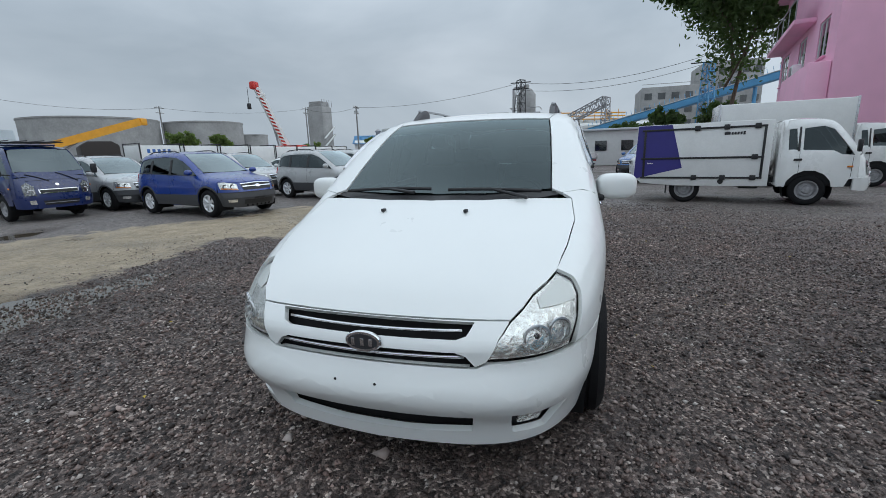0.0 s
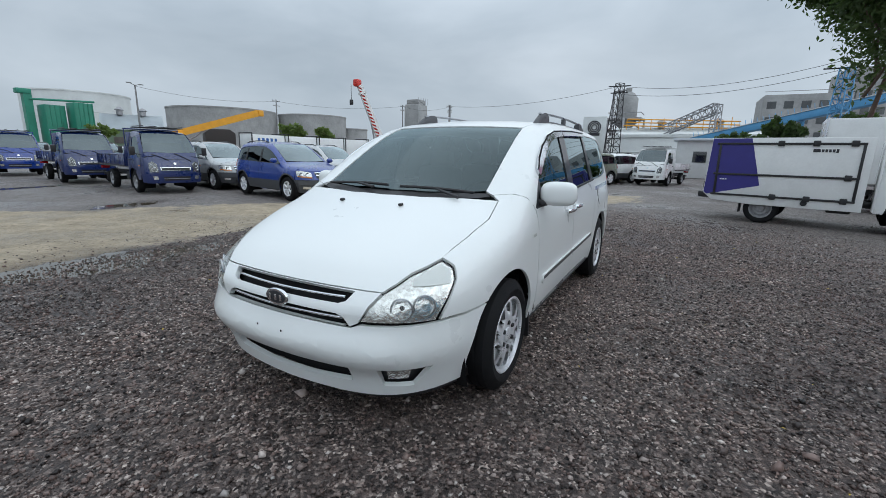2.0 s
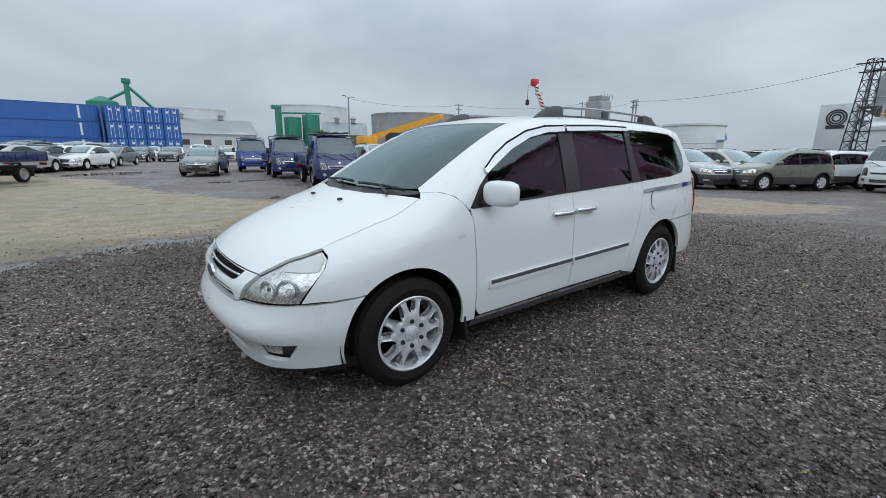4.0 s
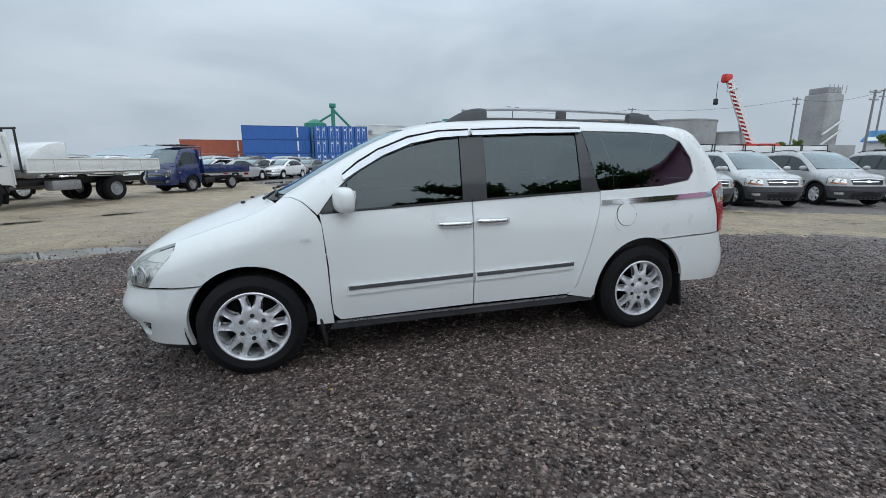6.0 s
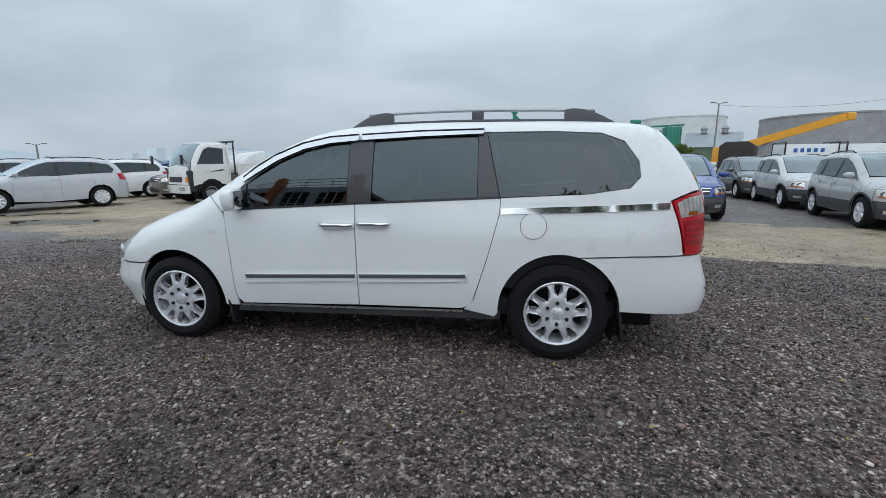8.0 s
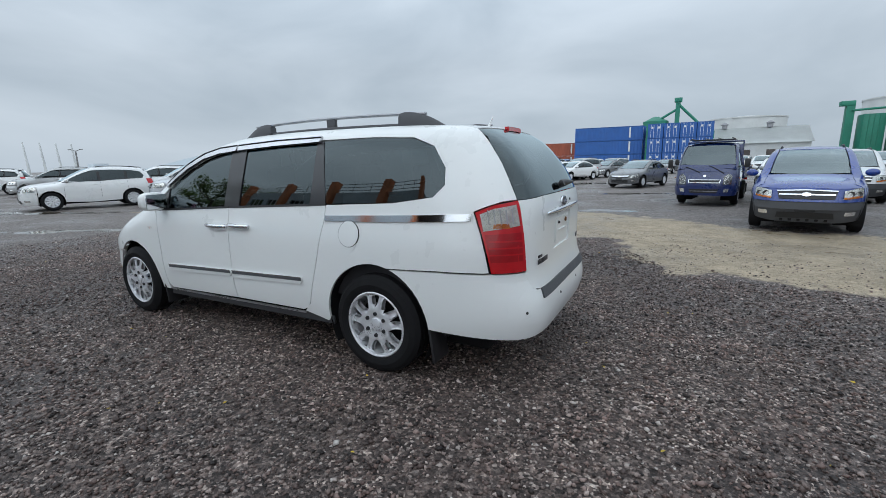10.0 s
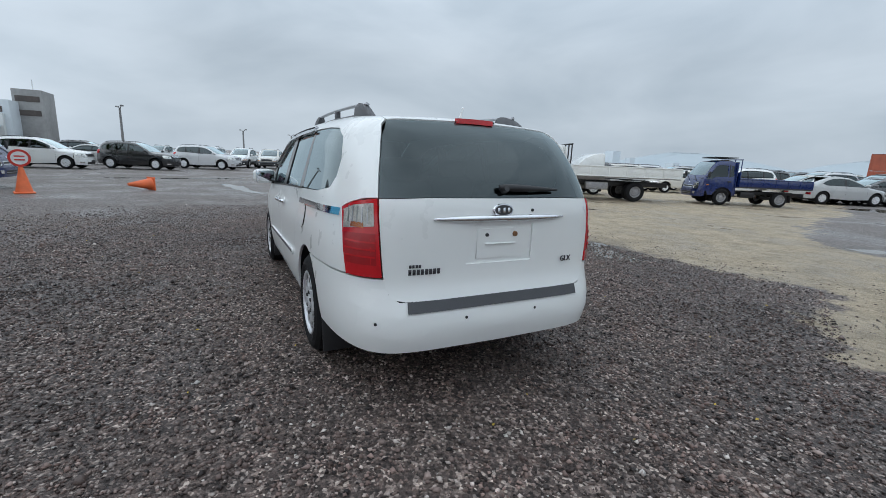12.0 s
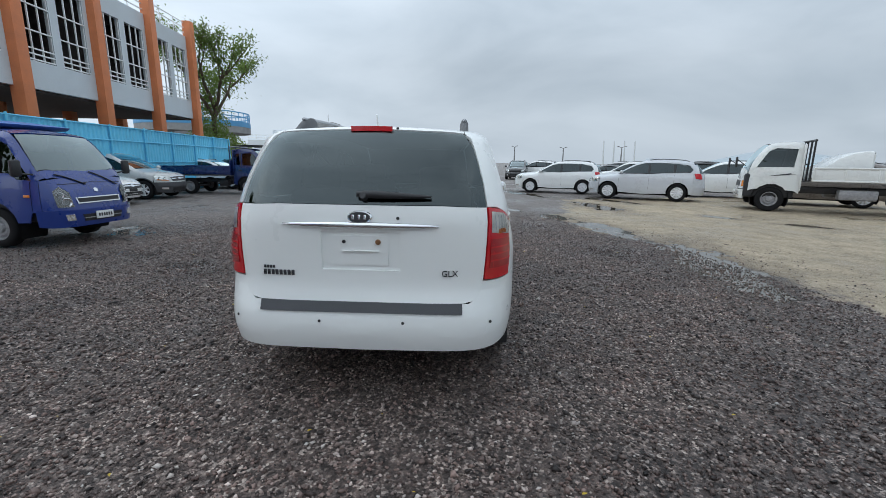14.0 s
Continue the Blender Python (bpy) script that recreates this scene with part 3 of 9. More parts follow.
# ---- the white minivan ----
VAN = Shell(
    half=0.985,
    side=Line((0.15, -0.075), (0.30, -0.035), (0.45, -0.008), (0.62, 0.0), (0.80, -0.002), (0.94, -0.008), (1.06, -0.03), (1.2, -0.06), (1.6, -0.18), (1.85, -0.265)),
    nose=Line((0.15, 2.33), (0.30, 2.376), (0.44, 2.46), (0.58, 2.412), (0.68, 2.406), (0.78, 2.36), (0.9, 2.357), (1.2, 2.371)),
    tail=Line((0.15, 2.54), (0.32, 2.59), (0.46, 2.625), (0.57, 2.615), (0.66, 2.585), (0.75, 2.56), (1.12, 2.56), (1.22, 2.545), (1.4, 2.455), (1.55, 2.335), (1.7, 2.175), (1.85, 2.0)),
    top=Line((-2.6, 0.62), (-2.42, 0.76), (-2.3, 0.845), (-2.18, 0.9), (-1.91, 0.995), (-1.68, 1.075), (-1.49, 1.135), (-1.3, 1.215), (-1.0, 1.385), (-0.72, 1.535),
             (-0.48, 1.64), (-0.25, 1.70), (0.05, 1.735), (0.6, 1.752), (1.2, 1.75), (1.8, 1.735), (2.15, 1.705), (2.6, 1.64)),
    crown=Line((-2.5, 0.10), (-1.6, 0.11), (-1.0, 0.09), (0, 0.07), (2.5, 0.07)),
    x0=-1.346, x1=1.7,
    soft=Line((-2.5, 0.10), (-1.6, 0.20), (-0.9, 0.12), (0, 0.13), (1.8, 0.12), (2.05, 0.06), (2.6, 0.05)), front=(1.85, 7.0), back=(2.4, 7.5), bow=0.15)
V = VAN
van = thing("minivan", "white seven-seat minivan with chrome trim standing on gravel", "minivan")

DLO = [(-1.045, 1.075), (-0.945, 1.21), (-0.86, 1.285), (-0.75, 1.365), (-0.6, 1.45), (-0.4, 1.53), (-0.19, 1.575), (0.06, 1.597), (0.5, 1.625), (0.97, 1.637), (1.44, 1.637),
       (1.77, 1.62), (1.925, 1.56), (2.02, 1.425), (2.03, 1.32), (1.96, 1.247), (1.67, 1.205), (1.09, 1.178)]
ROOF_L = V.T((-0.40, -0.60), (0.0, -0.655), (1.0, -0.675), (1.85, -0.655), (2.02, -0.595))
A_SEAM = V.T((-1.295, -0.735), (-1.27, -0.675), (-1.0, -0.656), (-0.7, -0.631), (-0.40, -0.60))
def on_rear(*yz):
    return [tuple(p) for p in V.lay("rear", yz)]
GATE_L = V.B((43.4, 1.67), (41.7, 1.575), (39.9, 1.45), (38.3, 1.26), (38.0, 1.226))
GATE_LOW = V.B((38.0, 1.226), (37.1, 1.04), (36.1, 0.80), (35.2, 0.72), (33.4, 0.668))
WHEEL_F, WHEEL_R = (-1.51, 0.338), (1.51, 0.352)
HOOD_EDGE = V.T((-1.964, -0.742), (-1.78, -0.782), (-1.53, -0.812), (-1.33, -0.79))
LAMP_IN = V.N((26.4, 0.603), (29.0, 0.69), (32.3, 0.749))
LAMP_TOP = V.N((32.3, 0.749), (40, 0.827), (50.2, 0.886))
HOOD_LIP = V.N((0, 0.752), (9, 0.752), (24, 0.751), (32.3, 0.749))
side_outline = (V.S((1.06, 0.30), (0.83, 0.352), (0.905, 0.43), (1.005, 0.76), (1.085, 1.07), (1.09, 1.178)) + V.S(*reversed(DLO[:17]))
                + V.S((-1.06, 1.06)) + A_SEAM + ROOF_L[1:] + GATE_L + V.B((45.0, 1.203), (50.5, 1.16), (49.0, 1.03), (47.0, 0.79)) + V.S((2.3, 0.787), (2.0, 0.785), (1.62, 0.768), (1.3, 0.6)))
panel("body_side", V, "shoulder", side_outline, M_WHITE, van, 0.07, holes=[V.hole(*arch(WHEEL_R[0], WHEEL_R[1] + 0.01, 0.425, 44))], both=True)
fender_outline = (V.S((-0.985, 0.30), (-1.0, 0.45), (-1.012, 0.72), (-1.035, 1.0), (-1.062, 1.058)) + V.T((-1.295, -0.735)) + HOOD_EDGE[::-1]
                  + V.N((50.4, 0.887), (53.0, 0.855), (52.7, 0.80), (49.0, 0.69), (46.5, 0.612)) + V.S((-1.98, 0.617), (-1.86, 0.625), (-1.80, 0.632), (-1.4, 0.5), (-1.1, 0.3)))
panel("front_fender", V, "shoulder", fender_outline, M_WHITE, van, 0.06, holes=[V.hole(*arch(WHEEL_F[0], WHEEL_F[1] + 0.005, 0.405, 44))], both=True)
door_f = V.S((-0.99, 0.375), (-0.945, 0.325), (0.0295, 0.352), (0.0235, 0.75), (0.0185, 1.126), (-1.05, 1.073), (-1.034, 0.98), (-1.008, 0.72), (-0.998, 0.45))
panel("front_door", V, "side", door_f, M_WHITE, van, 0.07, both=True)
door_s = V.S((0.0325, 0.352), (0.82, 0.36), (0.875, 0.385), (0.905, 0.435), (1.005, 0.76), (1.085, 1.07), (1.09, 1.176), (0.0205, 1.126), (0.0255, 0.75))
panel("sliding_door", V, "side", door_s, M_WHITE, van, 0.07, both=True)

# glass and black pillars along the flank
mirror_tri = V.S((-1.04, 1.08), (-0.87, 1.088), (-0.862, 1.28), (-0.945, 1.21))
panel("mirror_patch", V, "side", mirror_tri, M_GLOSSBLACK, van, 0.08, off=-0.004, both=True)
panel("front_door_glass", V, "side", V.S((-0.868, 1.09), (-0.052, 1.13), (-0.045, 1.575), (-0.19, 1.573), (-0.4, 1.527), (-0.6, 1.447), (-0.75, 1.362), (-0.86, 1.28)),
      M_GLASS, van, 0.09, off=-0.012, thick=0.005, both=True)
panel("pillar_cover", V, "side", V.S((-0.05, 1.13), (0.14, 1.138), (0.145, 1.59), (-0.043, 1.582)), M_GLOSSBLACK, van, 0.09, off=-0.004, both=True)
panel("sliding_door_glass", V, "side", V.S((0.14, 1.138), (0.925, 1.172), (0.92, 1.628), (0.145, 1.596)), M_GLASS, van, 0.09, off=-0.012, thick=0.005, both=True)
panel("pillar_cover", V, "side", V.S((0.925, 1.172), (1.085, 1.18), (0.985, 1.632), (0.92, 1.628)), M_GLOSSBLACK, van, 0.09, off=-0.004, both=True)
panel("quarter_glass", V, "side", V.S((1.085, 1.18), *reversed(DLO[10:17]), (0.985, 1.634)), M_GLASS, van, 0.09, off=-0.005, thick=0.005, both=True)
# window frames: black seals under the glass line
for a, b in (((-1.035, 1.066), (0.016, 1.122)), ((0.024, 1.122), (1.088, 1.172))):
    panel("window_seal", V, "side", V.S(a, b, (b[0], b[1] + 0.016), (a[0], a[1] + 0.016)), M_BLACK, van, 0.12, off=0.004, gap=0, both=True)
panel("rain_visor", V, "side", V.S((-0.88, 1.275), (-0.75, 1.355), (-0.6, 1.44), (-0.4, 1.52), (-0.19, 1.563), (0.03, 1.58), (0.03, 1.63), (-0.2, 1.615), (-0.42, 1.57), (-0.63, 1.485), (-0.78, 1.40), (-0.89, 1.315)),
      M_VISOR, van, 0.06, off=0.022, thick=0.022, label="chrome rain visor", both=True)
panel("rain_visor", V, "side", V.S((0.05, 1.582), (0.5, 1.603), (0.96, 1.615), (0.965, 1.66), (0.5, 1.655), (0.05, 1.636)), M_VISOR, van, 0.06, off=0.022, thick=0.022, label="chrome rain visor", both=True)
# dark strips laid on the visors, painting in their shadow gap
panel("visor_groove", V, "side", V.S((-0.88, 1.318), (-0.775, 1.398), (-0.63, 1.481), (-0.42, 1.566), (-0.2, 1.611), (0.03, 1.626), (0.03, 1.618), (-0.2, 1.603), (-0.42, 1.557), (-0.63, 1.472), (-0.775, 1.388), (-0.88, 1.309)), M_LINER, van, 0.08, off=0.0245, thick=0, gap=0, both=True)
panel("visor_groove", V, "side", V.S((0.05, 1.625), (0.5, 1.645), (0.96, 1.650), (0.96, 1.643), (0.5, 1.637), (0.05, 1.617)), M_LINER, van, 0.1, off=0.0245, thick=0, gap=0, both=True)
# black side moulding with a bright edge, white lower half
for x0, x1, z0, z1 in ((-0.89, 0.02, 0.572, 0.602), (0.038, 0.855, 0.602, 0.628)):
    lo = V.S((x0, z0 - 0.062), (x1 - 0.02, z1 - 0.052), (x1, z1 - 0.03), (x1, z1), (x0, z0))
    panel("door_moulding", V, "side", [(p[0], p[1], p[2]) for p in lo], M_WHITE, van, 0.1, off=0.014, thick=0.016, gap=0, both=True)
    panel("moulding_insert", V, "side", V.S((x0 + 0.01, z0 - 0.026), (x1 - 0.006, z1 - 0.026), (x1 - 0.006, z1 - 0.004), (x0 + 0.01, z0 - 0.004)), M_STRIP, van, 0.2, off=0.019, thick=0.006, gap=0,
          label="dark grey moulding strip", both=True)
    panel("moulding_edge", V, "side", V.S((x0 + 0.004, z0 - 0.004), (x1 - 0.004, z1 - 0.004), (x1 - 0.004, z1 + 0.003), (x0 + 0.004, z0 + 0.003)), M_CHROME, van, 0.2, off=0.02, thick=0.006, gap=0, both=True)
panel("quarter_trim", V, "side", V.S((1.095, 1.062), (1.6, 1.078), (2.22, 1.105), (2.225, 1.148), (1.7, 1.125), (1.095, 1.102)), M_CHROME, van, 0.1, off=0.008, thick=0.01, gap=0, label="chrome quarter strip", both=True)
panel("fuel_door", V, "side", V.S(*arch(1.30, 0.938, 0.088, 24)), M_WHITE, van, 0.06, off=0.0035, thick=0.005, gap=0)
panel("side_marker", V, "side", V.S((-1.178, 0.892), (-1.112, 0.895), (-1.112, 0.915), (-1.178, 0.912)), M_CLEAR, van, 0.1, off=0.008, thick=0.01, gap=0, both=True)
panel("sill", V, "side", V.S((-1.02, 0.245), (1.10, 0.275), (1.10, 0.335), (-0.99, 0.305)), M_CLAD, van, 0.15, off=-0.012, gap=0, both=True)
panel("sill_trim", V, "side", V.S((-0.97, 0.302), (0.83, 0.332), (0.83, 0.344), (-0.97, 0.314)), M_SILVERTRIM, van, 0.15, off=0.002, gap=0, thick=0.012, both=True)

# bonnet, screens, roof
hood_half = mirror_points(HOOD_LIP) + mirror_points(LAMP_TOP[1:]) + mirror_points(HOOD_EDGE[1:]) + V.T((-1.385, 0.58), (-1.46, 0.3), (-1.485, 0.0))
panel("bonnet", V, "top", hood_half + mirror_points(hood_half[1:-1])[::-1], M_WHITE, van, 0.07)
cowl = V.T((-1.475, 0), (-1.45, 0.3), (-1.375, 0.58), (-1.30, 0.72), (-1.27, 0.70), (-1.30, 0.58), (-1.375, 0.3), (-1.40, 0))
panel("cowl_grille", V, "top", cowl + mirror_points(cowl[1:-1])[::-1], M_BLACK, van, 0.09, off=-0.012)
screen = V.T((-1.40, 0), (-1.375, 0.3), (-1.30, 0.58), (-1.265, 0.672), (-1.0, 0.654), (-0.7, 0.629), (-0.405, 0.597), (-0.44, 0.3), (-0.455, 0))
panel("windscreen", V, "top", screen + mirror_points(screen[1:-1])[::-1], M_SCREEN, van, 0.09, off=-0.006, thick=0.006)
roof = V.T((-0.445, 0), (-0.43, 0.3), (-0.40, 0.6), (0.0, 0.655), (1.0, 0.675), (1.85, 0.655), (2.02, 0.595), (2.05, 0.3), (2.06, 0))
panel("roof", V, "top", roof + mirror_points(roof[1:-1])[::-1], M_WHITE, van, 0.1)

# tailgate
glass_low = [GATE_L[-1]] + on_rear((-0.49, 1.236), (0, 1.234), (0.49, 1.236)) + mirror_points([GATE_L[-1]])
glass_top = on_rear((-0.35, 1.684), (0, 1.693), (0.35, 1.684))
glass_rear = glass_low[::-1] + GATE_L[-2::-1] + glass_top + mirror_points(GATE_L[:-1])
panel("rear_glass", V, "rear", glass_rear, M_GLASS, van, 0.09, off=-0.004, thick=0.006)
panel("tailgate_top", V, "top", [GATE_L[0]] + glass_top + mirror_points([GATE_L[0]]) + V.T((2.02, 0.595), (2.05, 0.3), (2.06, 0), (2.05, -0.3), (2.02, -0.595)), M_WHITE, van, 0.06)
plate_hole = on_rear((-0.235, 0.845), (0.235, 0.845), (0.235, 1.075), (-0.235, 1.075))
gate = GATE_LOW + on_rear((-0.62, 0.652), (-0.3, 0.648), (0.3, 0.648), (0.62, 0.652)) + mirror_points(GATE_LOW[::-1]) + glass_low[1:-1][::-1]
panel("tailgate", V, "rear", gate, M_WHITE, van, 0.06, holes=[plate_hole])
panel("plate_recess", V, "rear", on_rear((-0.24, 0.84), (0.24, 0.84), (0.24, 1.08), (-0.24, 1.08)), M_WHITE, van, 0.08, off=-0.012, gap=0)
tail_lamp = GATE_LOW[:-2] + V.B((36.1, 0.79), (46.6, 0.79), (48.8, 1.03), (50.2, 1.158), (45.0, 1.2), (38.2, 1.224))
lamp = panel("tail_lamp", V, "tail", tail_lamp, M_RED, van, 0.06, off=0.010, thick=0.03, label="red and clear tail lamp", both=True)
clear_band = V.B((38.9, 1.198), (45.0, 1.178), (48.8, 1.146), (48.2, 1.045), (38.3, 1.075))
for k, ob in enumerate(lamp):
    b = panel_mesh(V, "tail", clear_band, 0.06, 0.004, 0.013, 0.0, ())
    if k:
        b2 = mirrored(b)
        b.free()
        b = b2
    part("clear_lens", b, M_RIBBED, ob, "clear indicator lens")
    b = panel_mesh(V, "tail", clear_band, 0.06, 0.0, 0.0115, 0.0, ())
    if k:
        b2 = mirrored(b)
        b.free()
        b = b2
    part("lamp_reflector", b, M_TAILREF, ob)
    def lens(name, az, material, off, label=""):
        q = panel_mesh(V, "tail", V.B(*az), 0.06, 0.003, off, 0.0, ())
        if k:
            q2 = mirrored(q)
            q.free()
            q = q2
        part(name, q, material, ob, label)
    lens("inner_lens", ((37.6, 0.86), (46.6, 0.86), (47.9, 1.025), (38.0, 1.035)), M_DEEPRED, 0.0125, "dark red ribbed lens")
    for z in (0.90, 0.94, 0.98):
        lens("lens_rib", ((37.8, z), (47.0, z), (47.1, z + 0.010), (37.9, z + 0.010)), M_RED, 0.0155)
    for a in (40.0, 41.6, 43.2, 44.8, 46.4):
        lens("lens_rib", ((a, 1.085), (a + 0.35, 1.085), (a + 0.5, 1.172), (a + 0.15, 1.172)), M_SILVERTRIM, 0.0125)
    lens("indicator_bulb", ((41.2, 1.062), (45.6, 1.060), (45.4, 1.088), (41.4, 1.090)), M_AMBER, 0.0125)

flap = panel("fuel_flap_seam", V, "side", V.S(*arch(1.32, 0.985, 0.092, 24)), M_LINER, van, 0.04, off=0.006, thick=0.006, gap=0)[0]
panel("fuel_flap", V, "side", V.S(*arch(1.32, 0.985, 0.0885, 24)), M_WHITE, flap, 0.04, off=0.0085, thick=0.004, gap=0)
# bumpers
bump_f = (V.N((-46.3, 0.604), (-26.6, 0.597), (-24.3, 0.580), (0, 0.581), (24.3, 0.580), (26.6, 0.597), (46.3, 0.604)) + V.S((-1.98, 0.611), (-1.86, 0.62), (-1.805, 0.628), (-1.7, 0.5), (-1.86, 0.215))
          + V.N((60, 0.21), (40, 0.20), (22, 0.18), (0, 0.172), (-22, 0.18), (-40, 0.20), (-60, 0.21)) + mirror_points(V.S((-1.86, 0.215), (-1.7, 0.5), (-1.805, 0.628), (-1.86, 0.62), (-1.98, 0.611))))
low_slot = V.nose_hole((-23.8, 0.268), (-9, 0.250), (9, 0.250), (23.8, 0.268), (23.4, 0.362), (9, 0.356), (-9, 0.356), (-23.4, 0.362))
fog_line = ((32.6, 0.258), (40.5, 0.258), (45.0, 0.372), (31.2, 0.372))
fogs = [V.nose_hole(*fog_line), V.nose_hole(*[(-a, z) for a, z in fog_line[::-1]])]
arches = [V.hole(*arch(WHEEL_F[0], WHEEL_F[1] + 0.005, 0.405, 44)), mirror_points(V.hole(*arch(WHEEL_F[0], WHEEL_F[1] + 0.005, 0.405, 44)))]
panel("front_bumper", V, "nose", bump_f, M_WHITE, van, 0.045, thick=0.03, holes=[low_slot, *fogs, *arches])
panel("bumper_slot", V, "nose", V.N((-26, 0.23), (26, 0.23), (26, 0.385), (-26, 0.385)), M_LINER, van, 0.1, off=-0.05, gap=0)
for s in (1, -1):
    panel("fog_lamp_housing", V, "nose", V.N((s * 30, 0.24), (s * 47.5, 0.24), (s * 47.5, 0.39), (s * 30, 0.39)), M_BLACK, van, 0.1, off=-0.045, gap=0)
    panel("fog_lamp", V, "nose", V.N((s * 33.6, 0.285), (s * 39, 0.285), (s * 40, 0.352), (s * 33.2, 0.352)), M_REFLECTOR, van, 0.05, off=-0.022, gap=0, label="clear fog lamp")
    panel("chin_spoiler", V, "nose", V.N((s * 22, 0.155), (s * 62, 0.165), (s * 62, 0.23), (s * 22, 0.19)), M_BLACK, van, 0.1, off=-0.02, gap=0)
grille_half = V.N((0, 0.584), (12, 0.584), (24.3, 0.583)) + LAMP_IN + HOOD_LIP[-2::-1]
grille_frame = grille_half + mirror_points(grille_half[1:-1])[::-1]
slots = [V.nose_hole((-20.5, 0.690), (-22.6, 0.702), (-24.6, 0.742), (-9, 0.745), (9, 0.745), (24.6, 0.742), (22.6, 0.702), (20.5, 0.690), (9, 0.689), (-9, 0.689)),
         V.nose_hole((-23.8, 0.588), (-22.2, 0.624), (-20.2, 0.638), (-7, 0.640), (7, 0.640), (20.2, 0.638), (22.2, 0.624), (23.8, 0.588), (9, 0.590), (-9, 0.590))]
panel("grille_surround", V, "nose", grille_frame, M_WHITE, van, 0.05, thick=0.03, holes=slots)
panel("grille_backing", V, "nose", V.N((-27, 0.56), (27, 0.56), (27, 0.76), (-27, 0.76)), M_LINER, van, 0.08, off=-0.06, gap=0, thick=0)
for z in (0.716, 0.615):
    bar = [tuple(p) for p in V.lay("nose", [(radians(a), z + 0.004 * (abs(a) / 20) ** 2) for a in range(-22, 23, 2)], -0.012)]
    bm = add_sweep(bmesh.new(), bar, ring_section(0.0075, 8, 0.9))
    part("grille_bar", bm, M_CHROME, van)
logo_disc = [tuple(p) for p in V.lay("nose", [(0, 0.664)])][0]
def oval(name, at, turn, a, b, material, parent, depth):
    bm = bmesh.new()
    n = 32
    prof = [(1.0, 0.0), (1.0, depth * 0.6), (0.93, depth), (0.0, depth * 1.15)]
    rings = [[bm.verts.new((a * r * math.cos(2 * math.pi * i / n), b * r * math.sin(2 * math.pi * i / n), h)) for i in range(n)] for r, h in prof[:-1]]
    tip = bm.verts.new((0, 0, prof[-1][1]))
    for r0, r1 in zip(rings, rings[1:]):
        for i in range(n):
            bm.faces.new((r0[i], r0[(i + 1) % n], r1[(i + 1) % n], r1[i]))
    for i in range(n):
        bm.faces.new((rings[-1][i], rings[-1][(i + 1) % n], tip))
    bmesh.ops.transform(bm, matrix=Matrix.Translation(at) @ turn, verts=bm.verts[:])
    return part(name, sharpen(bm, 30), material, parent)
face_front = Matrix.Rotation(radians(-90), 4, "Z") @ Matrix.Rotation(radians(90), 4, "X")
face_back = Matrix.Rotation(radians(90), 4, "Z") @ Matrix.Rotation(radians(82), 4, "X")
badge = oval("badge", Vector(logo_disc) + Vector((0.0, 0, 0)), face_front, 0.083, 0.045, M_CHROME, van, 0.014)
oval("badge_field", Vector(logo_disc) + Vector((-0.006, 0, 0)), face_front, 0.070, 0.035, M_INK, badge, 0.010)
def badge_bars(at, turn, parent, w, h):
    """Plain bars in place of the maker's letters."""
    for x in (-0.55, 0.0, 0.5):
        bm = box((x * w, 0, 0.0), (w * 0.22, h, 0.004), 0.001)
        bmesh.ops.transform(bm, matrix=Matrix.Translation(at) @ turn, verts=bm.verts[:])
        part("badge_bar", bm, M_CHROME, parent)
badge_bars(Vector(logo_disc) + Vector((-0.0185, 0, 0)), face_front, badge, 0.075, 0.032)

for a in (-6.5, 3.0):
    p = V.lay("nose", [(radians(a), 0.497)], 0.0)[0]
    oval("bumper_hole", Vector(p), face_front, 0.006, 0.006, M_LINER, van, 0.002)

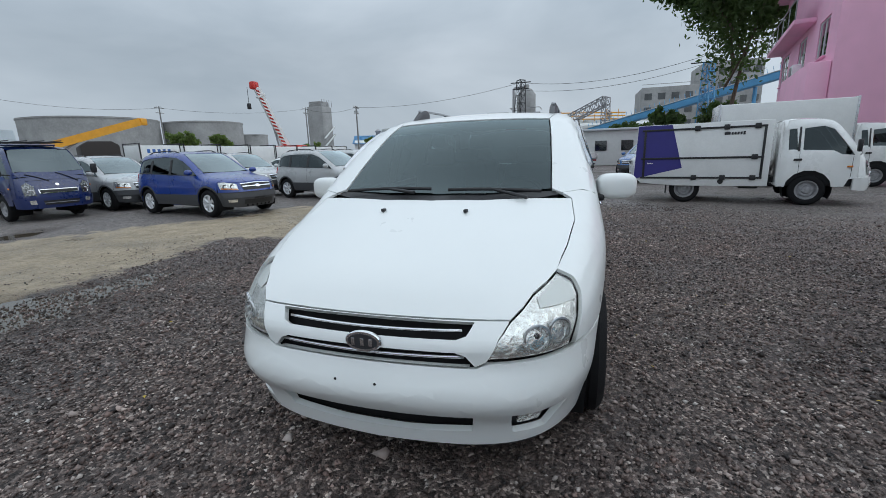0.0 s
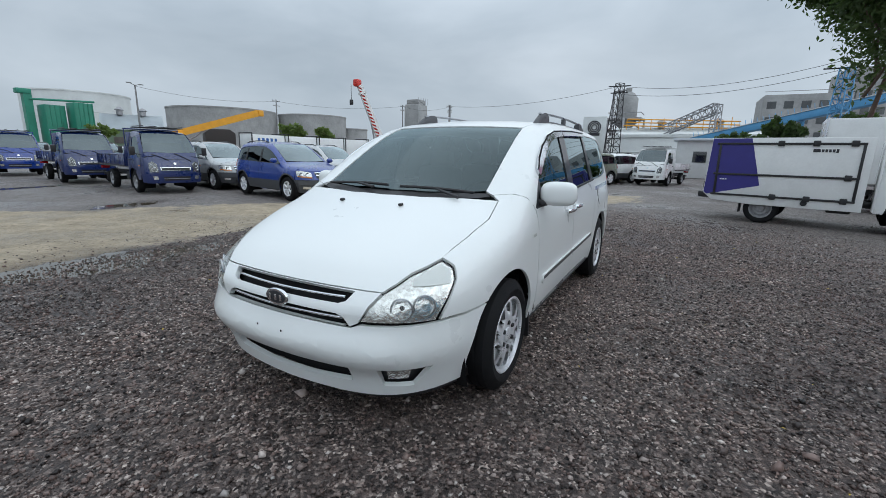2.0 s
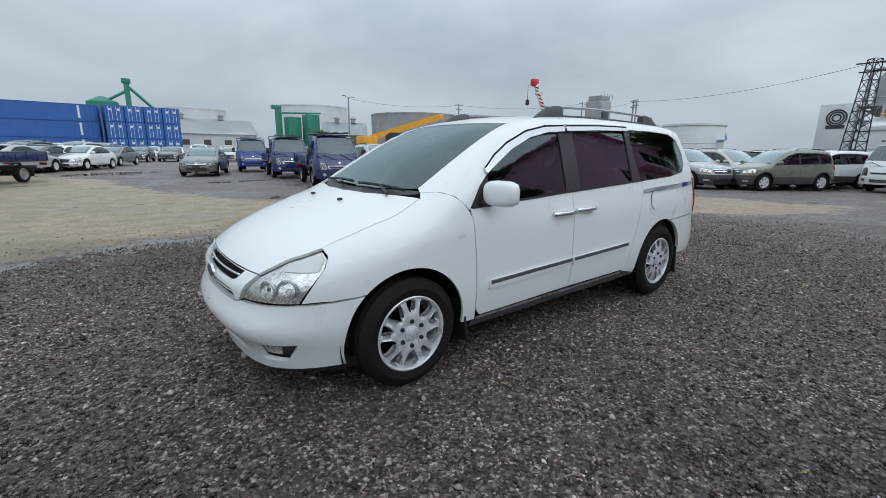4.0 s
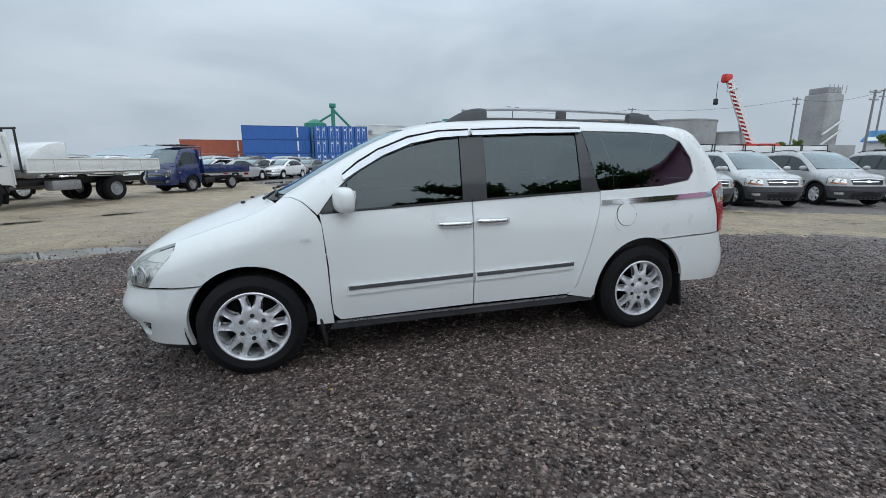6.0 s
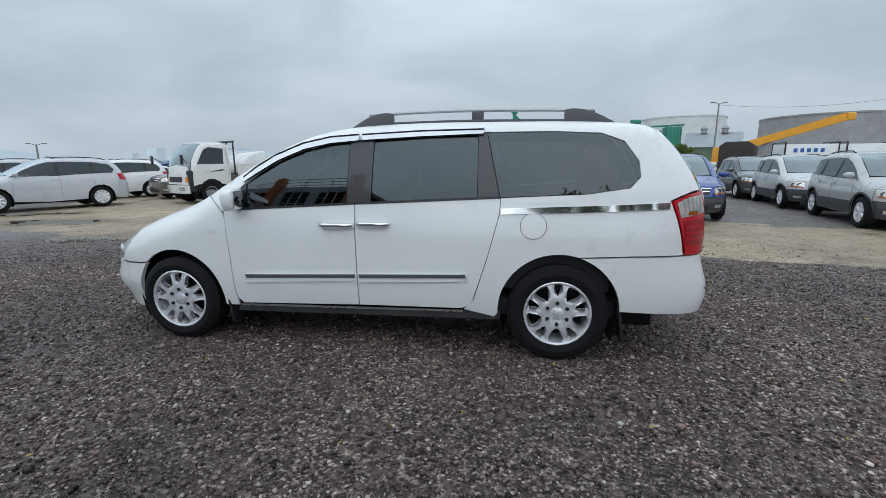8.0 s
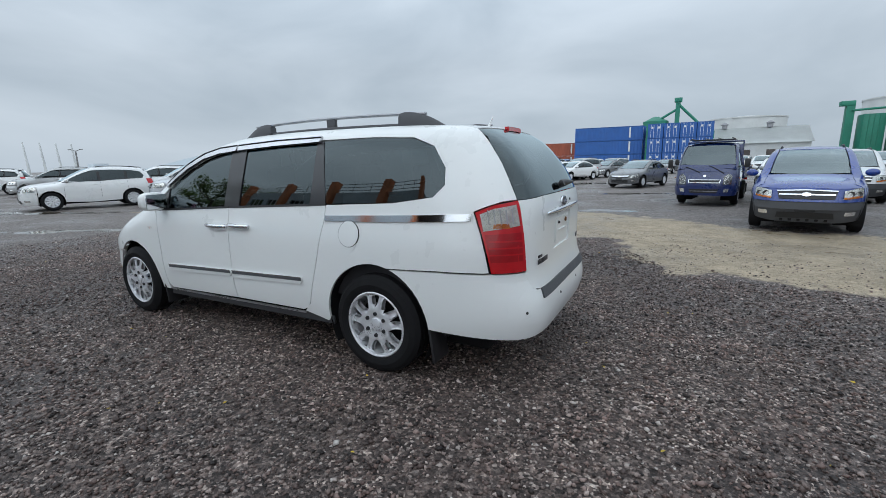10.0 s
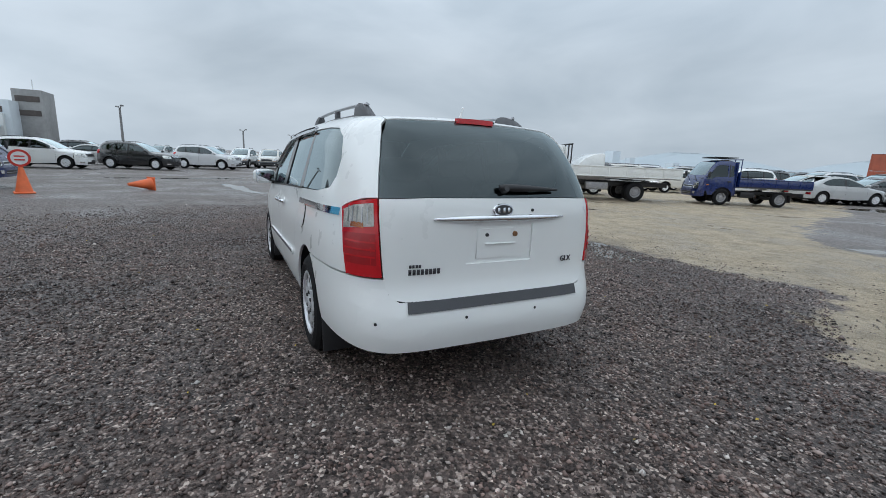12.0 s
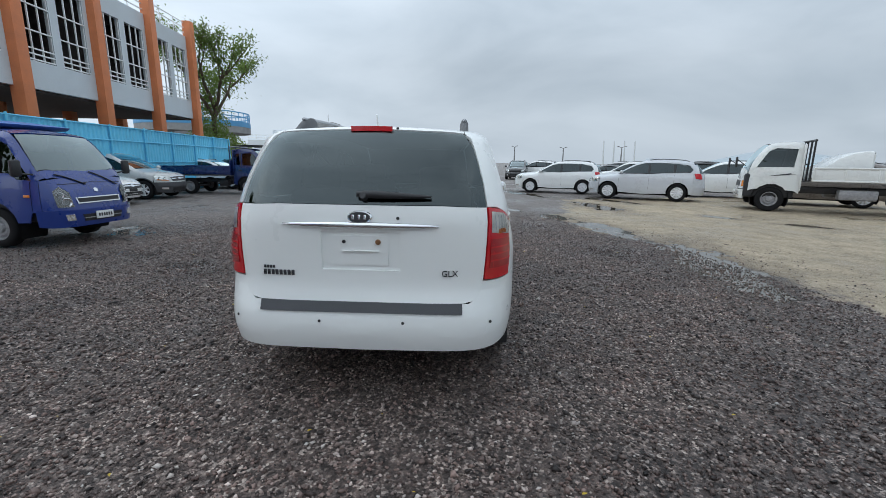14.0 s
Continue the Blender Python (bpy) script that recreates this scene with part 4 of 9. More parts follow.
# headlamps: lens, housing, reflector bowls
lamp_line = ((26.6, 0.607), (35, 0.611), (46.0, 0.611), (48.6, 0.69), (52.3, 0.80), (52.6, 0.85), (50.2, 0.884), (40, 0.825), (32.3, 0.747), (29.0, 0.69))
for s in (1, -1):
    pts = V.N(*[(s * a, z) for a, z in lamp_line])
    head = panel("headlamp", V, "nose", pts, M_CLEAR, van, 0.05, off=0.0, thick=0.0, gap=0.001, label="clear slightly hazed headlamp")[0]
    b = panel_mesh(V, "nose", pts, 0.06, 0.0, -0.022, 0.0, ())
    part("lamp_housing", b, M_REFLECTOR, head, "silver lamp housing")
    # white sheet added behind the lens for its milky upper half
    b = panel_mesh(V, "nose", V.N(*[(s * a, z) for a, z in ((40, 0.785), (51, 0.785), (51.8, 0.845), (49.5, 0.872), (45.5, 0.85), (40.5, 0.815))]), 0.06, 0.0, -0.018, 0.0, ())
    part("lamp_shade", b, M_WHITE, head, "pale sheet behind the upper lens")
    for a, z, r in ((37.2, 0.70, 0.050), (43.0, 0.706, 0.050)):
        c = Vector(V.lay("nose", [(radians(s * a), z)], -0.042)[0])
        bm = bmesh.new()
        add_lathe(bm, [(r, 0.022), (r * 0.97, 0.026), (r * 0.9, 0.012), (r * 0.6, -0.012), (r * 0.3, -0.02), (0.001, -0.022)], 28, axis="x")
        for v in bm.verts:
            v.co.x = -v.co.x
        bmesh.ops.recalc_face_normals(bm, faces=bm.faces[:])
        bmesh.ops.transform(bm, matrix=Matrix.Translation(c) @ Matrix.Rotation(radians(s * (26 if a < 40 else 42)), 4, "Z"), verts=bm.verts[:])
        part("lamp_bowl", sharpen(bm, 30), M_CHROME, head)
        bm = bmesh.new()
        add_lathe(bm, [(r * 1.16, 0.020), (r * 1.14, 0.028), (r * 1.0, 0.030), (r * 0.98, 0.022)], 28, axis="x")
        for v in bm.verts:
            v.co.x = -v.co.x
        bmesh.ops.transform(bm, matrix=Matrix.Translation(c) @ Matrix.Rotation(radians(s * (26 if a < 40 else 42)), 4, "Z"), verts=bm.verts[:])
        part("lamp_bezel", sharpen(bm, 30), M_SILVERTRIM, head)
        bm = bmesh.new()
        bmesh.ops.create_uvsphere(bm, u_segments=14, v_segments=8, radius=r * 0.36)
        bmesh.ops.transform(bm, matrix=Matrix.Translation(c + Vector((-0.004, 0, 0))), verts=bm.verts[:])
        part("lamp_bulb", bm, M_GLOSSBLACK if a < 40 else M_CLEAR, head)

bump_r_half = V.B((0, 0.642), (16, 0.643), (31.5, 0.655), (34.3, 0.70), (35.6, 0.783), (46.8, 0.785)) + V.S((2.3, 0.782), (2.0, 0.780), (1.64, 0.765), (1.5, 0.6), (1.9, 0.385)) + V.B((55, 0.372), (40, 0.355), (0, 0.345))
panel("rear_bumper", V, "tail", bump_r_half + mirror_points(bump_r_half[1:-1])[::-1], M_WHITE, van, 0.06, thick=0.03,
      holes=[V.hole(*arch(WHEEL_R[0], WHEEL_R[1] + 0.01, 0.425, 44)), mirror_points(V.hole(*arch(WHEEL_R[0], WHEEL_R[1] + 0.01, 0.425, 44)))])
panel("bumper_pad", V, "tail", V.B((-29.2, 0.590), (29.2, 0.590), (29.6, 0.652), (-29.6, 0.652)), M_STRIP, van, 0.06, off=0.010, thick=0.012, gap=0, label="grey ribbed bumper step pad")
for a in (-37, -13, 12.5, 37):
    p = V.lay("tail", [(radians(a), 0.535)], 0.0)[0]
    oval("parking_sensor", Vector(p), face_back @ Matrix.Rotation(radians(-a), 4, "Y"), 0.009, 0.009, M_BLACK, van, 0.004)

# roof bars
for s in (-1, 1):
    def rail_at(x, up, out=0.0):
        z = float(V.lay("top", [(x, s * 0.60)])[0][2])
        return (x, s * (0.60 + out), z + up)
    rack = part("roof_rail", add_sweep(bmesh.new(), [rail_at(x, 0.075 + 0.006 * math.sin((x + 0.1) / 2.0 * math.pi)) for x in np.linspace(0.05, 1.75, 18)], ring_section(0.016, 10, 0.75)), M_RAIL, van, "grey metal roof rail")
    for x0, x1, top0, top1 in ((-0.10, 0.24, 0.008, 0.098), (1.90, 1.54, 0.010, 0.10)):
        bm = bmesh.new()
        rows = []
        for k in range(9):
            t = k / 8
            x = x0 + (x1 - x0) * t
            hgt = top0 + (top1 - top0) * math.sin(min(1, t * 1.25) * math.pi / 2) * (1 if t < 0.9 else 0.9)
            base = rail_at(x, -0.01)
            w = 0.034 * (0.55 + 0.45 * math.sin(min(1, t * 1.4) * math.pi / 2))
            rows.append([bm.verts.new((x, base[1] + dy * w, base[2] + dz * hgt)) for dy, dz in ((-1, 0), (-0.9, 0.7), (-0.45, 1.0), (0.45, 1.0), (0.9, 0.7), (1, 0))])
        for r0, r1 in zip(rows, rows[1:]):
            for i in range(5):
                bm.faces.new((r0[i], r0[i + 1], r1[i + 1], r1[i]))
        bm.faces.new(rows[-1])
        bm.faces.new(rows[0][::-1])
        bmesh.ops.recalc_face_normals(bm, faces=bm.faces[:])
        part("rail_foot", sharpen(bm, 50), M_RAILFOOT, rack)
    p = rail_at(0.90, 0.035)
    part("rail_foot", box(p, (0.09, 0.034, 0.085), 0.012), M_RAILFOOT, rack)
    base_strip = [rail_at(x, 0.0) for x in np.linspace(0.1, 1.7, 14)]
    part("rail_base", add_sweep(bmesh.new(), base_strip, [(-0.022, -0.01), (0.022, -0.01), (0.018, 0.014), (-0.018, 0.014)]), M_RAILFOOT, rack)

# door handles, mirrors, wipers, nozzles, aerial
for s in (-1, 1):
    for x0, x1, z in ((-0.245, 0.012, 0.972), (0.045, 0.29, 0.984)):
        pts = [tuple(p) for p in V.lay("side", [(x0 + (x1 - x0) * k / 8, z) for k in range(9)], 0.0)]
        arc = [(p[0], s * (-p[1] + 0.014 + 0.018 * math.sin(math.pi * k / 8)), p[2]) for k, p in enumerate(pts)]
        handle = part("door_handle", add_sweep(bmesh.new(), arc, ring_section(0.019, 10, 1.0)), M_CHROME, van, "chrome pull handle")
        cup = panel_mesh(V, "side", V.S(*arch((x0 + x1) / 2, z - 0.002, 0.10, 20, 0.36)), 0.06, 0.004, 0.003, 0, ())
        if s > 0:
            c2 = mirrored(cup)
            cup.free()
            cup = c2
        part("handle_cup", cup, M_WHITE, handle)
    body = bmesh.new()
    bmesh.ops.create_uvsphere(body, u_segments=28, v_segments=16, radius=1.0)
    for v in body.verts:
        c = v.co
        e = 0.62
        v.co = Vector((math.copysign(abs(c.x) ** e, c.x) * (0.075 if c.x < 0 else 0.035), math.copysign(abs(c.y) ** e, c.y) * 0.125, math.copysign(abs(c.z) ** e, c.z) * 0.083))
    turn = Matrix.Translation((-0.875, s * 1.055, 1.165)) @ Matrix.Rotation(radians(-s * 12), 4, "Z")
    bmesh.ops.transform(body, matrix=turn, verts=body.verts[:])
    mirror = part("door_mirror", body, M_WHITE, van, "white door mirror")
    part("mirror_glass", box(turn @ Vector((0.032, 0, 0)), (0.012, 0.205, 0.13), 0.005, Matrix.Rotation(radians(-s * 12), 4, "Z")), M_CHROME, mirror)
    part("mirror_foot", box((-0.91, s * 0.93, 1.10), (0.09, 0.12, 0.05), 0.018), M_BLACK, mirror)
    part("washer_nozzle", box(tuple(V.lay("top", [(-1.617, s * 0.243)], 0.008)[0]), (0.035, 0.022, 0.018), 0.006), M_BLACK, van)
for y0, y1, x0, x1 in ((0.03, 0.62, -1.375, -1.32), (-0.62, -0.08, -1.33, -1.385)):
    pts = [tuple(V.lay("top", [(x0 + (x1 - x0) * k / 8, y0 + (y1 - y0) * k / 8)], 0.016)[0]) for k in range(9)]
    wiper = part("wiper", add_sweep(bmesh.new(), pts, [(-0.008, -0.008), (0.008, -0.008), (0.005, 0.01), (-0.005, 0.01)]), M_BLACK, van)
    part("wiper_arm", rod(pts[4], tuple(V.lay("top", [(-1.42, (y0 + y1) / 2 - 0.2)], 0.02)[0]), 0.008, 0.011), M_BLACK, wiper)
def gate_at(y, z, off=0.0):
    return Vector(V.lay("rear", [(y, z)], off)[0])
pts = [gate_at(y, 1.285 - 0.02 * y, 0.022) for y in np.linspace(-0.02, 0.42, 9)]
rear_wiper = part("rear_wiper", add_sweep(bmesh.new(), pts, [(-0.012, -0.016), (0.014, -0.016), (0.012, 0.012), (0.0, 0.022), (-0.010, 0.018)], scales=[0.8, 1.15, 1.2, 1.1, 1.0, 0.85, 0.7, 0.55, 0.35]), M_BLACK, van)
part("wiper_pivot", rod(gate_at(0.02, 1.275), gate_at(0.02, 1.275, 0.04), 0.024, 0.018, 14), M_BLACK, rear_wiper)
part("aerial", rod((1.96, 0.0, 1.72), (2.0, 0.0, 1.80), 0.010, 0.006), M_WHITE, van)
pts = [gate_at(y, 1.118, 0.012) for y in np.linspace(-0.465, 0.465, 15)]
garnish = part("tailgate_garnish", add_sweep(bmesh.new(), pts, [(-0.012, -0.018), (0.008, -0.02), (0.016, -0.004), (0.012, 0.010), (-0.002, 0.018), (-0.012, 0.018)], scales=[0.3, 0.55, 0.75, 0.9] + [1.0] * 7 + [0.9, 0.75, 0.55, 0.3]), M_CHROME, van, "chrome tailgate handle bar")
rb = oval("rear_badge", gate_at(0, 1.163, 0.002), face_back, 0.075, 0.040, M_CHROME, van, 0.012)
oval("badge_field", gate_at(0, 1.163, 0.009), face_back, 0.064, 0.031, M_INK, rb, 0.008)
badge_bars(gate_at(0, 1.163, 0.0185), face_back, rb, 0.068, 0.028)
part("brake_lamp", sharpen(add_sweep(bmesh.new(), [gate_at(y, 1.690 - 0.15 * y * y, 0.006) for y in np.linspace(-0.135, 0.135, 7)], [(-0.02, -0.016), (0.014, -0.016), (0.010, 0.016), (-0.02, 0.016)])), M_RED, van, "red high brake lamp")
part("lock_button", rod(gate_at(0.165, 1.698), gate_at(0.165, 1.698, 0.01), 0.010, 0.008, 12), M_BLACK, van)
part("tailgate_lock", rod(gate_at(0.225, 1.16), gate_at(0.225, 1.16, 0.006), 0.010, 0.009, 12), M_BLACK, van)
plate_seat = panel("plate_bracket", V, "rear", on_rear((-0.165, 0.872), (0.165, 0.872), (0.165, 1.052), (-0.165, 1.052)), M_WHITE, van, 0.1, off=-0.005, thick=0.01, gap=0)[0]
for y, m_, r in ((-0.10, M_BLACK, 0.012), (0.105, M_RUST, 0.018)):
    part("plate_screw", rod(gate_at(y, 1.015, -0.008), gate_at(y, 1.015, 0.006), r, r * 0.8, 12), m_, plate_seat)
part("plate_ledge", box(gate_at(0, 0.96, 0.0), (0.012, 0.22, 0.008), 0.003), M_WHITE, plate_seat)
# model badges, drawn as bars
for y0, y1, z, h in ((-0.60, -0.525, 0.852, 0.018), (-0.605, -0.405, 0.818, 0.032)):
    n = 4 if h < 0.02 else 8
    for k in range(n):
        y = y0 + (y1 - y0) * (k + 0.5) / n
        part("model_badge", box(gate_at(y, z, 0.003), (0.006, (y1 - y0) / n * 0.72, h), 0.0015), M_BADGE, van)
fc = bpy.data.curves.new("trim_badge", "FONT")
fc.body, fc.size, fc.extrude, fc.align_x = "GLX", 0.052, 0.003, "CENTER"
fo = new("trim_badge", fc)
fo.data.materials.append(M_BADGE)
fo.parent = van
fo.matrix_world = Matrix.Translation(gate_at(0.535, 0.815, 0.004)) @ Matrix.Rotation(radians(90 + 8), 4, "Z") @ Matrix.Rotation(radians(90), 4, "X")

# cabin: floor pan, dashboard, seats, steering wheel, lining
part("floor_pan", box((0.05, 0, 0.34), (3.9, 1.62, 0.16), 0.05), M_DARK, van)
part("engine_bay", box((-1.75, 0, 0.55), (0.75, 1.05, 0.62), 0.06), M_DARK, van)
part("door_lining", box((0.45, -0.86, 0.80), (2.85, 0.06, 0.60), 0.02), M_DARK, van)
part("door_lining", box((0.45, 0.86, 0.80), (2.85, 0.06, 0.60), 0.02), M_DARK, van)
part("dashboard", box((-1.08, 0, 0.92), (0.46, 1.52, 0.36), 0.1, None, 4), M_DARK, van)
part("load_floor", box((2.05, 0, 0.62), (0.75, 1.4, 0.5), 0.05), M_DARK, van)
panel("headlining", V, "top", V.T((-0.36, -0.56), (0.0, -0.63), (1.0, -0.65), (1.9, -0.62), (1.98, -0.4), (2.02, 0), (1.98, 0.4), (1.9, 0.62), (1.0, 0.65), (0.0, 0.63), (-0.36, 0.56), (-0.40, 0)), M_LINING, van, 0.15, off=-0.03, thick=0)
panel("pillar_lining", V, "side", V.S((1.72, 1.645), (1.86, 1.675), (2.0, 1.655), (2.18, 1.45), (2.34, 1.24), (2.36, 0.9), (1.9, 0.9), (1.6, 1.19), (1.98, 1.243), (2.045, 1.32), (2.035, 1.43), (1.94, 1.57)), M_DARK, van, 0.12, off=-0.028, thick=0, both=True)
part("steering_wheel", lathe([(0.185 + 0.016 * math.cos(a), 0.016 * math.sin(a)) for a in np.linspace(0, 2 * math.pi, 9)], 30, (0, 0, 0), "x"), M_BLACK, van).matrix_world = pose(-0.78, -0.42, 1.05, 0, 28, 0)
for x in (-0.25, 0.75, 1.6):
    for y in (-0.42, 0.42):
        seat = part("cabin_seat", box((x, y, 0.62), (0.52, 0.5, 0.34), 0.08, None, 3), M_SEAT, van, "grey cloth cabin seat")
        part("backrest", box((x + 0.27, y, 1.0), (0.16, 0.48, 0.60), 0.07, Matrix.Rotation(radians(10), 4, "Y"), 3), M_SEAT, seat)
        part("headrest", box((x + 0.34, y, 1.37), (0.10, 0.27, 0.16), 0.045, None, 3), M_SEAT, seat)


def wheel(parent, centre, r, width, rim_r, style, side=-1, n=44, steel=False):
    """A wheel whose outer face looks along side * y."""
    hub = new("wheel")
    hub.parent = parent
    hub.matrix_world = parent.matrix_world @ Matrix.Translation(centre) @ (Matrix.Identity(4) if side < 0 else Matrix.Rotation(math.pi, 4, "Z"))
    w = width / 2
    prof = [(rim_r - 0.01, -w * 0.86), (rim_r + 0.006, -w * 0.95), (rim_r + (r - rim_r) * 0.45, -w * 1.04), (r - 0.028, -w * 0.93), (r - 0.006, -w * 0.74)]
    for a in (-0.5, 0.0, 0.5):
        prof += [(r, (a - 0.2) * w), (r, (a + 0.14) * w), (r - 0.009, (a + 0.16) * w), (r - 0.009, (a + 0.24) * w)]
    prof += [(r - 0.006, w * 0.78), (r - 0.03, w * 0.95), (rim_r, w * 0.95)]
    part("tyre", lathe(prof, n, angle=25), M_RUBBER, hub)
    metal = M_STEELRIM if steel else M_ALLOY
    part("rim", lathe([(rim_r + 0.004, -w * 0.93), (rim_r - 0.004, -w * 0.97), (rim_r - 0.014, -w * 0.92), (rim_r - 0.022, -w * 0.6), (rim_r - 0.03, w * 0.2), (rim_r - 0.02, w * 0.9)], n, angle=30), metal, hub)
    part("brake_disc", lathe([(0.001, w * 0.1), (rim_r * 0.80, w * 0.1), (rim_r * 0.80, w * 0.25)], 28), M_LINER, hub)
    if steel:
        part("wheel_disc", lathe([(rim_r - 0.02, -w * 0.5), (rim_r * 0.82, -w * 0.25), (rim_r * 0.62, -w * 0.45), (rim_r * 0.42, -w * 0.4), (rim_r * 0.36, -w * 0.75), (0.001, -w * 0.78)], n, angle=30), metal, hub)
        for k in range(8):
            a = 2 * math.pi * k / 8
            c = Vector((math.cos(a) * rim_r * 0.74, -w * 0.36, math.sin(a) * rim_r * 0.74))
            part("vent_hole", rod(c + Vector((0, 0.002, 0)), c + Vector((0, -0.012, 0)), rim_r * 0.085, n=10), M_LINER, hub)
    else:
        # five pairs of cast spokes: slot_ is half the opening inside a pair, gap_ half of that between pairs, in degrees
        count = style
        bm = bmesh.new()
        rr_ = (0.15, 0.28, 0.40, 0.47, 0.54, 0.62, 0.70, 0.78, 0.85, 0.90, 0.93, 0.97)
        gap_ = (0, 0, 0, 0, 5.5, 9.5, 12.0, 13.2, 13.4, 10.5, 0, 0)
        slot_ = (0, 0, 0, 0, 0, 3.0, 5.0, 6.3, 6.8, 5.0, 0, 0)
        step = 360 / count / 2
        for k in range(count):
            for flip in (1, -1):
                rows = []
                for i, q in enumerate(rr_):
                    y = -w * (0.72 + 0.20 * math.sin(math.pi * min(1, q * 0.95)) - 0.02 * q)
                    lo, hi = slot_[i], step - gap_[i]
                    row = []
                    for t in (0.0, 0.16, 0.5, 0.84, 1.0):
                        d = 0.0
                        if t == 0.0 and slot_[i] or t == 1.0 and gap_[i]:
                            d = 0.034
                        elif t in (0.16, 0.84) and (slot_[i] or gap_[i]):
                            d = 0.004
                        elif t == 0.5 and gap_[i]:
                            d = -0.003
                        ang = radians(2 * step * k + flip * (lo + (hi - lo) * t))
                        row.append(bm.verts.new((math.sin(ang) * q * rim_r, y + d, math.cos(ang) * q * rim_r)))
                    rows.append(row)
                for r0, r1 in zip(rows, rows[1:]):
                    for i in range(4):
                        bm.faces.new((r0[i], r1[i], r1[i + 1], r0[i + 1]) if flip > 0 else (r0[i + 1], r1[i + 1], r1[i], r0[i]))
        bmesh.ops.remove_doubles(bm, verts=bm.verts[:], dist=1e-5)
        for f in bm.faces:
            if f.calc_center_median().length and f.normal.y > 0.3:
                f.normal_flip()
        part("spokes", bm, metal, hub)
        part("hub_cover", lathe([(rim_r * 0.21, -w * 0.74), (rim_r * 0.195, -w * 0.92), (rim_r * 0.15, -w * 0.96), (0.001, -w * 0.97)], 30, angle=30), metal, hub)
        for k in range(6):
            a = 2 * math.pi * (k + 0.5) / 6
            c = Vector((math.cos(a) * rim_r * 0.335, -w * 0.84, math.sin(a) * rim_r * 0.335))
            part("wheel_nut", rod(c, c + Vector((0, -0.014, 0)), 0.016, 0.013, 10), M_BLACK, hub)
    return hub


def arch_liner(parent, x, z, r, y_out, y_in):
    """The dark tub behind a wheel arch."""
    for s in (-1, 1):
        bm = bmesh.new()
        rows = []
        for y in (y_out, y_in):
            rows.append([bm.verts.new((x + r * math.cos(a), s * y, z + r * math.sin(a))) for a in np.linspace(-0.5, math.pi + 0.5, 22)])
        for i in range(21):
            bm.faces.new((rows[0][i], rows[0][i + 1], rows[1][i + 1], rows[1][i]))
        bm.faces.new(rows[1])
        part("arch_liner", bm, M_LINER, parent)


for x, z in (WHEEL_F, WHEEL_R):
    arch_liner(van, x, z + 0.008, 0.43, 0.885 if x < 0 else 0.95, 0.55)
    for s in (-1, 1):
        wheel(van, (x, s * 0.868, z), z + 0.006, 0.225, 0.236, 5, s, 56)
    for s in (-1, 1):
        part("mud_flap", box((x + 0.44, s * 0.86, 0.30), (0.02, 0.20, 0.30), 0.006, Matrix.Rotation(radians(-8), 4, "Y")), M_BLACK, van)
part("underbody", box((0.1, 0, 0.25), (4.3, 1.36, 0.14), 0.03), M_LINER, van)
# unseen wide pan added to keep daylight off the ground below
part("belly_pan", box((0.0, 0, 0.31), (2.1, 1.80, 0.05), 0.02), M_LINER, van)
part("exhaust", rod((1.6, -0.3, 0.26), (2.3, -0.35, 0.28), 0.03), M_LINER, van)

# ---- other vehicles ----


def simple_wheel(parent, centre, r, width, rim_r, side, spokes=5, steel=False):
    hub = new("wheel")
    hub.parent = parent
    hub.matrix_world = parent.matrix_world @ Matrix.Translation(centre) @ (Matrix.Identity(4) if side < 0 else Matrix.Rotation(math.pi, 4, "Z"))
    w = width / 2
    part("tyre", lathe([(rim_r - 0.01, -w * 0.8), (rim_r + 0.008, -w * 0.95), (rim_r + (r - rim_r) * 0.5, -w * 1.03), (r - 0.02, -w * 0.9), (r, -w * 0.65), (r, w * 0.65), (r - 0.03, w * 0.95), (rim_r, w * 0.9)], 28, angle=40), M_RUBBER, hub)
    metal = M_STEELRIM if steel else M_ALLOY
    part("rim", lathe([(rim_r + 0.005, -w * 0.92), (rim_r - 0.012, -w * 0.92), (rim_r - 0.025, -w * 0.3), (rim_r * 0.8, -w * 0.1)], 28, angle=30), metal, hub)
    if steel:
        part("wheel_disc", lathe([(rim_r - 0.02, -w * 0.5), (rim_r * 0.8, -w * 0.2), (rim_r * 0.6, -w * 0.5), (rim_r * 0.4, -w * 0.45), (rim_r * 0.34, -w * 0.8), (0.001, -w * 0.85)], 24, angle=30), metal, hub)
        return hub
    part("brake_drum", lathe([(0.001, w * 0.0), (rim_r * 0.9, w * 0.0)], 20), M_LINER, hub)
    bm = bmesh.new()
    for k in range(spokes):
        a = 2 * math.pi * k / spokes
        rows = []
        for t in (0.0, 0.5, 1.0):
            rr, half, y = rim_r * (0.05 + 0.9 * t), rim_r * (0.14 + 0.10 * t), -w * (0.8 + 0.1 * math.sin(math.pi * t))
            rows.append([bm.verts.new(Matrix.Rotation(a, 4, "Y") @ Vector((dx * half, y + dy, rr))) for dx, dy in ((-1, 0.03), (-0.6, 0), (0.6, 0), (1, 0.03))])
        for r0, r1 in zip(rows, rows[1:]):
            for i in range(3):
                bm.faces.new((r0[i], r1[i], r1[i + 1], r0[i + 1]))
    part("spokes", bm, metal, hub)
    return hub


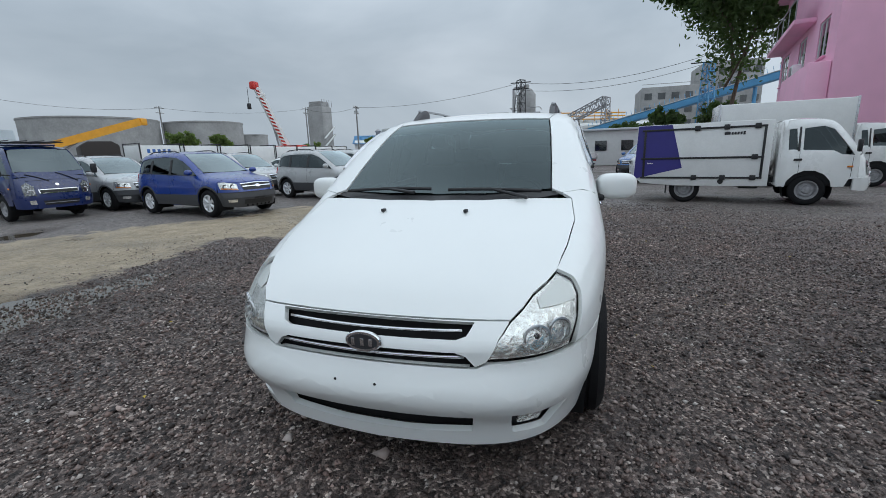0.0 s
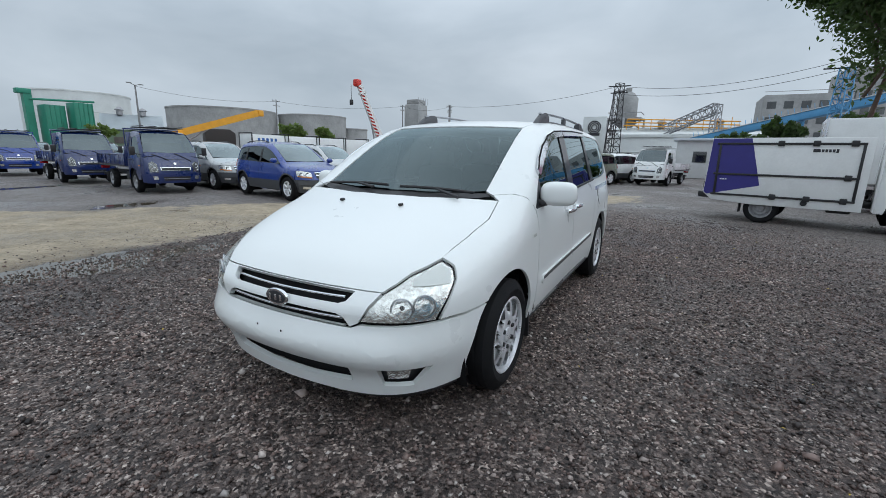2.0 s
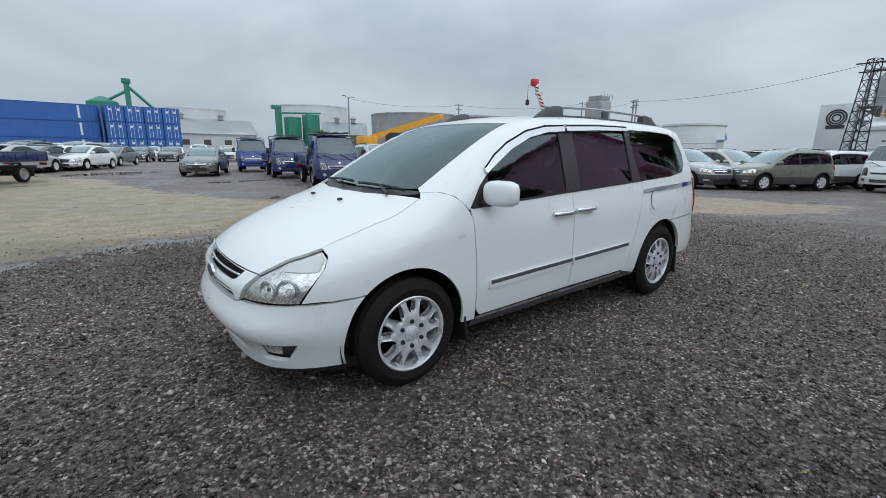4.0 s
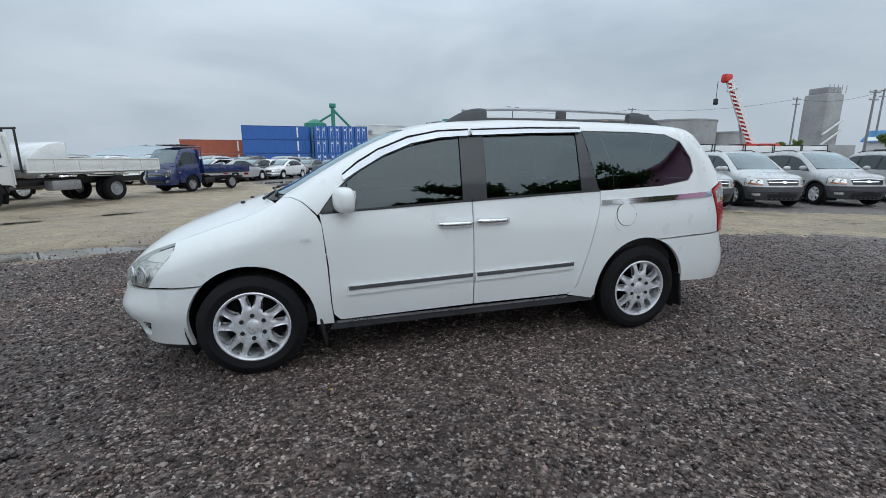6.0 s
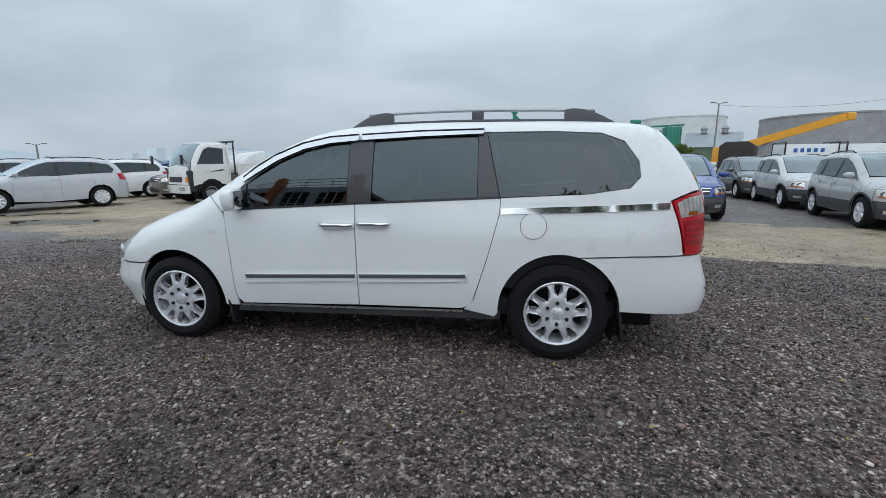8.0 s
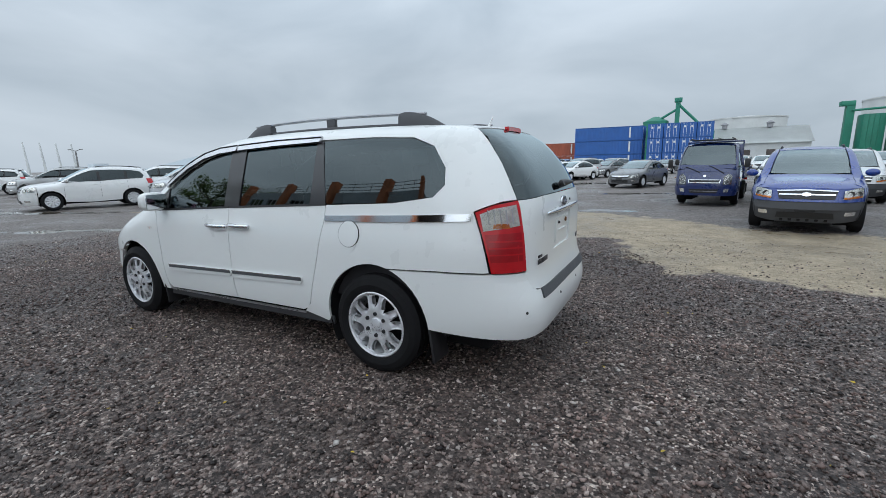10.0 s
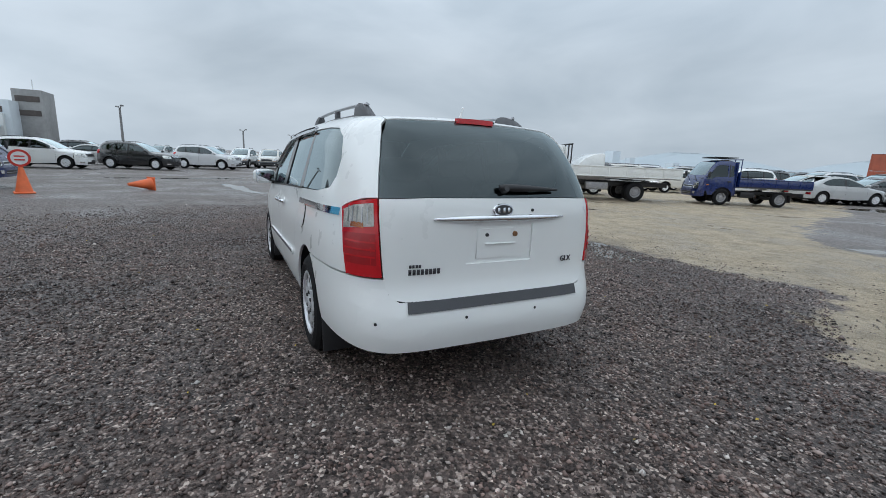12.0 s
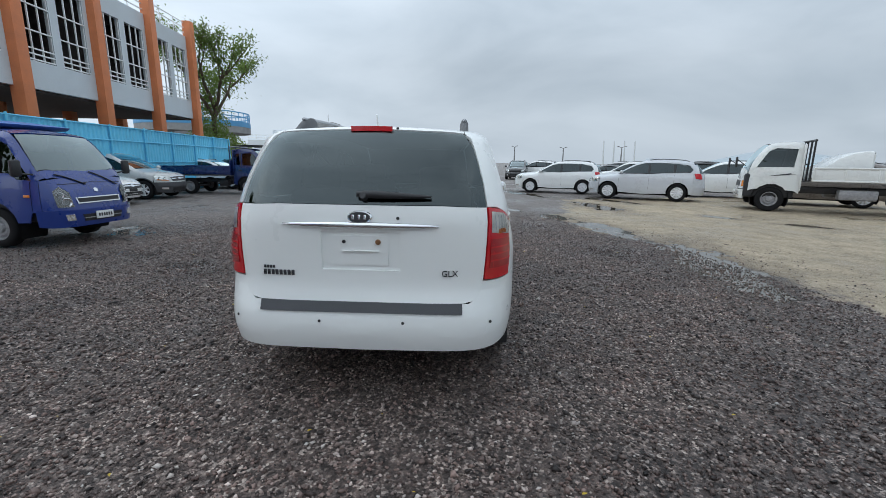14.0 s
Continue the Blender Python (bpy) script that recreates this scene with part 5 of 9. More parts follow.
def build_car(name, label, category, sh, wb, tyre, dlo, belt, roof, base, hoodx, lamp_z, tail_z, clad=False, glass_z=1.1, spokes=5, pillars=()):
    """A parked car from its shell. roof: x where screen and roof meet, and where the roof ends; base: x of the screen's foot;
    hoodx: x of the bonnet's front edge."""
    car = thing(name, label, category)
    hw = wb / 2
    rf, rr = roof
    y_roof, y_base = sh.half * 0.64, sh.half * 0.72
    holes = [sh.hole(*arch(x, tyre + 0.01, tyre + 0.055, 14)) for x in (-hw, hw)]
    fa, ra = 60, 56
    zf = float(sh.N((fa, 0.6))[0][0])
    hood_edge = sh.T((base - 0.05, -y_base * 1.03), ((base + hoodx) / 2, -y_base * 1.06), (hoodx + 0.30, -y_base * 1.05))
    flank = (sh.N((fa, 0.26)) + sh.S((0, 0.26)) + sh.B((ra, 0.28), (ra, 0.6), (ra, belt + 0.02)) + sh.B((ra - 8, belt + 0.28 * (sh.top(np.array([rr]))[0] - belt)))
             + sh.T((rr, -y_roof * 0.96), ((rf + rr) / 2, -y_roof), (rf, -y_roof * 0.97), ((rf + base) / 2, -(y_roof + y_base) / 2), (base, -y_base))
             + hood_edge + sh.N((fa, lamp_z[1])))
    panel("body_side", sh, "shoulder", flank, M_PAINT, car, 0.16, holes=holes + [sh.hole(*dlo)], both=True)
    hood = sh.N((0, lamp_z[1] + 0.01), (-30, lamp_z[1] - 0.01), (-fa, lamp_z[1])) + mirror_points(hood_edge)[::-1] + sh.T((base - 0.09, y_base * 0.5), (base - 0.12, 0))
    panel("bonnet", sh, "top", hood + mirror_points(hood[1:-1])[::-1], M_PAINT, car, 0.16)
    scr = sh.T((base - 0.10, 0), (base - 0.07, y_base * 0.5), (base, y_base * 0.98), ((rf + base) / 2, (y_roof + y_base) / 2 * 0.98), (rf, y_roof * 0.95), (rf - 0.04, 0))
    panel("windscreen", sh, "top", scr + mirror_points(scr[1:-1])[::-1], M_CARSCREEN, car, 0.16, thick=0.005, off=-0.004)
    top = sh.T((rf - 0.03, 0), (rf + 0.01, y_roof * 0.96), ((rf + rr) / 2, y_roof * 0.99), (rr, y_roof * 0.95), (rr + 0.03, 0))
    panel("roof", sh, "top", top + mirror_points(top[1:-1])[::-1], M_PAINT, car, 0.2)
    panel("side_glass", sh, "side", sh.S(*dlo), M_CARGLASS, car, 0.16, off=-0.012, thick=0.004, both=True)
    for x in pillars:
        panel("window_pillar", sh, "side", sh.S((x - 0.05, belt), (x + 0.05, belt), (x + 0.03, belt + 0.40), (x - 0.06, belt + 0.40)), M_BLACK, car, 0.2, off=-0.005, gap=0, both=True)
    for x in (dlo[0][0] + 0.02, *pillars):
        panel("door_seam", sh, "side", sh.S((x - 0.003, 0.46), (x + 0.003, 0.46), (x + 0.003, belt - 0.015), (x - 0.003, belt - 0.015)), M_LINER, car, 0.3, off=0.0025, thick=0, gap=0, both=True)
    for x in pillars:
        panel("door_handle", sh, "side", sh.S((x - 0.22, belt - 0.13), (x - 0.05, belt - 0.125), (x - 0.05, belt - 0.095), (x - 0.22, belt - 0.10)), M_PAINT, car, 0.3, off=0.028, thick=0.028, gap=0, both=True)
    panel("window_seal", sh, "side", sh.S((dlo[0][0] - 0.02, belt - 0.022), (dlo[2][0], dlo[2][1] - 0.022), (dlo[2][0], dlo[2][1] + 0.004), (dlo[0][0], dlo[0][1] + 0.004)), M_BLACK, car, 0.3, off=0.006, gap=0, both=True)
    # front end
    z_lo, z_hi = lamp_z
    nose_top = sh.N((-fa, z_hi), (-30, z_hi - 0.01), (0, z_hi + 0.01), (30, z_hi - 0.01), (fa, z_hi))
    bump_z = z_lo - 0.03
    panel("front_bumper", sh, "nose", sh.N((-fa, 0.26), (-30, 0.22), (0, 0.22), (30, 0.22), (fa, 0.26), (fa, bump_z), (0, bump_z), (-fa, bump_z)), M_CLAD if clad else M_PAINT, car, 0.16)
    panel("front_fascia", sh, "nose", sh.N((-fa, bump_z), (0, bump_z), (fa, bump_z)) + nose_top[::-1], M_PAINT, car, 0.16)
    panel("grille", sh, "nose", sh.N((-24, z_lo + 0.02), (24, z_lo + 0.02), (28, z_hi - 0.05), (0, z_hi - 0.03), (-28, z_hi - 0.05)), M_BLACK, car, 0.12, off=0.006)
    panel("grille_bar", sh, "nose", sh.N((-25, z_lo + 0.09), (25, z_lo + 0.09), (25, z_lo + 0.115), (-25, z_lo + 0.115)), M_CHROME, car, 0.12, off=0.014, gap=0)
    panel("grille_frame", sh, "nose", sh.N((-28, z_hi - 0.062), (0, z_hi - 0.042), (28, z_hi - 0.062), (28, z_hi - 0.044), (0, z_hi - 0.024), (-28, z_hi - 0.044)), M_CHROME, car, 0.12, off=0.012, gap=0)
    panel("badge", sh, "nose", sh.N((-4, z_lo + 0.08), (0, z_lo + 0.065), (4, z_lo + 0.08), (4, z_lo + 0.125), (0, z_lo + 0.14), (-4, z_lo + 0.125)), M_CHROME, car, 0.2, off=0.022, gap=0)
    if clad:
        panel("bumper_insert", sh, "nose", sh.N((-52, 0.47), (52, 0.47), (54, z_lo - 0.05), (-54, z_lo - 0.05)), M_STRIP, car, 0.16, off=0.02, gap=0, label="grey bumper insert")
        for k in range(6):
            panel("bumper_slot", sh, "nose", sh.N((-22 + 8 * k, 0.245), (-19 + 8 * k, 0.245), (-19 + 8 * k, 0.285), (-22 + 8 * k, 0.285)), M_LINER, car, 0.3, off=0.006, gap=0)
    panel("bumper_intake", sh, "nose", sh.N((-26, 0.30), (26, 0.30), (24, 0.42), (-24, 0.42)), M_BLACK, car, 0.12, off=0.006)
    for s in (1, -1):
        head = panel("headlamp", sh, "nose", sh.N((s * 31, z_lo + 0.02), (s * 56, z_lo + 0.05), (s * 59, z_hi - 0.01), (s * 50, z_hi + 0.0), (s * 33, z_hi - 0.05)), M_CLEAR, car, 0.12, off=0.012, gap=0)[0]
        part("lamp_reflector", panel_mesh(sh, "nose", sh.N((s * 31, z_lo + 0.02), (s * 56, z_lo + 0.05), (s * 59, z_hi - 0.01), (s * 50, z_hi), (s * 33, z_hi - 0.05)), 0.12, 0, 0.007, 0.002, ()), M_REFLECTOR, head)
        for a, rad in ((39, 0.055), (49, 0.05)):
            c = Vector(sh.lay("nose", [(radians(s * a), (z_lo + z_hi) / 2 + 0.005)], 0.002)[0])
            bm = bmesh.new()
            add_lathe(bm, [(rad, -0.010), (rad * 0.9, -0.012), (rad * 0.55, 0.004), (0.001, 0.008)], 14, axis="x")
            bmesh.ops.transform(bm, matrix=Matrix.Translation(c) @ Matrix.Rotation(radians(s * a * 0.6), 4, "Z"), verts=bm.verts[:])
            part("lamp_bowl", sharpen(bm, 30), M_BADGE, head)
        part("indicator_lens", panel_mesh(sh, "nose", sh.N((s * 32, z_lo + 0.022), (s * 54, z_lo + 0.05), (s * 54, z_lo + 0.085), (s * 32, z_lo + 0.055)), 0.12, 0, 0.009, 0, ()), M_AMBER if clad else M_REFLECTOR, head)
        panel("fog_lamp", sh, "nose", sh.N((s * 34, 0.36), (s * 46, 0.36), (s * 46, 0.43), (s * 34, 0.43)), M_REFLECTOR, car, 0.12, off=0.008, gap=0)
        m = bmesh.new()
        bmesh.ops.create_uvsphere(m, u_segments=14, v_segments=8, radius=1.0)
        for v in m.verts:
            v.co = Vector((v.co.x * 0.07, v.co.y * 0.11, v.co.z * 0.075))
        bmesh.ops.transform(m, matrix=Matrix.Translation((dlo[0][0] + 0.12, s * (sh.half + 0.06), belt + 0.07)), verts=m.verts[:])
        part("door_mirror", m, M_PAINT, car)
    panel("front_plate", sh, "nose", sh.N((-9, 0.43), (9, 0.43), (9, 0.52), (-9, 0.52)), M_BLACK, car, 0.3, off=0.014, gap=0)
    # rear end
    zt0, zt1 = tail_z
    panel("rear_bumper", sh, "tail", sh.B((-ra, 0.28), (0, 0.26), (ra, 0.28), (ra, 0.58), (0, 0.58), (-ra, 0.58)), M_CLAD if clad else M_PAINT, car, 0.16)
    rear_half = sh.B((0, 0.58), (ra, 0.58), (ra, belt + 0.02), (ra - 8, belt + 0.28 * (sh.top(np.array([rr]))[0] - belt)))
    panel("tailgate", sh, "tail", sh.B((-ra, 0.58), (0, 0.58), (ra, 0.58), (ra, glass_z - 0.03), (0, glass_z), (-ra, glass_z - 0.03)), M_PAINT, car, 0.16)
    z_end = float(sh.T((rr, 0))[0][2])
    panel("rear_glass", sh, "tail", sh.B((-42, glass_z), (0, glass_z + 0.01), (42, glass_z), (36, z_end - 0.10), (0, z_end - 0.06), (-36, z_end - 0.10)), M_CARGLASS, car, 0.16, thick=0.004, off=-0.004)
    for s in (1, -1):
        panel("rear_pillar", sh, "tail", sh.B((s * 42.5, glass_z - 0.03), (s * ra, glass_z - 0.03), (s * (ra - 8), z_end - 0.13), (s * 36.5, z_end - 0.10)), M_PAINT, car, 0.16)
        panel("tail_lamp", sh, "tail", sh.B((s * 38, zt0), (s * 52, zt0 + 0.02), (s * 54, zt1), (s * 40, zt1)), M_RED, car, 0.12, off=0.012)
    panel("rear_plate", sh, "tail", sh.B((-12, 0.72), (12, 0.72), (12, 0.83), (-12, 0.83)), M_PLATE, car, 0.3, off=0.012, gap=0)
    if clad:
        panel("side_cladding", sh, "side", sh.S((-hw - 0.42, 0.28), (hw + 0.42, 0.28), (hw + 0.45, 0.56), (-hw - 0.45, 0.56)), M_CLAD, car, 0.2, off=0.008, holes=[sh.hole(*arch(x, tyre + 0.01, tyre + 0.055, 14)) for x in (-hw, hw)], both=True)
        for x in (-hw, hw):
            bm = bmesh.new()
            pts = [(x + (tyre + 0.09) * math.cos(a), z) for a, z in ((a, tyre + 0.01 + (tyre + 0.09) * math.sin(a)) for a in np.linspace(0.05, math.pi - 0.05, 14))]
            inn = [(x + (tyre + 0.05) * math.cos(a), tyre + 0.01 + (tyre + 0.05) * math.sin(a)) for a in np.linspace(math.pi - 0.05, 0.05, 14)]
            panel("arch_trim", sh, "side", sh.S(*(pts + inn)), M_CLAD, car, 0.3, off=0.012, gap=0, both=True)
    for x in (-hw, hw):
        arch_liner(car, x, tyre + 0.01, tyre + 0.07, sh.half - 0.03, 0.45)
        for s in (-1, 1):
            simple_wheel(car, (x, s * (sh.half - 0.12), tyre), tyre, 0.21, tyre - 0.125, s, spokes)
    for s in (-1, 1):
        pts = [tuple(sh.lay("top", [(rf + 0.25 + (rr - rf - 0.4) * k / 8, s * y_roof * 0.93)], 0.035 if 0 < k < 8 else 0.0)[0]) for k in range(9)]
        part("roof_rail", add_sweep(bmesh.new(), pts, ring_section(0.016, 6)), M_BLACK, car)
    part("underbody", box((0, 0, 0.30), (wb + 0.9, sh.half * 1.4, 0.16), 0.04), M_LINER, car)
    part("cabin_floor", box((0.25, 0, belt - 0.28), (wb * 0.9, sh.half * 1.72, 0.4), 0.08), M_DARK, car)
    for x in (-0.05, 0.85):
        part("cabin_seat", box((x, 0, belt + 0.02), (0.16, sh.half * 1.35, 0.5), 0.06), M_DARK, car)
    return car


SUV = Shell(0.90, Line((0.2, -0.06), (0.4, -0.012), (0.6, 0.0), (0.85, -0.006), (1.0, -0.035), (1.15, -0.075), (1.55, -0.20), (1.8, -0.3)),
            Line((0.2, 2.10), (0.4, 2.17), (0.6, 2.17), (0.8, 2.12), (1.2, 2.10)),
            Line((0.2, 2.1), (0.5, 2.17), (0.8, 2.13), (1.0, 2.10), (1.2, 2.03), (1.5, 1.88), (1.7, 1.72)),
            Line((-2.3, 0.62), (-2.14, 0.80), (-1.95, 0.92), (-1.5, 1.01), (-1.1, 1.075), (-0.95, 1.14), (-0.35, 1.49), (-0.05, 1.62), (0.5, 1.675), (1.2, 1.66), (1.7, 1.61), (2.1, 1.50)),
            Line((-2.2, 0.10), (2.2, 0.07)), -1.2, 1.45, Line((-2.3, 0.10), (-1.2, 0.16), (0, 0.12), (2.3, 0.11)), (2.2, 2.9), (2.2, 4.5))
BIGSUV = Shell(0.945, Line((0.2, -0.06), (0.4, -0.012), (0.65, 0.0), (0.9, -0.006), (1.05, -0.035), (1.2, -0.08), (1.55, -0.20), (1.8, -0.3)),
               Line((0.2, 2.22), (0.4, 2.30), (0.6, 2.30), (0.85, 2.25), (1.2, 2.2)),
               Line((0.2, 2.28), (0.5, 2.36), (0.8, 2.33), (1.05, 2.30), (1.25, 2.20), (1.5, 2.02), (1.7, 1.85)),
               Line((-2.45, 0.65), (-2.28, 0.85), (-2.05, 0.98), (-1.6, 1.06), (-1.15, 1.11), (-0.98, 1.17), (-0.35, 1.52), (0.0, 1.66), (0.6, 1.71), (1.3, 1.69), (1.85, 1.63), (2.2, 1.52)),
               Line((-2.2, 0.10), (2.2, 0.07)), -1.25, 1.5, Line((-2.3, 0.10), (-1.2, 0.16), (0, 0.12), (2.3, 0.11)), (2.2, 2.9), (2.2, 4.5))
SEDAN = Shell(0.895, Line((0.15, -0.06), (0.35, -0.012), (0.55, 0.0), (0.75, -0.004), (0.9, -0.03), (1.0, -0.07), (1.35, -0.22), (1.5, -0.32)),
              Line((0.2, 2.20), (0.35, 2.28), (0.55, 2.27), (0.75, 2.22), (1.2, 2.2)),
              Line((0.2, 2.22), (0.5, 2.31), (0.8, 2.29), (1.0, 2.24), (1.2, 2.15), (1.4, 2.1)),
              Line((-2.4, 0.52), (-2.22, 0.68), (-1.95, 0.80), (-1.4, 0.91), (-1.05, 0.97), (-0.9, 1.03), (-0.3, 1.31), (0.0, 1.41), (0.45, 1.455), (0.95, 1.42), (1.4, 1.24), (1.75, 1.07), (2.1, 1.02), (2.35, 0.95)),
              Line((-2.2, 0.08), (0, 0.09), (2.2, 0.08)), -1.25, 1.45, Line((-2.3, 0.10), (-1.2, 0.15), (0, 0.12), (2.3, 0.11)), (2.2, 2.9), (2.2, 4.5))
suv = build_car("suv", "silver compact suv with dark grey lower cladding", "car", SUV, 2.63, 0.34,
                [(-0.92, 1.035), (0.2, 1.05), (1.70, 1.12), (1.78, 1.24), (1.66, 1.42), (1.25, 1.50), (0.6, 1.525), (0.05, 1.505), (-0.3, 1.40), (-0.62, 1.23)],
                1.05, (-0.08, 1.70), -0.93, -2.02, (0.64, 0.86), (0.85, 1.10), True, 1.10, 6, (0.22, 1.12))
bigsuv = build_car("suv", "white mid-size suv parked on the yard", "car", BIGSUV, 2.70, 0.355,
                   [(-0.95, 1.09), (0.2, 1.10), (1.78, 1.20), (1.86, 1.30), (1.72, 1.46), (1.3, 1.54), (0.6, 1.565), (0.05, 1.55), (-0.3, 1.44), (-0.65, 1.27)],
                   1.10, (-0.05, 1.85), -0.96, -2.14, (0.70, 0.92), (0.92, 1.15), False, 1.16, 10, (0.25, 1.2))
sedan = build_car("sedan", "white four-door sedan parked on the yard", "car", SEDAN, 2.69, 0.32,
                  [(-0.85, 0.955), (0.3, 0.965), (1.25, 1.0), (1.42, 1.06), (1.15, 1.22), (0.85, 1.315), (0.45, 1.345), (0.05, 1.315), (-0.25, 1.22), (-0.55, 1.10)],
                  0.965, (-0.02, 1.02), -0.88, -2.08, (0.50, 0.70), (0.78, 0.95), False, 1.03, 8, (0.25,))

CAB = Shell(0.86, Line((0.25, -0.05), (0.5, -0.01), (0.8, 0.0), (1.1, -0.012), (1.3, -0.05), (1.85, -0.15), (2.0, -0.2)),
            Line((0.2, 2.30), (0.45, 2.37), (0.7, 2.36), (1.0, 2.30), (1.4, 2.28)),
            Line((0.2, -0.66), (2.2, -0.70)),
            Line((-2.5, 0.80), (-2.36, 0.95), (-2.26, 1.06), (-2.16, 1.20), (-1.85, 1.62), (-1.66, 1.84), (-1.45, 1.92), (-1.0, 1.945), (-0.6, 1.93)),
            Line((-2.4, 0.10), (-0.5, 0.06)), -1.75, -1.05, Line((-2.4, 0.08), (-2, 0.10), (-0.5, 0.10)), (2.0, 6.0), (3.0, 8.0))


def build_cab(truck, sh, paint, double=False, scale_lamps=1.0):
    """The cab of a small forward-control truck, front at x = -2.37."""
    end = -0.70
    dlo = [(-2.01, 1.10), (-1.80, 1.12), (-1.64, 1.215), (-1.13, 1.23), (-1.12, 1.70), (-1.45, 1.735), (-1.62, 1.66)]
    quarter = [(-1.03, 1.24), (-0.87, 1.245), (-0.85, 1.69), (-0.98, 1.70)]
    flank = (sh.N((66, 0.60)) + sh.S((-1.96, 0.58), (-1.90, 0.42), (end - 0.02, 0.40), (end - 0.02, 1.55)) + sh.T((end - 0.03, -0.66), (-1.3, -0.655), (-1.58, -0.64), (-1.85, -0.705), (-2.05, -0.735), (-2.14, -0.70)) + sh.N((66, 1.10)))
    panel("cab_side", sh, "shoulder", flank, paint, truck, 0.14, holes=[sh.hole(*dlo), sh.hole(*quarter), sh.hole(*arch(-1.28, 0.36, 0.42, 14))], both=True)
    panel("door_glass", sh, "side", sh.S(*dlo), M_CARGLASS, truck, 0.2, off=-0.012, thick=0.004, both=True)
    panel("quarter_glass", sh, "side", sh.S(*quarter), M_CARGLASS, truck, 0.2, off=-0.012, thick=0.004, both=True)
    panel("window_seal", sh, "side", sh.S((-1.075, 1.20), (-1.03, 1.20), (-1.03, 1.74), (-1.065, 1.74)), M_BLACK, truck, 0.2, off=0.004, gap=0, both=True)
    scr = sh.T((-2.13, 0), (-2.10, 0.5), (-2.05, 0.738), (-1.85, 0.695), (-1.63, 0.628), (-1.65, 0))
    fill = sh.T((-2.20, 0), (-2.18, 0.5), (-2.15, 0.69), (-2.055, 0.75), (-2.055, 0.735), (-2.10, 0.505), (-2.125, 0))
    panel("scuttle", sh, "top", fill + mirror_points(fill[1:-1])[::-1], paint, truck, 0.16)
    panel("windscreen", sh, "top", scr + mirror_points(scr[1:-1])[::-1], M_CARSCREEN, truck, 0.16, off=-0.004, thick=0.005)
    top = sh.T((-1.63, 0), (-1.60, 0.63), (-1.3, 0.65), (end - 0.02, 0.66), (end - 0.02, 0))
    panel("cab_roof", sh, "top", top + mirror_points(top[1:-1])[::-1], paint, truck, 0.2)
    panel("cab_front", sh, "nose", sh.N((-66, 0.56), (66, 0.56), (66, 1.10), (40, 1.16), (20, 1.19), (0, 1.20), (-20, 1.19), (-40, 1.16), (-66, 1.10)), paint, truck, 0.14)
    panel("cab_bumper", sh, "nose", sh.N((-71, 0.36), (-60, 0.34), (60, 0.34), (71, 0.36), (71, 0.62), (-71, 0.62)), paint, truck, 0.16, off=0.03, thick=0.05)
    panel("bumper_intake", sh, "nose", sh.N((-30, 0.42), (30, 0.42), (32, 0.53), (-32, 0.53)), M_BLACK, truck, 0.2, off=0.037, gap=0)
    panel("bumper_strip", sh, "nose", sh.N((-31, 0.465), (31, 0.465), (31, 0.48), (-31, 0.48)), M_STEELRIM, truck, 0.3, off=0.044, gap=0)
    panel("cab_grille", sh, "nose", sh.N((-32, 0.72), (32, 0.72), (36, 0.80), (-36, 0.80)), M_BLACK, truck, 0.14, off=0.008)
    for z in (0.712, 0.798):
        panel("grille_bar", sh, "nose", sh.N((-34, z), (34, z), (34, z + 0.018), (-34, z + 0.018)), M_CHROME, truck, 0.2, off=0.016, gap=0)
    for k in (1, -1):
        panel("grille_bar", sh, "nose", sh.N((k * 33, 0.712), (k * 34.5, 0.712), (k * 36.5, 0.816), (k * 35, 0.816)), M_CHROME, truck, 0.2, off=0.016, gap=0)
        if k > 0:
            panel("door_seam", sh, "side", sh.S(*[(x + k * 0.004, z) for x, z in ((-1.98, 0.62), (-1.99, 1.08))], *[(x - k * 0.004, z) for x, z in ((-1.99, 1.08), (-1.98, 0.62))]), M_LINER, truck, 0.3, off=0.003, thick=0, gap=0, both=True)
    panel("door_seam", sh, "side", sh.S((-1.09, 0.46), (-1.082, 0.46), (-1.072, 1.2), (-1.08, 1.2)), M_LINER, truck, 0.3, off=0.003, thick=0, gap=0, both=True)
    panel("bonnet_seam", sh, "nose", sh.N((-52, 1.03), (0, 1.055), (52, 1.03), (52, 1.038), (0, 1.063), (-52, 1.038)), M_LINER, truck, 0.2, off=0.003, thick=0, gap=0)
    panel("cab_badge", sh, "nose", sh.N((-4, 0.905), (0, 0.89), (4, 0.905), (4, 0.945), (0, 0.96), (-4, 0.945)), M_CHROME, truck, 0.2, off=0.01, gap=0)
    for s in (1, -1):
        lens = panel("headlamp", sh, "nose", sh.N((s * 38.5, 0.66), (s * 53, 0.67), (s * 56, 0.93), (s * 51, 1.0), (s * 42, 0.90)), M_CLEAR, truck, 0.14, off=0.014, gap=0)[0]
        part("lamp_reflector", panel_mesh(sh, "nose", sh.N((s * 38.5, 0.66), (s * 53, 0.67), (s * 56, 0.93), (s * 51, 1.0), (s * 42, 0.90)), 0.14, 0, 0.008, 0.002, ()), M_LAMPDARK, lens)
        for a, z, rad in ((45, 0.745, 0.075), (50, 0.86, 0.05)):
            c = Vector(sh.lay("nose", [(radians(s * a), z)], 0.004)[0])
            bm = bmesh.new()
            add_lathe(bm, [(rad, -0.012), (rad * 0.92, -0.014), (rad * 0.6, 0.004), (0.001, 0.010)], 18, axis="x")
            bmesh.ops.transform(bm, matrix=Matrix.Translation(c) @ Matrix.Rotation(radians(s * a * 0.5), 4, "Z"), verts=bm.verts[:])
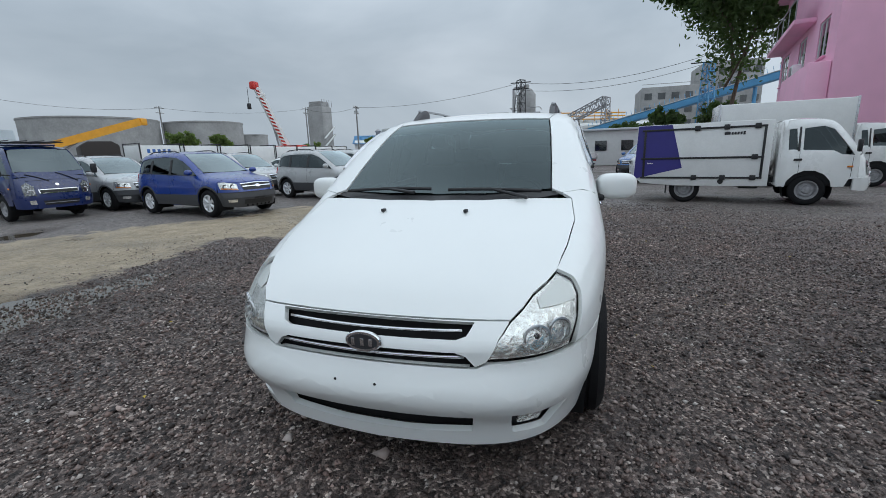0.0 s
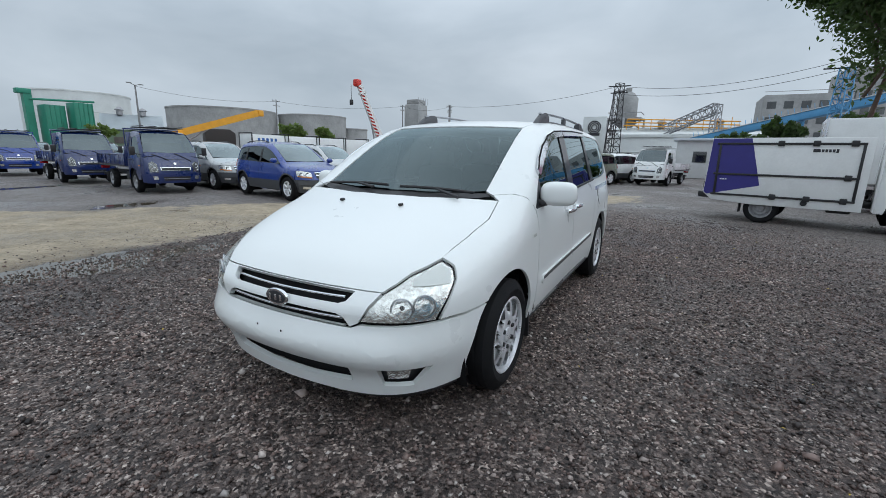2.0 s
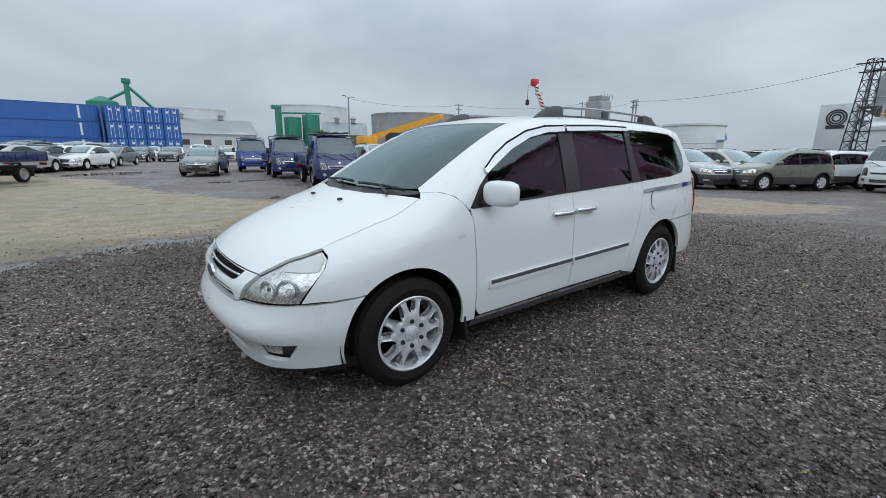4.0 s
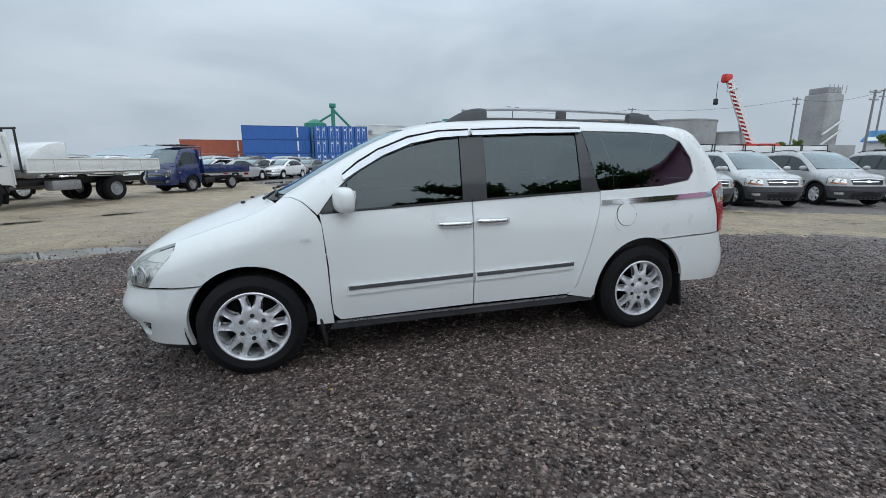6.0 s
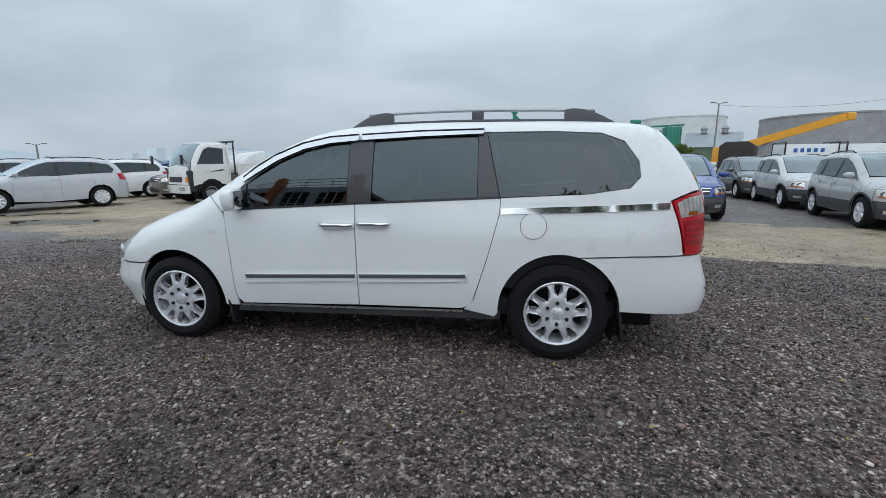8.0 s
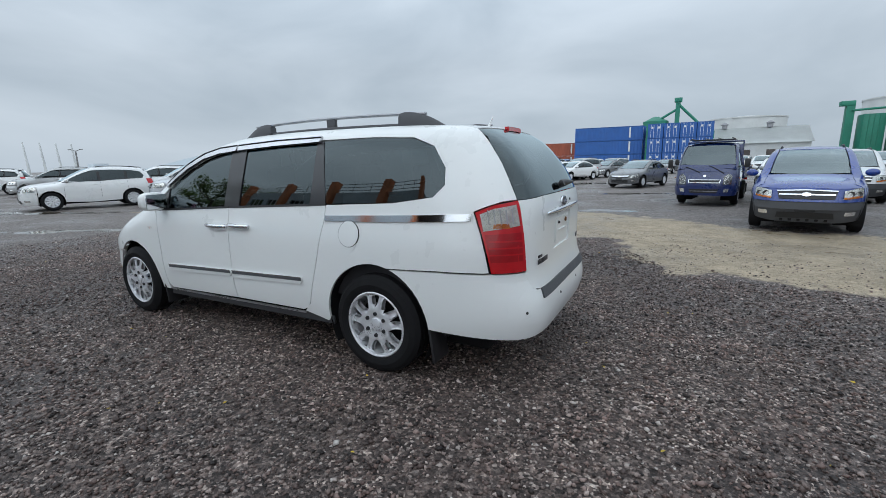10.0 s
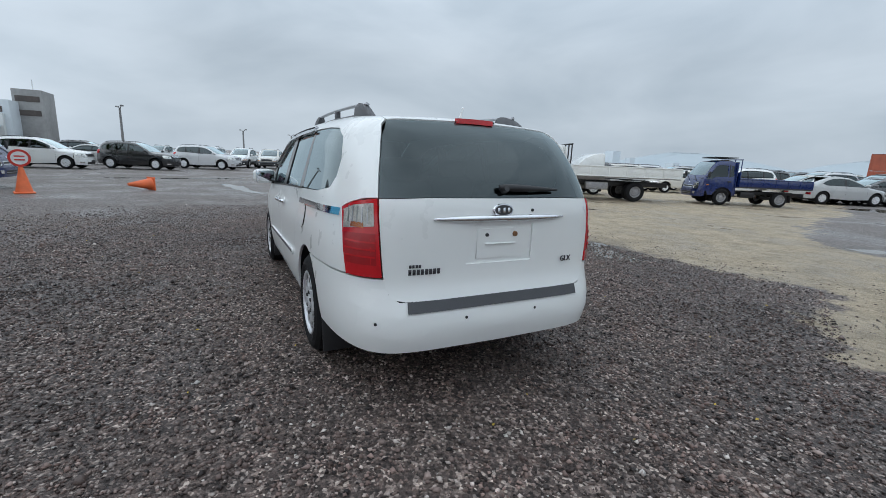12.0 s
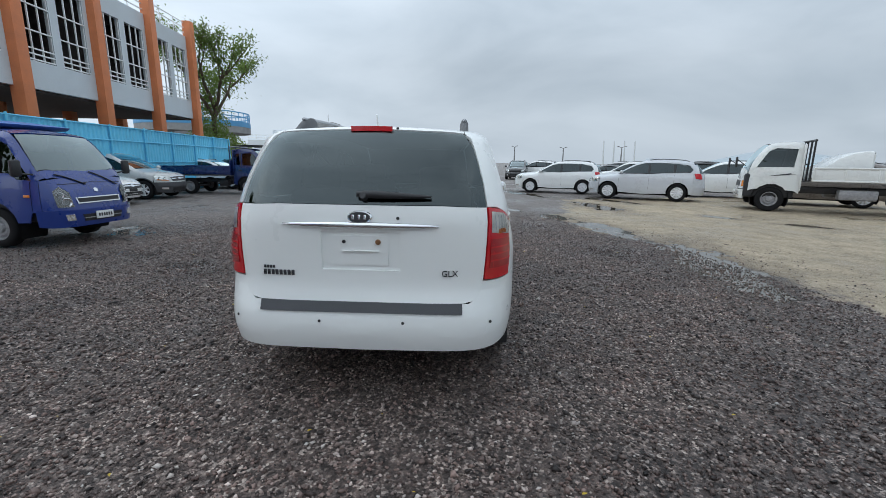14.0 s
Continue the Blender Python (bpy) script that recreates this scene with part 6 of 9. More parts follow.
            part("lamp_bowl", sharpen(bm, 30), M_CHROME, lens)
        panel("fog_lamp", sh, "nose", sh.N((s * 40, 0.45), (s * 47, 0.45), (s * 48, 0.55), (s * 41, 0.55)), M_REFLECTOR, truck, 0.2, off=0.04, gap=0)
        part("door_mirror", box((-2.02, s * 1.02, 1.30), (0.07, 0.15, 0.26), 0.03), M_BLACK, truck)
        part("mirror_arm", rod((-2.05, s * 0.80, 1.20), (-2.02, s * 0.98, 1.22), 0.014), M_BLACK, truck)
        part("door_handle", box((-1.05, s * 0.868, 1.02), (0.15, 0.02, 0.05), 0.01), M_BLACK, truck)
        part("side_indicator", box((-1.95, s * 0.87, 0.86), (0.10, 0.02, 0.04), 0.008), M_AMBER, truck)
    for y in (-0.28, 0.35):
        pts = [tuple(sh.lay("top", [(-2.20 + 0.02 * k, y + 0.07 * k)], 0.015)[0]) for k in range(-3, 4)]
        part("wiper", add_sweep(bmesh.new(), pts, ring_section(0.011, 6)), M_BLACK, truck)
    part("cab_back", box((end - 0.02, 0, 1.15), (0.05, 1.56, 1.45), 0.03), paint, truck)
    part("cab_floor", box((-1.5, 0, 0.72), (1.4, 1.5, 0.6), 0.08), M_DARK, truck)
    part("cab_seat", box((-1.05, 0, 1.25), (0.18, 1.4, 0.62), 0.06), M_DARK, truck)
    part("cab_dashboard", box((-1.88, 0, 1.06), (0.34, 1.42, 0.22), 0.06), M_DARK, truck)
    arch_liner(truck, -1.28, 0.36, 0.44, 0.83, 0.4)


def build_chassis(truck, wb, end, r=0.33, dual=True, rear_r=None):
    for s in (-1, 1):
        part("chassis_rail", box(((end - 0.8) / 2, s * 0.36, 0.55), (end + 0.9, 0.07, 0.14), 0.01), M_BLACK, truck)
        simple_wheel(truck, (-1.28, s * 0.73, r), r, 0.20, r - 0.13, s, steel=True)
        simple_wheel(truck, (-1.28 + wb, s * 0.72, rear_r or r), rear_r or r, 0.20, (rear_r or r) - 0.12, s, steel=True)
        part("mud_flap", box((-1.28 + wb + 0.42, s * 0.72, 0.38), (0.02, 0.26, 0.32), 0.005), M_BLACK, truck)
    part("rear_axle", rod((-1.28 + wb, -0.65, r), (-1.28 + wb, 0.65, r), 0.07), M_BLACK, truck)
    part("fuel_tank", box((-0.1, -0.56, 0.48), (0.6, 0.28, 0.26), 0.05), M_BLACK, truck)
    part("battery_box", box((-0.2, 0.56, 0.48), (0.4, 0.28, 0.26), 0.03), M_BLACK, truck)


def build_flatbed(truck, x0, x1, paint, zf=0.80, side_h=0.36, half=0.84, rack=True):
    L, c = x1 - x0, (x0 + x1) / 2
    part("bed_floor", box((c, 0, zf), (L, half * 2, 0.07), 0.01), M_STEELRIM, truck)
    for s in (-1, 1):
        gate = part("bed_side", box((c, s * (half + 0.015), zf + side_h / 2), (L, 0.03, side_h), 0.008), paint, truck)
        n = max(3, round(L / 0.55))
        for k in range(n + 1):
            part("side_rib", box((x0 + L * k / n, s * (half + 0.035), zf + side_h / 2), (0.05, 0.02, side_h - 0.03), 0.006), paint, gate)
        part("side_lip", box((c, s * (half + 0.025), zf + side_h), (L, 0.055, 0.035), 0.008), paint, gate)
        part("side_hook", box((c, s * (half + 0.045), zf + 0.02), (L, 0.02, 0.03), 0.005), M_BLACK, gate)
    gate = part("tail_gate", box((x1, 0, zf + side_h / 2), (0.03, half * 2, side_h), 0.008), paint, truck)
    for y in (-0.4, 0.4):
        part("side_rib", box((x1 + 0.02, y, zf + side_h / 2), (0.02, 0.05, side_h - 0.03), 0.006), paint, gate)
    part("headboard", box((x0, 0, zf + 0.32), (0.04, half * 2, 0.64), 0.01), paint, truck)
    if rack:
        for y in (-0.78, -0.26, 0.26, 0.78):
            part("rack_post", rod((x0, y, zf + 0.6), (x0, y, 1.98), 0.02), paint, truck)
        part("rack_bar", rod((x0, -0.8, 1.98), (x0, 0.8, 1.98), 0.025), paint, truck)
    for s in (-1, 1):
        part("tail_lamp", box((x1 + 0.02, s * 0.66, zf - 0.12), (0.04, 0.26, 0.10), 0.01), M_RED, truck)
    part("rear_guard", rod((x1 - 0.1, -0.75, 0.45), (x1 - 0.1, 0.75, 0.45), 0.035), M_BLACK, truck)


def recolour(ob, rgb):
    for o in (ob, *ob.children_recursive):
        o.color = (*rgb, 1)


pickup = thing("small_truck", "dark blue small flatbed truck parked on the yard", "truck", "blue flatbed trucks")
build_cab(pickup, CAB, M_PAINT)
build_chassis(pickup, 2.5, 2.45)
build_flatbed(pickup, -0.60, 2.45, M_PAINT)
rack = part("roof_rack", box((-1.15, 0, 2.02), (0.95, 1.2, 0.02), 0.005), M_BLACK, pickup)
for y in (-0.55, -0.18, 0.18, 0.55):
    part("rack_rail", rod((-1.65, y, 2.06), (-0.65, y, 2.06), 0.014), M_BLACK, rack)
NAVY, BLUE, SILVER, WHITE, GREY = (0.005, 0.019, 0.105), (0.006, 0.038, 0.24), (0.42, 0.43, 0.43), (0.80, 0.81, 0.80), (0.12, 0.125, 0.13)
DARK, BROWN, BLACKC, PALEBLUE = (0.045, 0.046, 0.05), (0.15, 0.13, 0.115), (0.015, 0.015, 0.017), (0.05, 0.14, 0.35)
GROUP = "parked vehicles in the yard"


def park(model, x, y, heading, rgb, label, cat=None, group=GROUP, size=1.0):
    """A copy of a model whose front looks along -x turned by heading degrees."""
    ob = copy_thing(model, pose(x, y, 0, 0, 0, heading) @ Matrix.Diagonal((size, size, size, 1)))
    recolour(ob, rgb)
    return tagged(ob, label, cat or model["category"], group)


def park_by(model, x, y, heading, along, across, rgb, label, cat=None):
    """The same, by a known wheel: its place in the model is (along, across)."""
    a = radians(heading)
    return park(model, x - along * math.cos(a) + across * math.sin(a), y - along * math.sin(a) - across * math.cos(a), heading, rgb, label, cat)


# the originals stand in the yard themselves
def settle(model, x, y, heading, rgb, label, along=0.0, across=0.0):
    a = radians(heading)
    model.matrix_basis = pose(x - along * math.cos(a) + across * math.sin(a), y - along * math.sin(a) - across * math.cos(a), 0, 0, 0, heading)
    recolour(model, rgb)
    return tagged(model, label, group=GROUP)


SILVERLAB = "silver compact suv with dark grey lower cladding"
settle(suv, 4.84, 8.06, 79, BLUE, "bright blue compact suv with dark grey cladding", -1.315, 0.78)
settle(bigsuv, -14.43, 7.0, 64, (0.55, 0.57, 0.60), "silver mid-size suv beside a puddle", -1.35, -0.83)
settle(sedan, 0.9, 22.1, 70, GREY, "dark grey four-door sedan with raised wipers", -1.345, 0.0)
settle(pickup, 4.2, 13.25, 80, NAVY, "dark blue small flatbed truck with a roof rack", -1.28, 0.0)
park_by(suv, 5.7, 12.8, 80, -1.315, 0.78, SILVER, SILVERLAB)
park_by(suv, 8.82, 6.59, 76, -1.315, 0.78, SILVER, SILVERLAB)
park_by(suv, 9.75, 11.1, 78, -1.315, 0.78, (0.5, 0.51, 0.51), "pale silver compact suv with dark grey cladding")
park(suv, 12.4, 7.5, 72, (0.56, 0.57, 0.57), "pale silver compact suv with dark grey cladding")
park(suv, 15.1, 7.0, 70, SILVER, SILVERLAB)
park(suv, 17.9, 6.0, 66, SILVER, SILVERLAB)
park(suv, 20.6, 5.2, 64, (0.5, 0.49, 0.44), "beige compact suv with dark grey cladding")
park(suv, 8.3, 16.2, 80, (0.6, 0.61, 0.61), "white compact suv with dark grey cladding")
park(suv, 11.3, 16.2, 80, DARK, "dark grey compact suv")
park(suv, 14.4, 15.4, 78, SILVER, SILVERLAB)
park(sedan, 17.5, 14.5, 78, WHITE, "white four-door sedan parked on the yard")
park(bigsuv, 20.6, 13.2, 76, DARK, "dark grey mid-size suv parked on the yard")
park(sedan, 7.3, 20.6, 80, WHITE, "white four-door sedan parked on the yard")
park(pickup, 4.6, 20.3, 80, NAVY, "dark blue small flatbed truck parked on the yard", group="blue flatbed trucks")
park(pickup, 4.6, 26.9, 78, BLUE, "bright blue small flatbed truck parked on the yard", group="blue flatbed trucks")
park_by(pickup, -6.73, 18.0, 60, -1.28, -0.75, NAVY, "faded dark blue small flatbed truck")
park(pickup, -13.75, -9.85, -90, NAVY, "dark blue small flatbed truck beside a traffic cone", group="blue flatbed trucks")
park(bigsuv, -17.9, 5.5, 74, WHITE, "white suv beside a puddle", size=0.95)
park(bigsuv, -19.2, 10.4, 66, (0.55, 0.56, 0.57), "silver mid-size suv parked on the yard")
park(bigsuv, -13.0, 14.6, 64, BROWN, "brown-grey mid-size suv parked behind a truck")
park(bigsuv, -16.6, 13.0, 64, WHITE, "white suv parked on the yard")
park(suv, -10.8, -12.3, -86, (0.5, 0.51, 0.5), "pale silver compact suv with dark grey cladding")
park(sedan, -8.2, -12.2, -88, WHITE, "white sedan parked before a blue fence")
for x, y, rgb in ((-17.2, -11.8, WHITE), (-19.8, -11.6, BLACKC), (-22.4, -11.9, WHITE), (-17.0, -6.8 - 9, DARK)):
    park(sedan, x, y - 0.6, -92, rgb, "sedan parked before a blue fence")
park(bigsuv, 16.7, -4.5, -30, (0.58, 0.60, 0.63), "silver suv half hidden behind a service truck")
park(suv, 19.6, -4.2, -30, PALEBLUE, "blue suv half hidden behind a service truck")
park(bigsuv, -28.2, -10.6, -100, WHITE, "white mid-size suv parked on the yard")
park(bigsuv, -29.6, -6.2, -112, BLACKC, "black mid-size suv parked on the yard")
park(bigsuv, -32.5, -2.4, -115, (0.6, 0.61, 0.62), "silver mid-size suv parked on the yard")
park_by(sedan, -4.7, 30.7, -119, 1.345, 0.8, WHITE, "white four-door sedan parked on the yard")
park_by(sedan, -6.4, 26.2, -119, 1.345, 0.8, SILVER, "silver four-door sedan parked on the yard")
park(pickup, 23.6, -0.6, -14, WHITE, "white small flatbed truck parked on the yard")
park(suv, 22.9, 2.3, -35, WHITE, "white compact suv with dark grey cladding")
park(suv, 26.6, 1.7, -35, (0.55, 0.56, 0.57), "silver compact suv with dark grey cladding")
park(suv, 19.6, 3.0, -30, (0.16, 0.18, 0.13), "olive compact suv with dark grey cladding")
park(bigsuv, 32.5, 6.4, 150, (0.5, 0.51, 0.52), "silver mid-size suv parked on the yard")
park(sedan, 34.5, 0.5, 165, WHITE, "white four-door sedan parked on the yard")
def far_copy(model):
    """The same car for the far rows, its panels joined by material, each wheel one mesh."""
    far = thing(model.name.split(".")[0], "parked car standing in a long row", "car", "cars in the far rows")
    inv = model.matrix_basis.inverted()
    groups = {}
    for o in model.children_recursive:
        if o.data is None:
            continue
        chain = o.parent if o.parent.name.split(".")[0] == "wheel" else None
        key = (chain.name if chain else "", "" if chain else o.data.materials[0].name)
        groups.setdefault(key, []).append(o)
    names = {"car_paint": "body", "dark_car_glass": "side_glass", "car_windscreen_glass": "windscreen", "dark_grey_plastic_cladding": "cladding", "silver_lamp_reflector": "headlamp", "red_lamp_lens": "tail_lamp"}
    for (chain, mname), obs in groups.items():
        if not chain and mname in ("clear_lamp_lens", "dark_wheel_arch_liner", "chrome"):
            continue
        verts, faces, mats, slots_ = [], [], [], []
        for o in obs:
            m = Matrix.Identity(4)
            k = o
            while k is not model:
                m = (k.matrix_parent_inverse @ k.matrix_basis) @ m
                k = k.parent
            base = len(verts)
            verts += [tuple(m @ v.co) for v in o.data.vertices]
            mat_ = o.data.materials[0]
            if mat_ not in slots_:
                slots_.append(mat_)
            for p in o.data.polygons:
                faces.append([base + i for i in p.vertices])
                mats.append(slots_.index(mat_))
        me = bpy.data.meshes.new("far_part")
        me.from_pydata(verts, [], faces)
        for mat_ in slots_:
            me.materials.append(mat_)
        me.polygons.foreach_set("material_index", mats)
        me.polygons.foreach_set("use_smooth", [True] * len(faces))
        ob = new("wheel" if chain else names.get(mname, "trim"), me)
        ob.parent = far
        if not chain and names.get(mname) != "body":
            tagged(ob, kind="stuff")
    return far


bpy.context.view_layer.update()
far_suv, far_big, far_sedan = far_copy(suv), far_copy(bigsuv), far_copy(sedan)
rng = random.Random(4)
FAR = [WHITE, WHITE, (0.55, 0.56, 0.57), SILVER, DARK, BLACKC, (0.62, 0.6, 0.55), PALEBLUE, GREY]
def far_row(n, x, y, dx, dy, heading, models):
    for k in range(n):
        if rng.random() < 0.06:
            continue
        m = rng.choice(models)
        rgb = rng.choice(FAR)
        park(m, x + dx * k + rng.uniform(-0.3, 0.3), y + dy * k + rng.uniform(-0.5, 0.5), heading + rng.uniform(-3, 3), rgb, "parked car standing in a long row", group="cars in the far rows")
MIX = (far_suv, far_big, far_sedan, far_sedan, far_big)
suv_, big_, sed_ = far_suv, far_big, far_sedan
far_suv.matrix_basis, far_big.matrix_basis, far_sedan.matrix_basis = pose(-24.5, 46, 0, 0, 0, 78), pose(-27.5, 46, 0, 0, 0, 78), pose(-30, 45, 0, 0, 0, 78)
for o_ in (far_suv, far_big, far_sedan):
    recolour(o_, WHITE)
far_row(14, -22, 44, 2.7, 0.5, 78, MIX)
far_row(13, -20, 56, 2.7, 0.4, 78, MIX)
far_row(8, -24.5, 12, 1.2, 2.9, 64, (big_, big_, suv_))
far_row(9, -30.5, 9, 1.2, 2.9, 64, (big_, sed_, suv_))
far_row(10, -37, 8, 1.2, 2.9, 64, MIX)
far_row(8, -20.5, 18.5, 2.4, 1.9, 64, MIX)
far_row(8, -19.0, 24.5, 2.4, 1.9, 64, MIX)
far_row(6, -40.5, -8.5, 0.9, 2.8, 165, (big_, big_, suv_))
far_row(9, -53, -8, 1.0, 2.9, 165, MIX)
far_row(5, -36, -18, 0.4, 2.9, -100, MIX)
far_row(6, -46, -26, 0.4, 2.9, -100, MIX)
far_row(5, 6.5, 36, 2.7, -0.6, 78, MIX)
far_row(4, 40, 10, 2.6, -1.4, 150, (suv_, suv_, sed_))

# ---- special trucks ----
# the white service-box truck
service = thing("box_truck", "white service truck with a white and purple cargo box", "truck")
recolour(service, WHITE)
build_cab(service, CAB, M_PAINT)
build_chassis(service, 2.42, 2.5, 0.34)
M_BOX = surf("white_box_panel", (0.74, 0.75, 0.74), 0.45, vary=0.07, scale=2.5, fine=25, bump=0.02)
M_PURPLE = surf("purple_box_panel", (0.035, 0.03, 0.20), 0.4, vary=0.1, scale=3, bump=0.02)
M_ORANGE = surf("orange_plastic", (0.80, 0.16, 0.05), 0.5, vary=0.12, scale=8, bump=0.05)
bx0, bx1, bz0, bz1, bh = -0.55, 2.28, 0.42, 1.93, 0.90
cargo = part("cargo_box", prism([(bx0, bz0), (1.35, bz0), (2.15, bz0 + 0.06), (bx1 + 0.06, 0.64), (bx1, bz1), (bx0, bz1)], -bh, bh, 0.012), M_BOX, service, "white panelled cargo box")
for s in (-1, 1):
    part("purple_panel", prism([(1.22, bz0 + 0.44), (2.26, bz0 + 0.18), (bx1 + 0.045, 0.66), (bx1 - 0.01, bz1 - 0.01), (1.50, bz1 - 0.01)], s * (bh + 0.001), s * (bh + 0.006)), M_PURPLE, cargo, "purple painted panel")
    for z in (0.62, 1.10, 1.80):
        rail = part("box_rail", box((0.87, s * (bh + 0.014), z), (2.6, 0.026, 0.045), 0.008), M_BLACK, cargo)
        for x in (-0.25, 0.35, 0.95) if z != 1.10 else (-0.25,):
            part("hinge", box((x, s * (bh + 0.02), z + 0.005), (0.12, 0.05, 0.12), 0.015), M_BLACK, rail)
    for x in (-0.40, 2.1):
        part("box_rail", box((x, s * (bh + 0.012), 1.21), (0.05, 0.024, 1.2), 0.006), M_BLACK, cargo)
    part("filler_cap", rod((0.38, s * bh, 0.53), (0.38, s * (bh + 0.02), 0.53), 0.06, n=16), M_BLACK, cargo)
    for k in range(6):
        part("marking", box((0.10 + k * 0.058 * -s * -1 - 0.1, s * (bh + 0.004), 1.655), (0.042, 0.004, 0.06 if k else 0.075), 0.001), M_INK, cargo, "plain bar of the lettering")
    part("marking", box((0.34, s * (bh + 0.004), 1.66), (0.10, 0.004, 0.07), 0.001), M_INK, cargo, "plain shape of the emblem")
    for k in range(3):
        part("marking", box((2.0 - k * 0.05, s * (bh + 0.009), 0.98), (0.035, 0.004, 0.03), 0.001), M_BOX, cargo, "small plain bar of lettering")
recolour(service, WHITE)
service.matrix_basis = pose(8.95, -4.73, 0, 0, 0, 76)
tagged(service, group=GROUP)

# the white box van behind it
boxvan = copy_thing(pickup, pose(13.6, -8.3, 0, 0, 0, 82))
for o in [c for c in boxvan.children if c.name.split(".")[0] in ("bed_side", "tail_gate", "rack_post", "rack_bar", "headboard", "roof_rack")]:
    for k in list(o.children):
        bpy.data.objects.remove(k)
    bpy.data.objects.remove(o)
recolour(boxvan, WHITE)
tagged(boxvan, "white box truck parked beside a pink building", "truck", GROUP)
part("cargo_box", box((1.15, 0, 1.75), (3.5, 1.9, 1.85), 0.04), M_BOX, boxvan, "white cargo box with rounded edges")
part("box_frame", box((-0.6, 0, 1.75), (0.06, 1.94, 1.9), 0.02), M_SILVERTRIM, boxvan)
part("box_frame", box((2.9, 0, 1.75), (0.06, 1.94, 1.9), 0.02), M_SILVERTRIM, boxvan)

# the long white flatbed
LONGCAB = Shell(1.0, Line((0.3, -0.05), (0.6, -0.01), (1.0, 0.0), (1.4, -0.012), (1.6, -0.05), (2.2, -0.12), (2.4, -0.2)),
                Line((0.2, 2.44), (0.5, 2.50), (0.9, 2.48), (1.4, 2.42), (1.8, 2.40)), Line((0.2, -0.80), (2.4, -0.84)),
                Line((-2.6, 1.05), (-2.48, 1.22), (-2.40, 1.40), (-2.28, 1.62), (-2.0, 2.06), (-1.85, 2.22), (-1.6, 2.30), (-1.2, 2.32), (-0.7, 2.30)),
                Line((-2.4, 0.08), (-0.5, 0.05)), -1.9, -1.2, Line((-2.4, 0.10), (-2, 0.13), (-0.5, 0.10)), (2.4, 4.2), (3.0, 8.0))


def build_long_truck():
    t = thing("flatbed_truck", "white long flatbed truck with a white fairing on its bed", "truck", GROUP)
    sh, end, fx, wb = LONGCAB, -0.88, -1.65, 3.9
    dlo = [(-2.12, 1.45), (-1.12, 1.48), (-1.06, 2.04), (-1.62, 2.08), (-1.82, 1.98)]
    flank = (sh.N((58, 0.55)) + sh.S((end, 0.60), (end, 1.9)) + sh.T((end - 0.03, -0.80), (-1.5, -0.80), (-1.78, -0.78), (-2.05, -0.80), (-2.34, -0.82)) + sh.N((58, 1.36)))
    panel("cab_side", sh, "shoulder", flank, M_PAINT, t, 0.14, holes=[sh.hole(*dlo), sh.hole(*arch(fx, 0.42, 0.50, 14))], both=True)
    panel("door_glass", sh, "side", sh.S(*dlo), M_CARGLASS, t, 0.2, off=-0.012, thick=0.004, both=True)
    scr = sh.T((-2.42, 0), (-2.39, 0.6), (-2.34, 0.81), (-2.05, 0.79), (-1.84, 0.76), (-1.86, 0))
    panel("windscreen", sh, "top", scr + mirror_points(scr[1:-1])[::-1], M_CARSCREEN, t, 0.16, off=-0.004, thick=0.005)
    top = sh.T((-1.85, 0), (-1.80, 0.77), (-1.5, 0.79), (end - 0.02, 0.79), (end - 0.02, 0))
    panel("cab_roof", sh, "top", top + mirror_points(top[1:-1])[::-1], M_PAINT, t, 0.2)
    panel("cab_front", sh, "nose", sh.N((-58, 0.72), (58, 0.72), (58, 1.36), (40, 1.40), (0, 1.44), (-40, 1.40), (-58, 1.36)), M_PAINT, t, 0.14)
    panel("cab_bumper", sh, "nose", sh.N((-60, 0.40), (60, 0.40), (60, 0.70), (-60, 0.70)), M_PAINT, t, 0.16, off=0.04, thick=0.06)
    panel("cab_grille", sh, "nose", sh.N((-40, 0.80), (40, 0.80), (40, 1.0), (-40, 1.0)), M_BLACK, t, 0.2, off=0.008)
    for s in (1, -1):
        panel("headlamp", sh, "nose", sh.N((s * 30, 0.50), (s * 50, 0.50), (s * 50, 0.64), (s * 30, 0.64)), M_REFLECTOR, t, 0.14, off=0.05, gap=0)
        panel("corner_lamp", sh, "nose", sh.N((s * 51, 0.80), (s * 62, 0.80), (s * 62, 1.0), (s * 51, 1.0)), M_AMBER, t, 0.14, off=0.012, gap=0)
        part("mirror_arm", rod((-2.42, s * 0.9, 1.5), (-2.72, s * 1.12, 1.72), 0.015), M_BLACK, t)
        part("door_mirror", box((-2.72, s * 1.14, 1.62), (0.06, 0.16, 0.34), 0.03), M_BLACK, t)
        part("door_marking", prism([(-1.75, 1.18), (-1.15, 1.28), (-1.02, 1.38), (-1.2, 1.24), (-1.02, 1.24), (-1.4, 1.20)], s * 1.001, s * 1.006), M_INK, t, "dark swoosh marking")
        part("chassis_rail", box((1.2, s * 0.42, 0.72), (5.4, 0.09, 0.2), 0.01), M_BLACK, t)
        simple_wheel(t, (fx, s * 0.84, 0.41), 0.41, 0.23, 0.235, s, steel=True)
        simple_wheel(t, (fx + wb, s * 0.90, 0.41), 0.41, 0.23, 0.235, s, steel=True)
        simple_wheel(t, (fx + wb, s * 0.62, 0.41), 0.41, 0.23, 0.235, s, steel=True)
        part("side_tank", box((0.6, s * 0.75, 0.62), (0.95, 0.34, 0.32), 0.05), M_STEELRIM, t)
        part("mud_guard", box((fx + wb, s * 0.78, 0.90), (1.1, 0.5, 0.03), 0.01), M_BLACK, t)
    part("cab_back", box((end, 0, 1.45), (0.05, 1.9, 1.5), 0.03), M_PAINT, t)
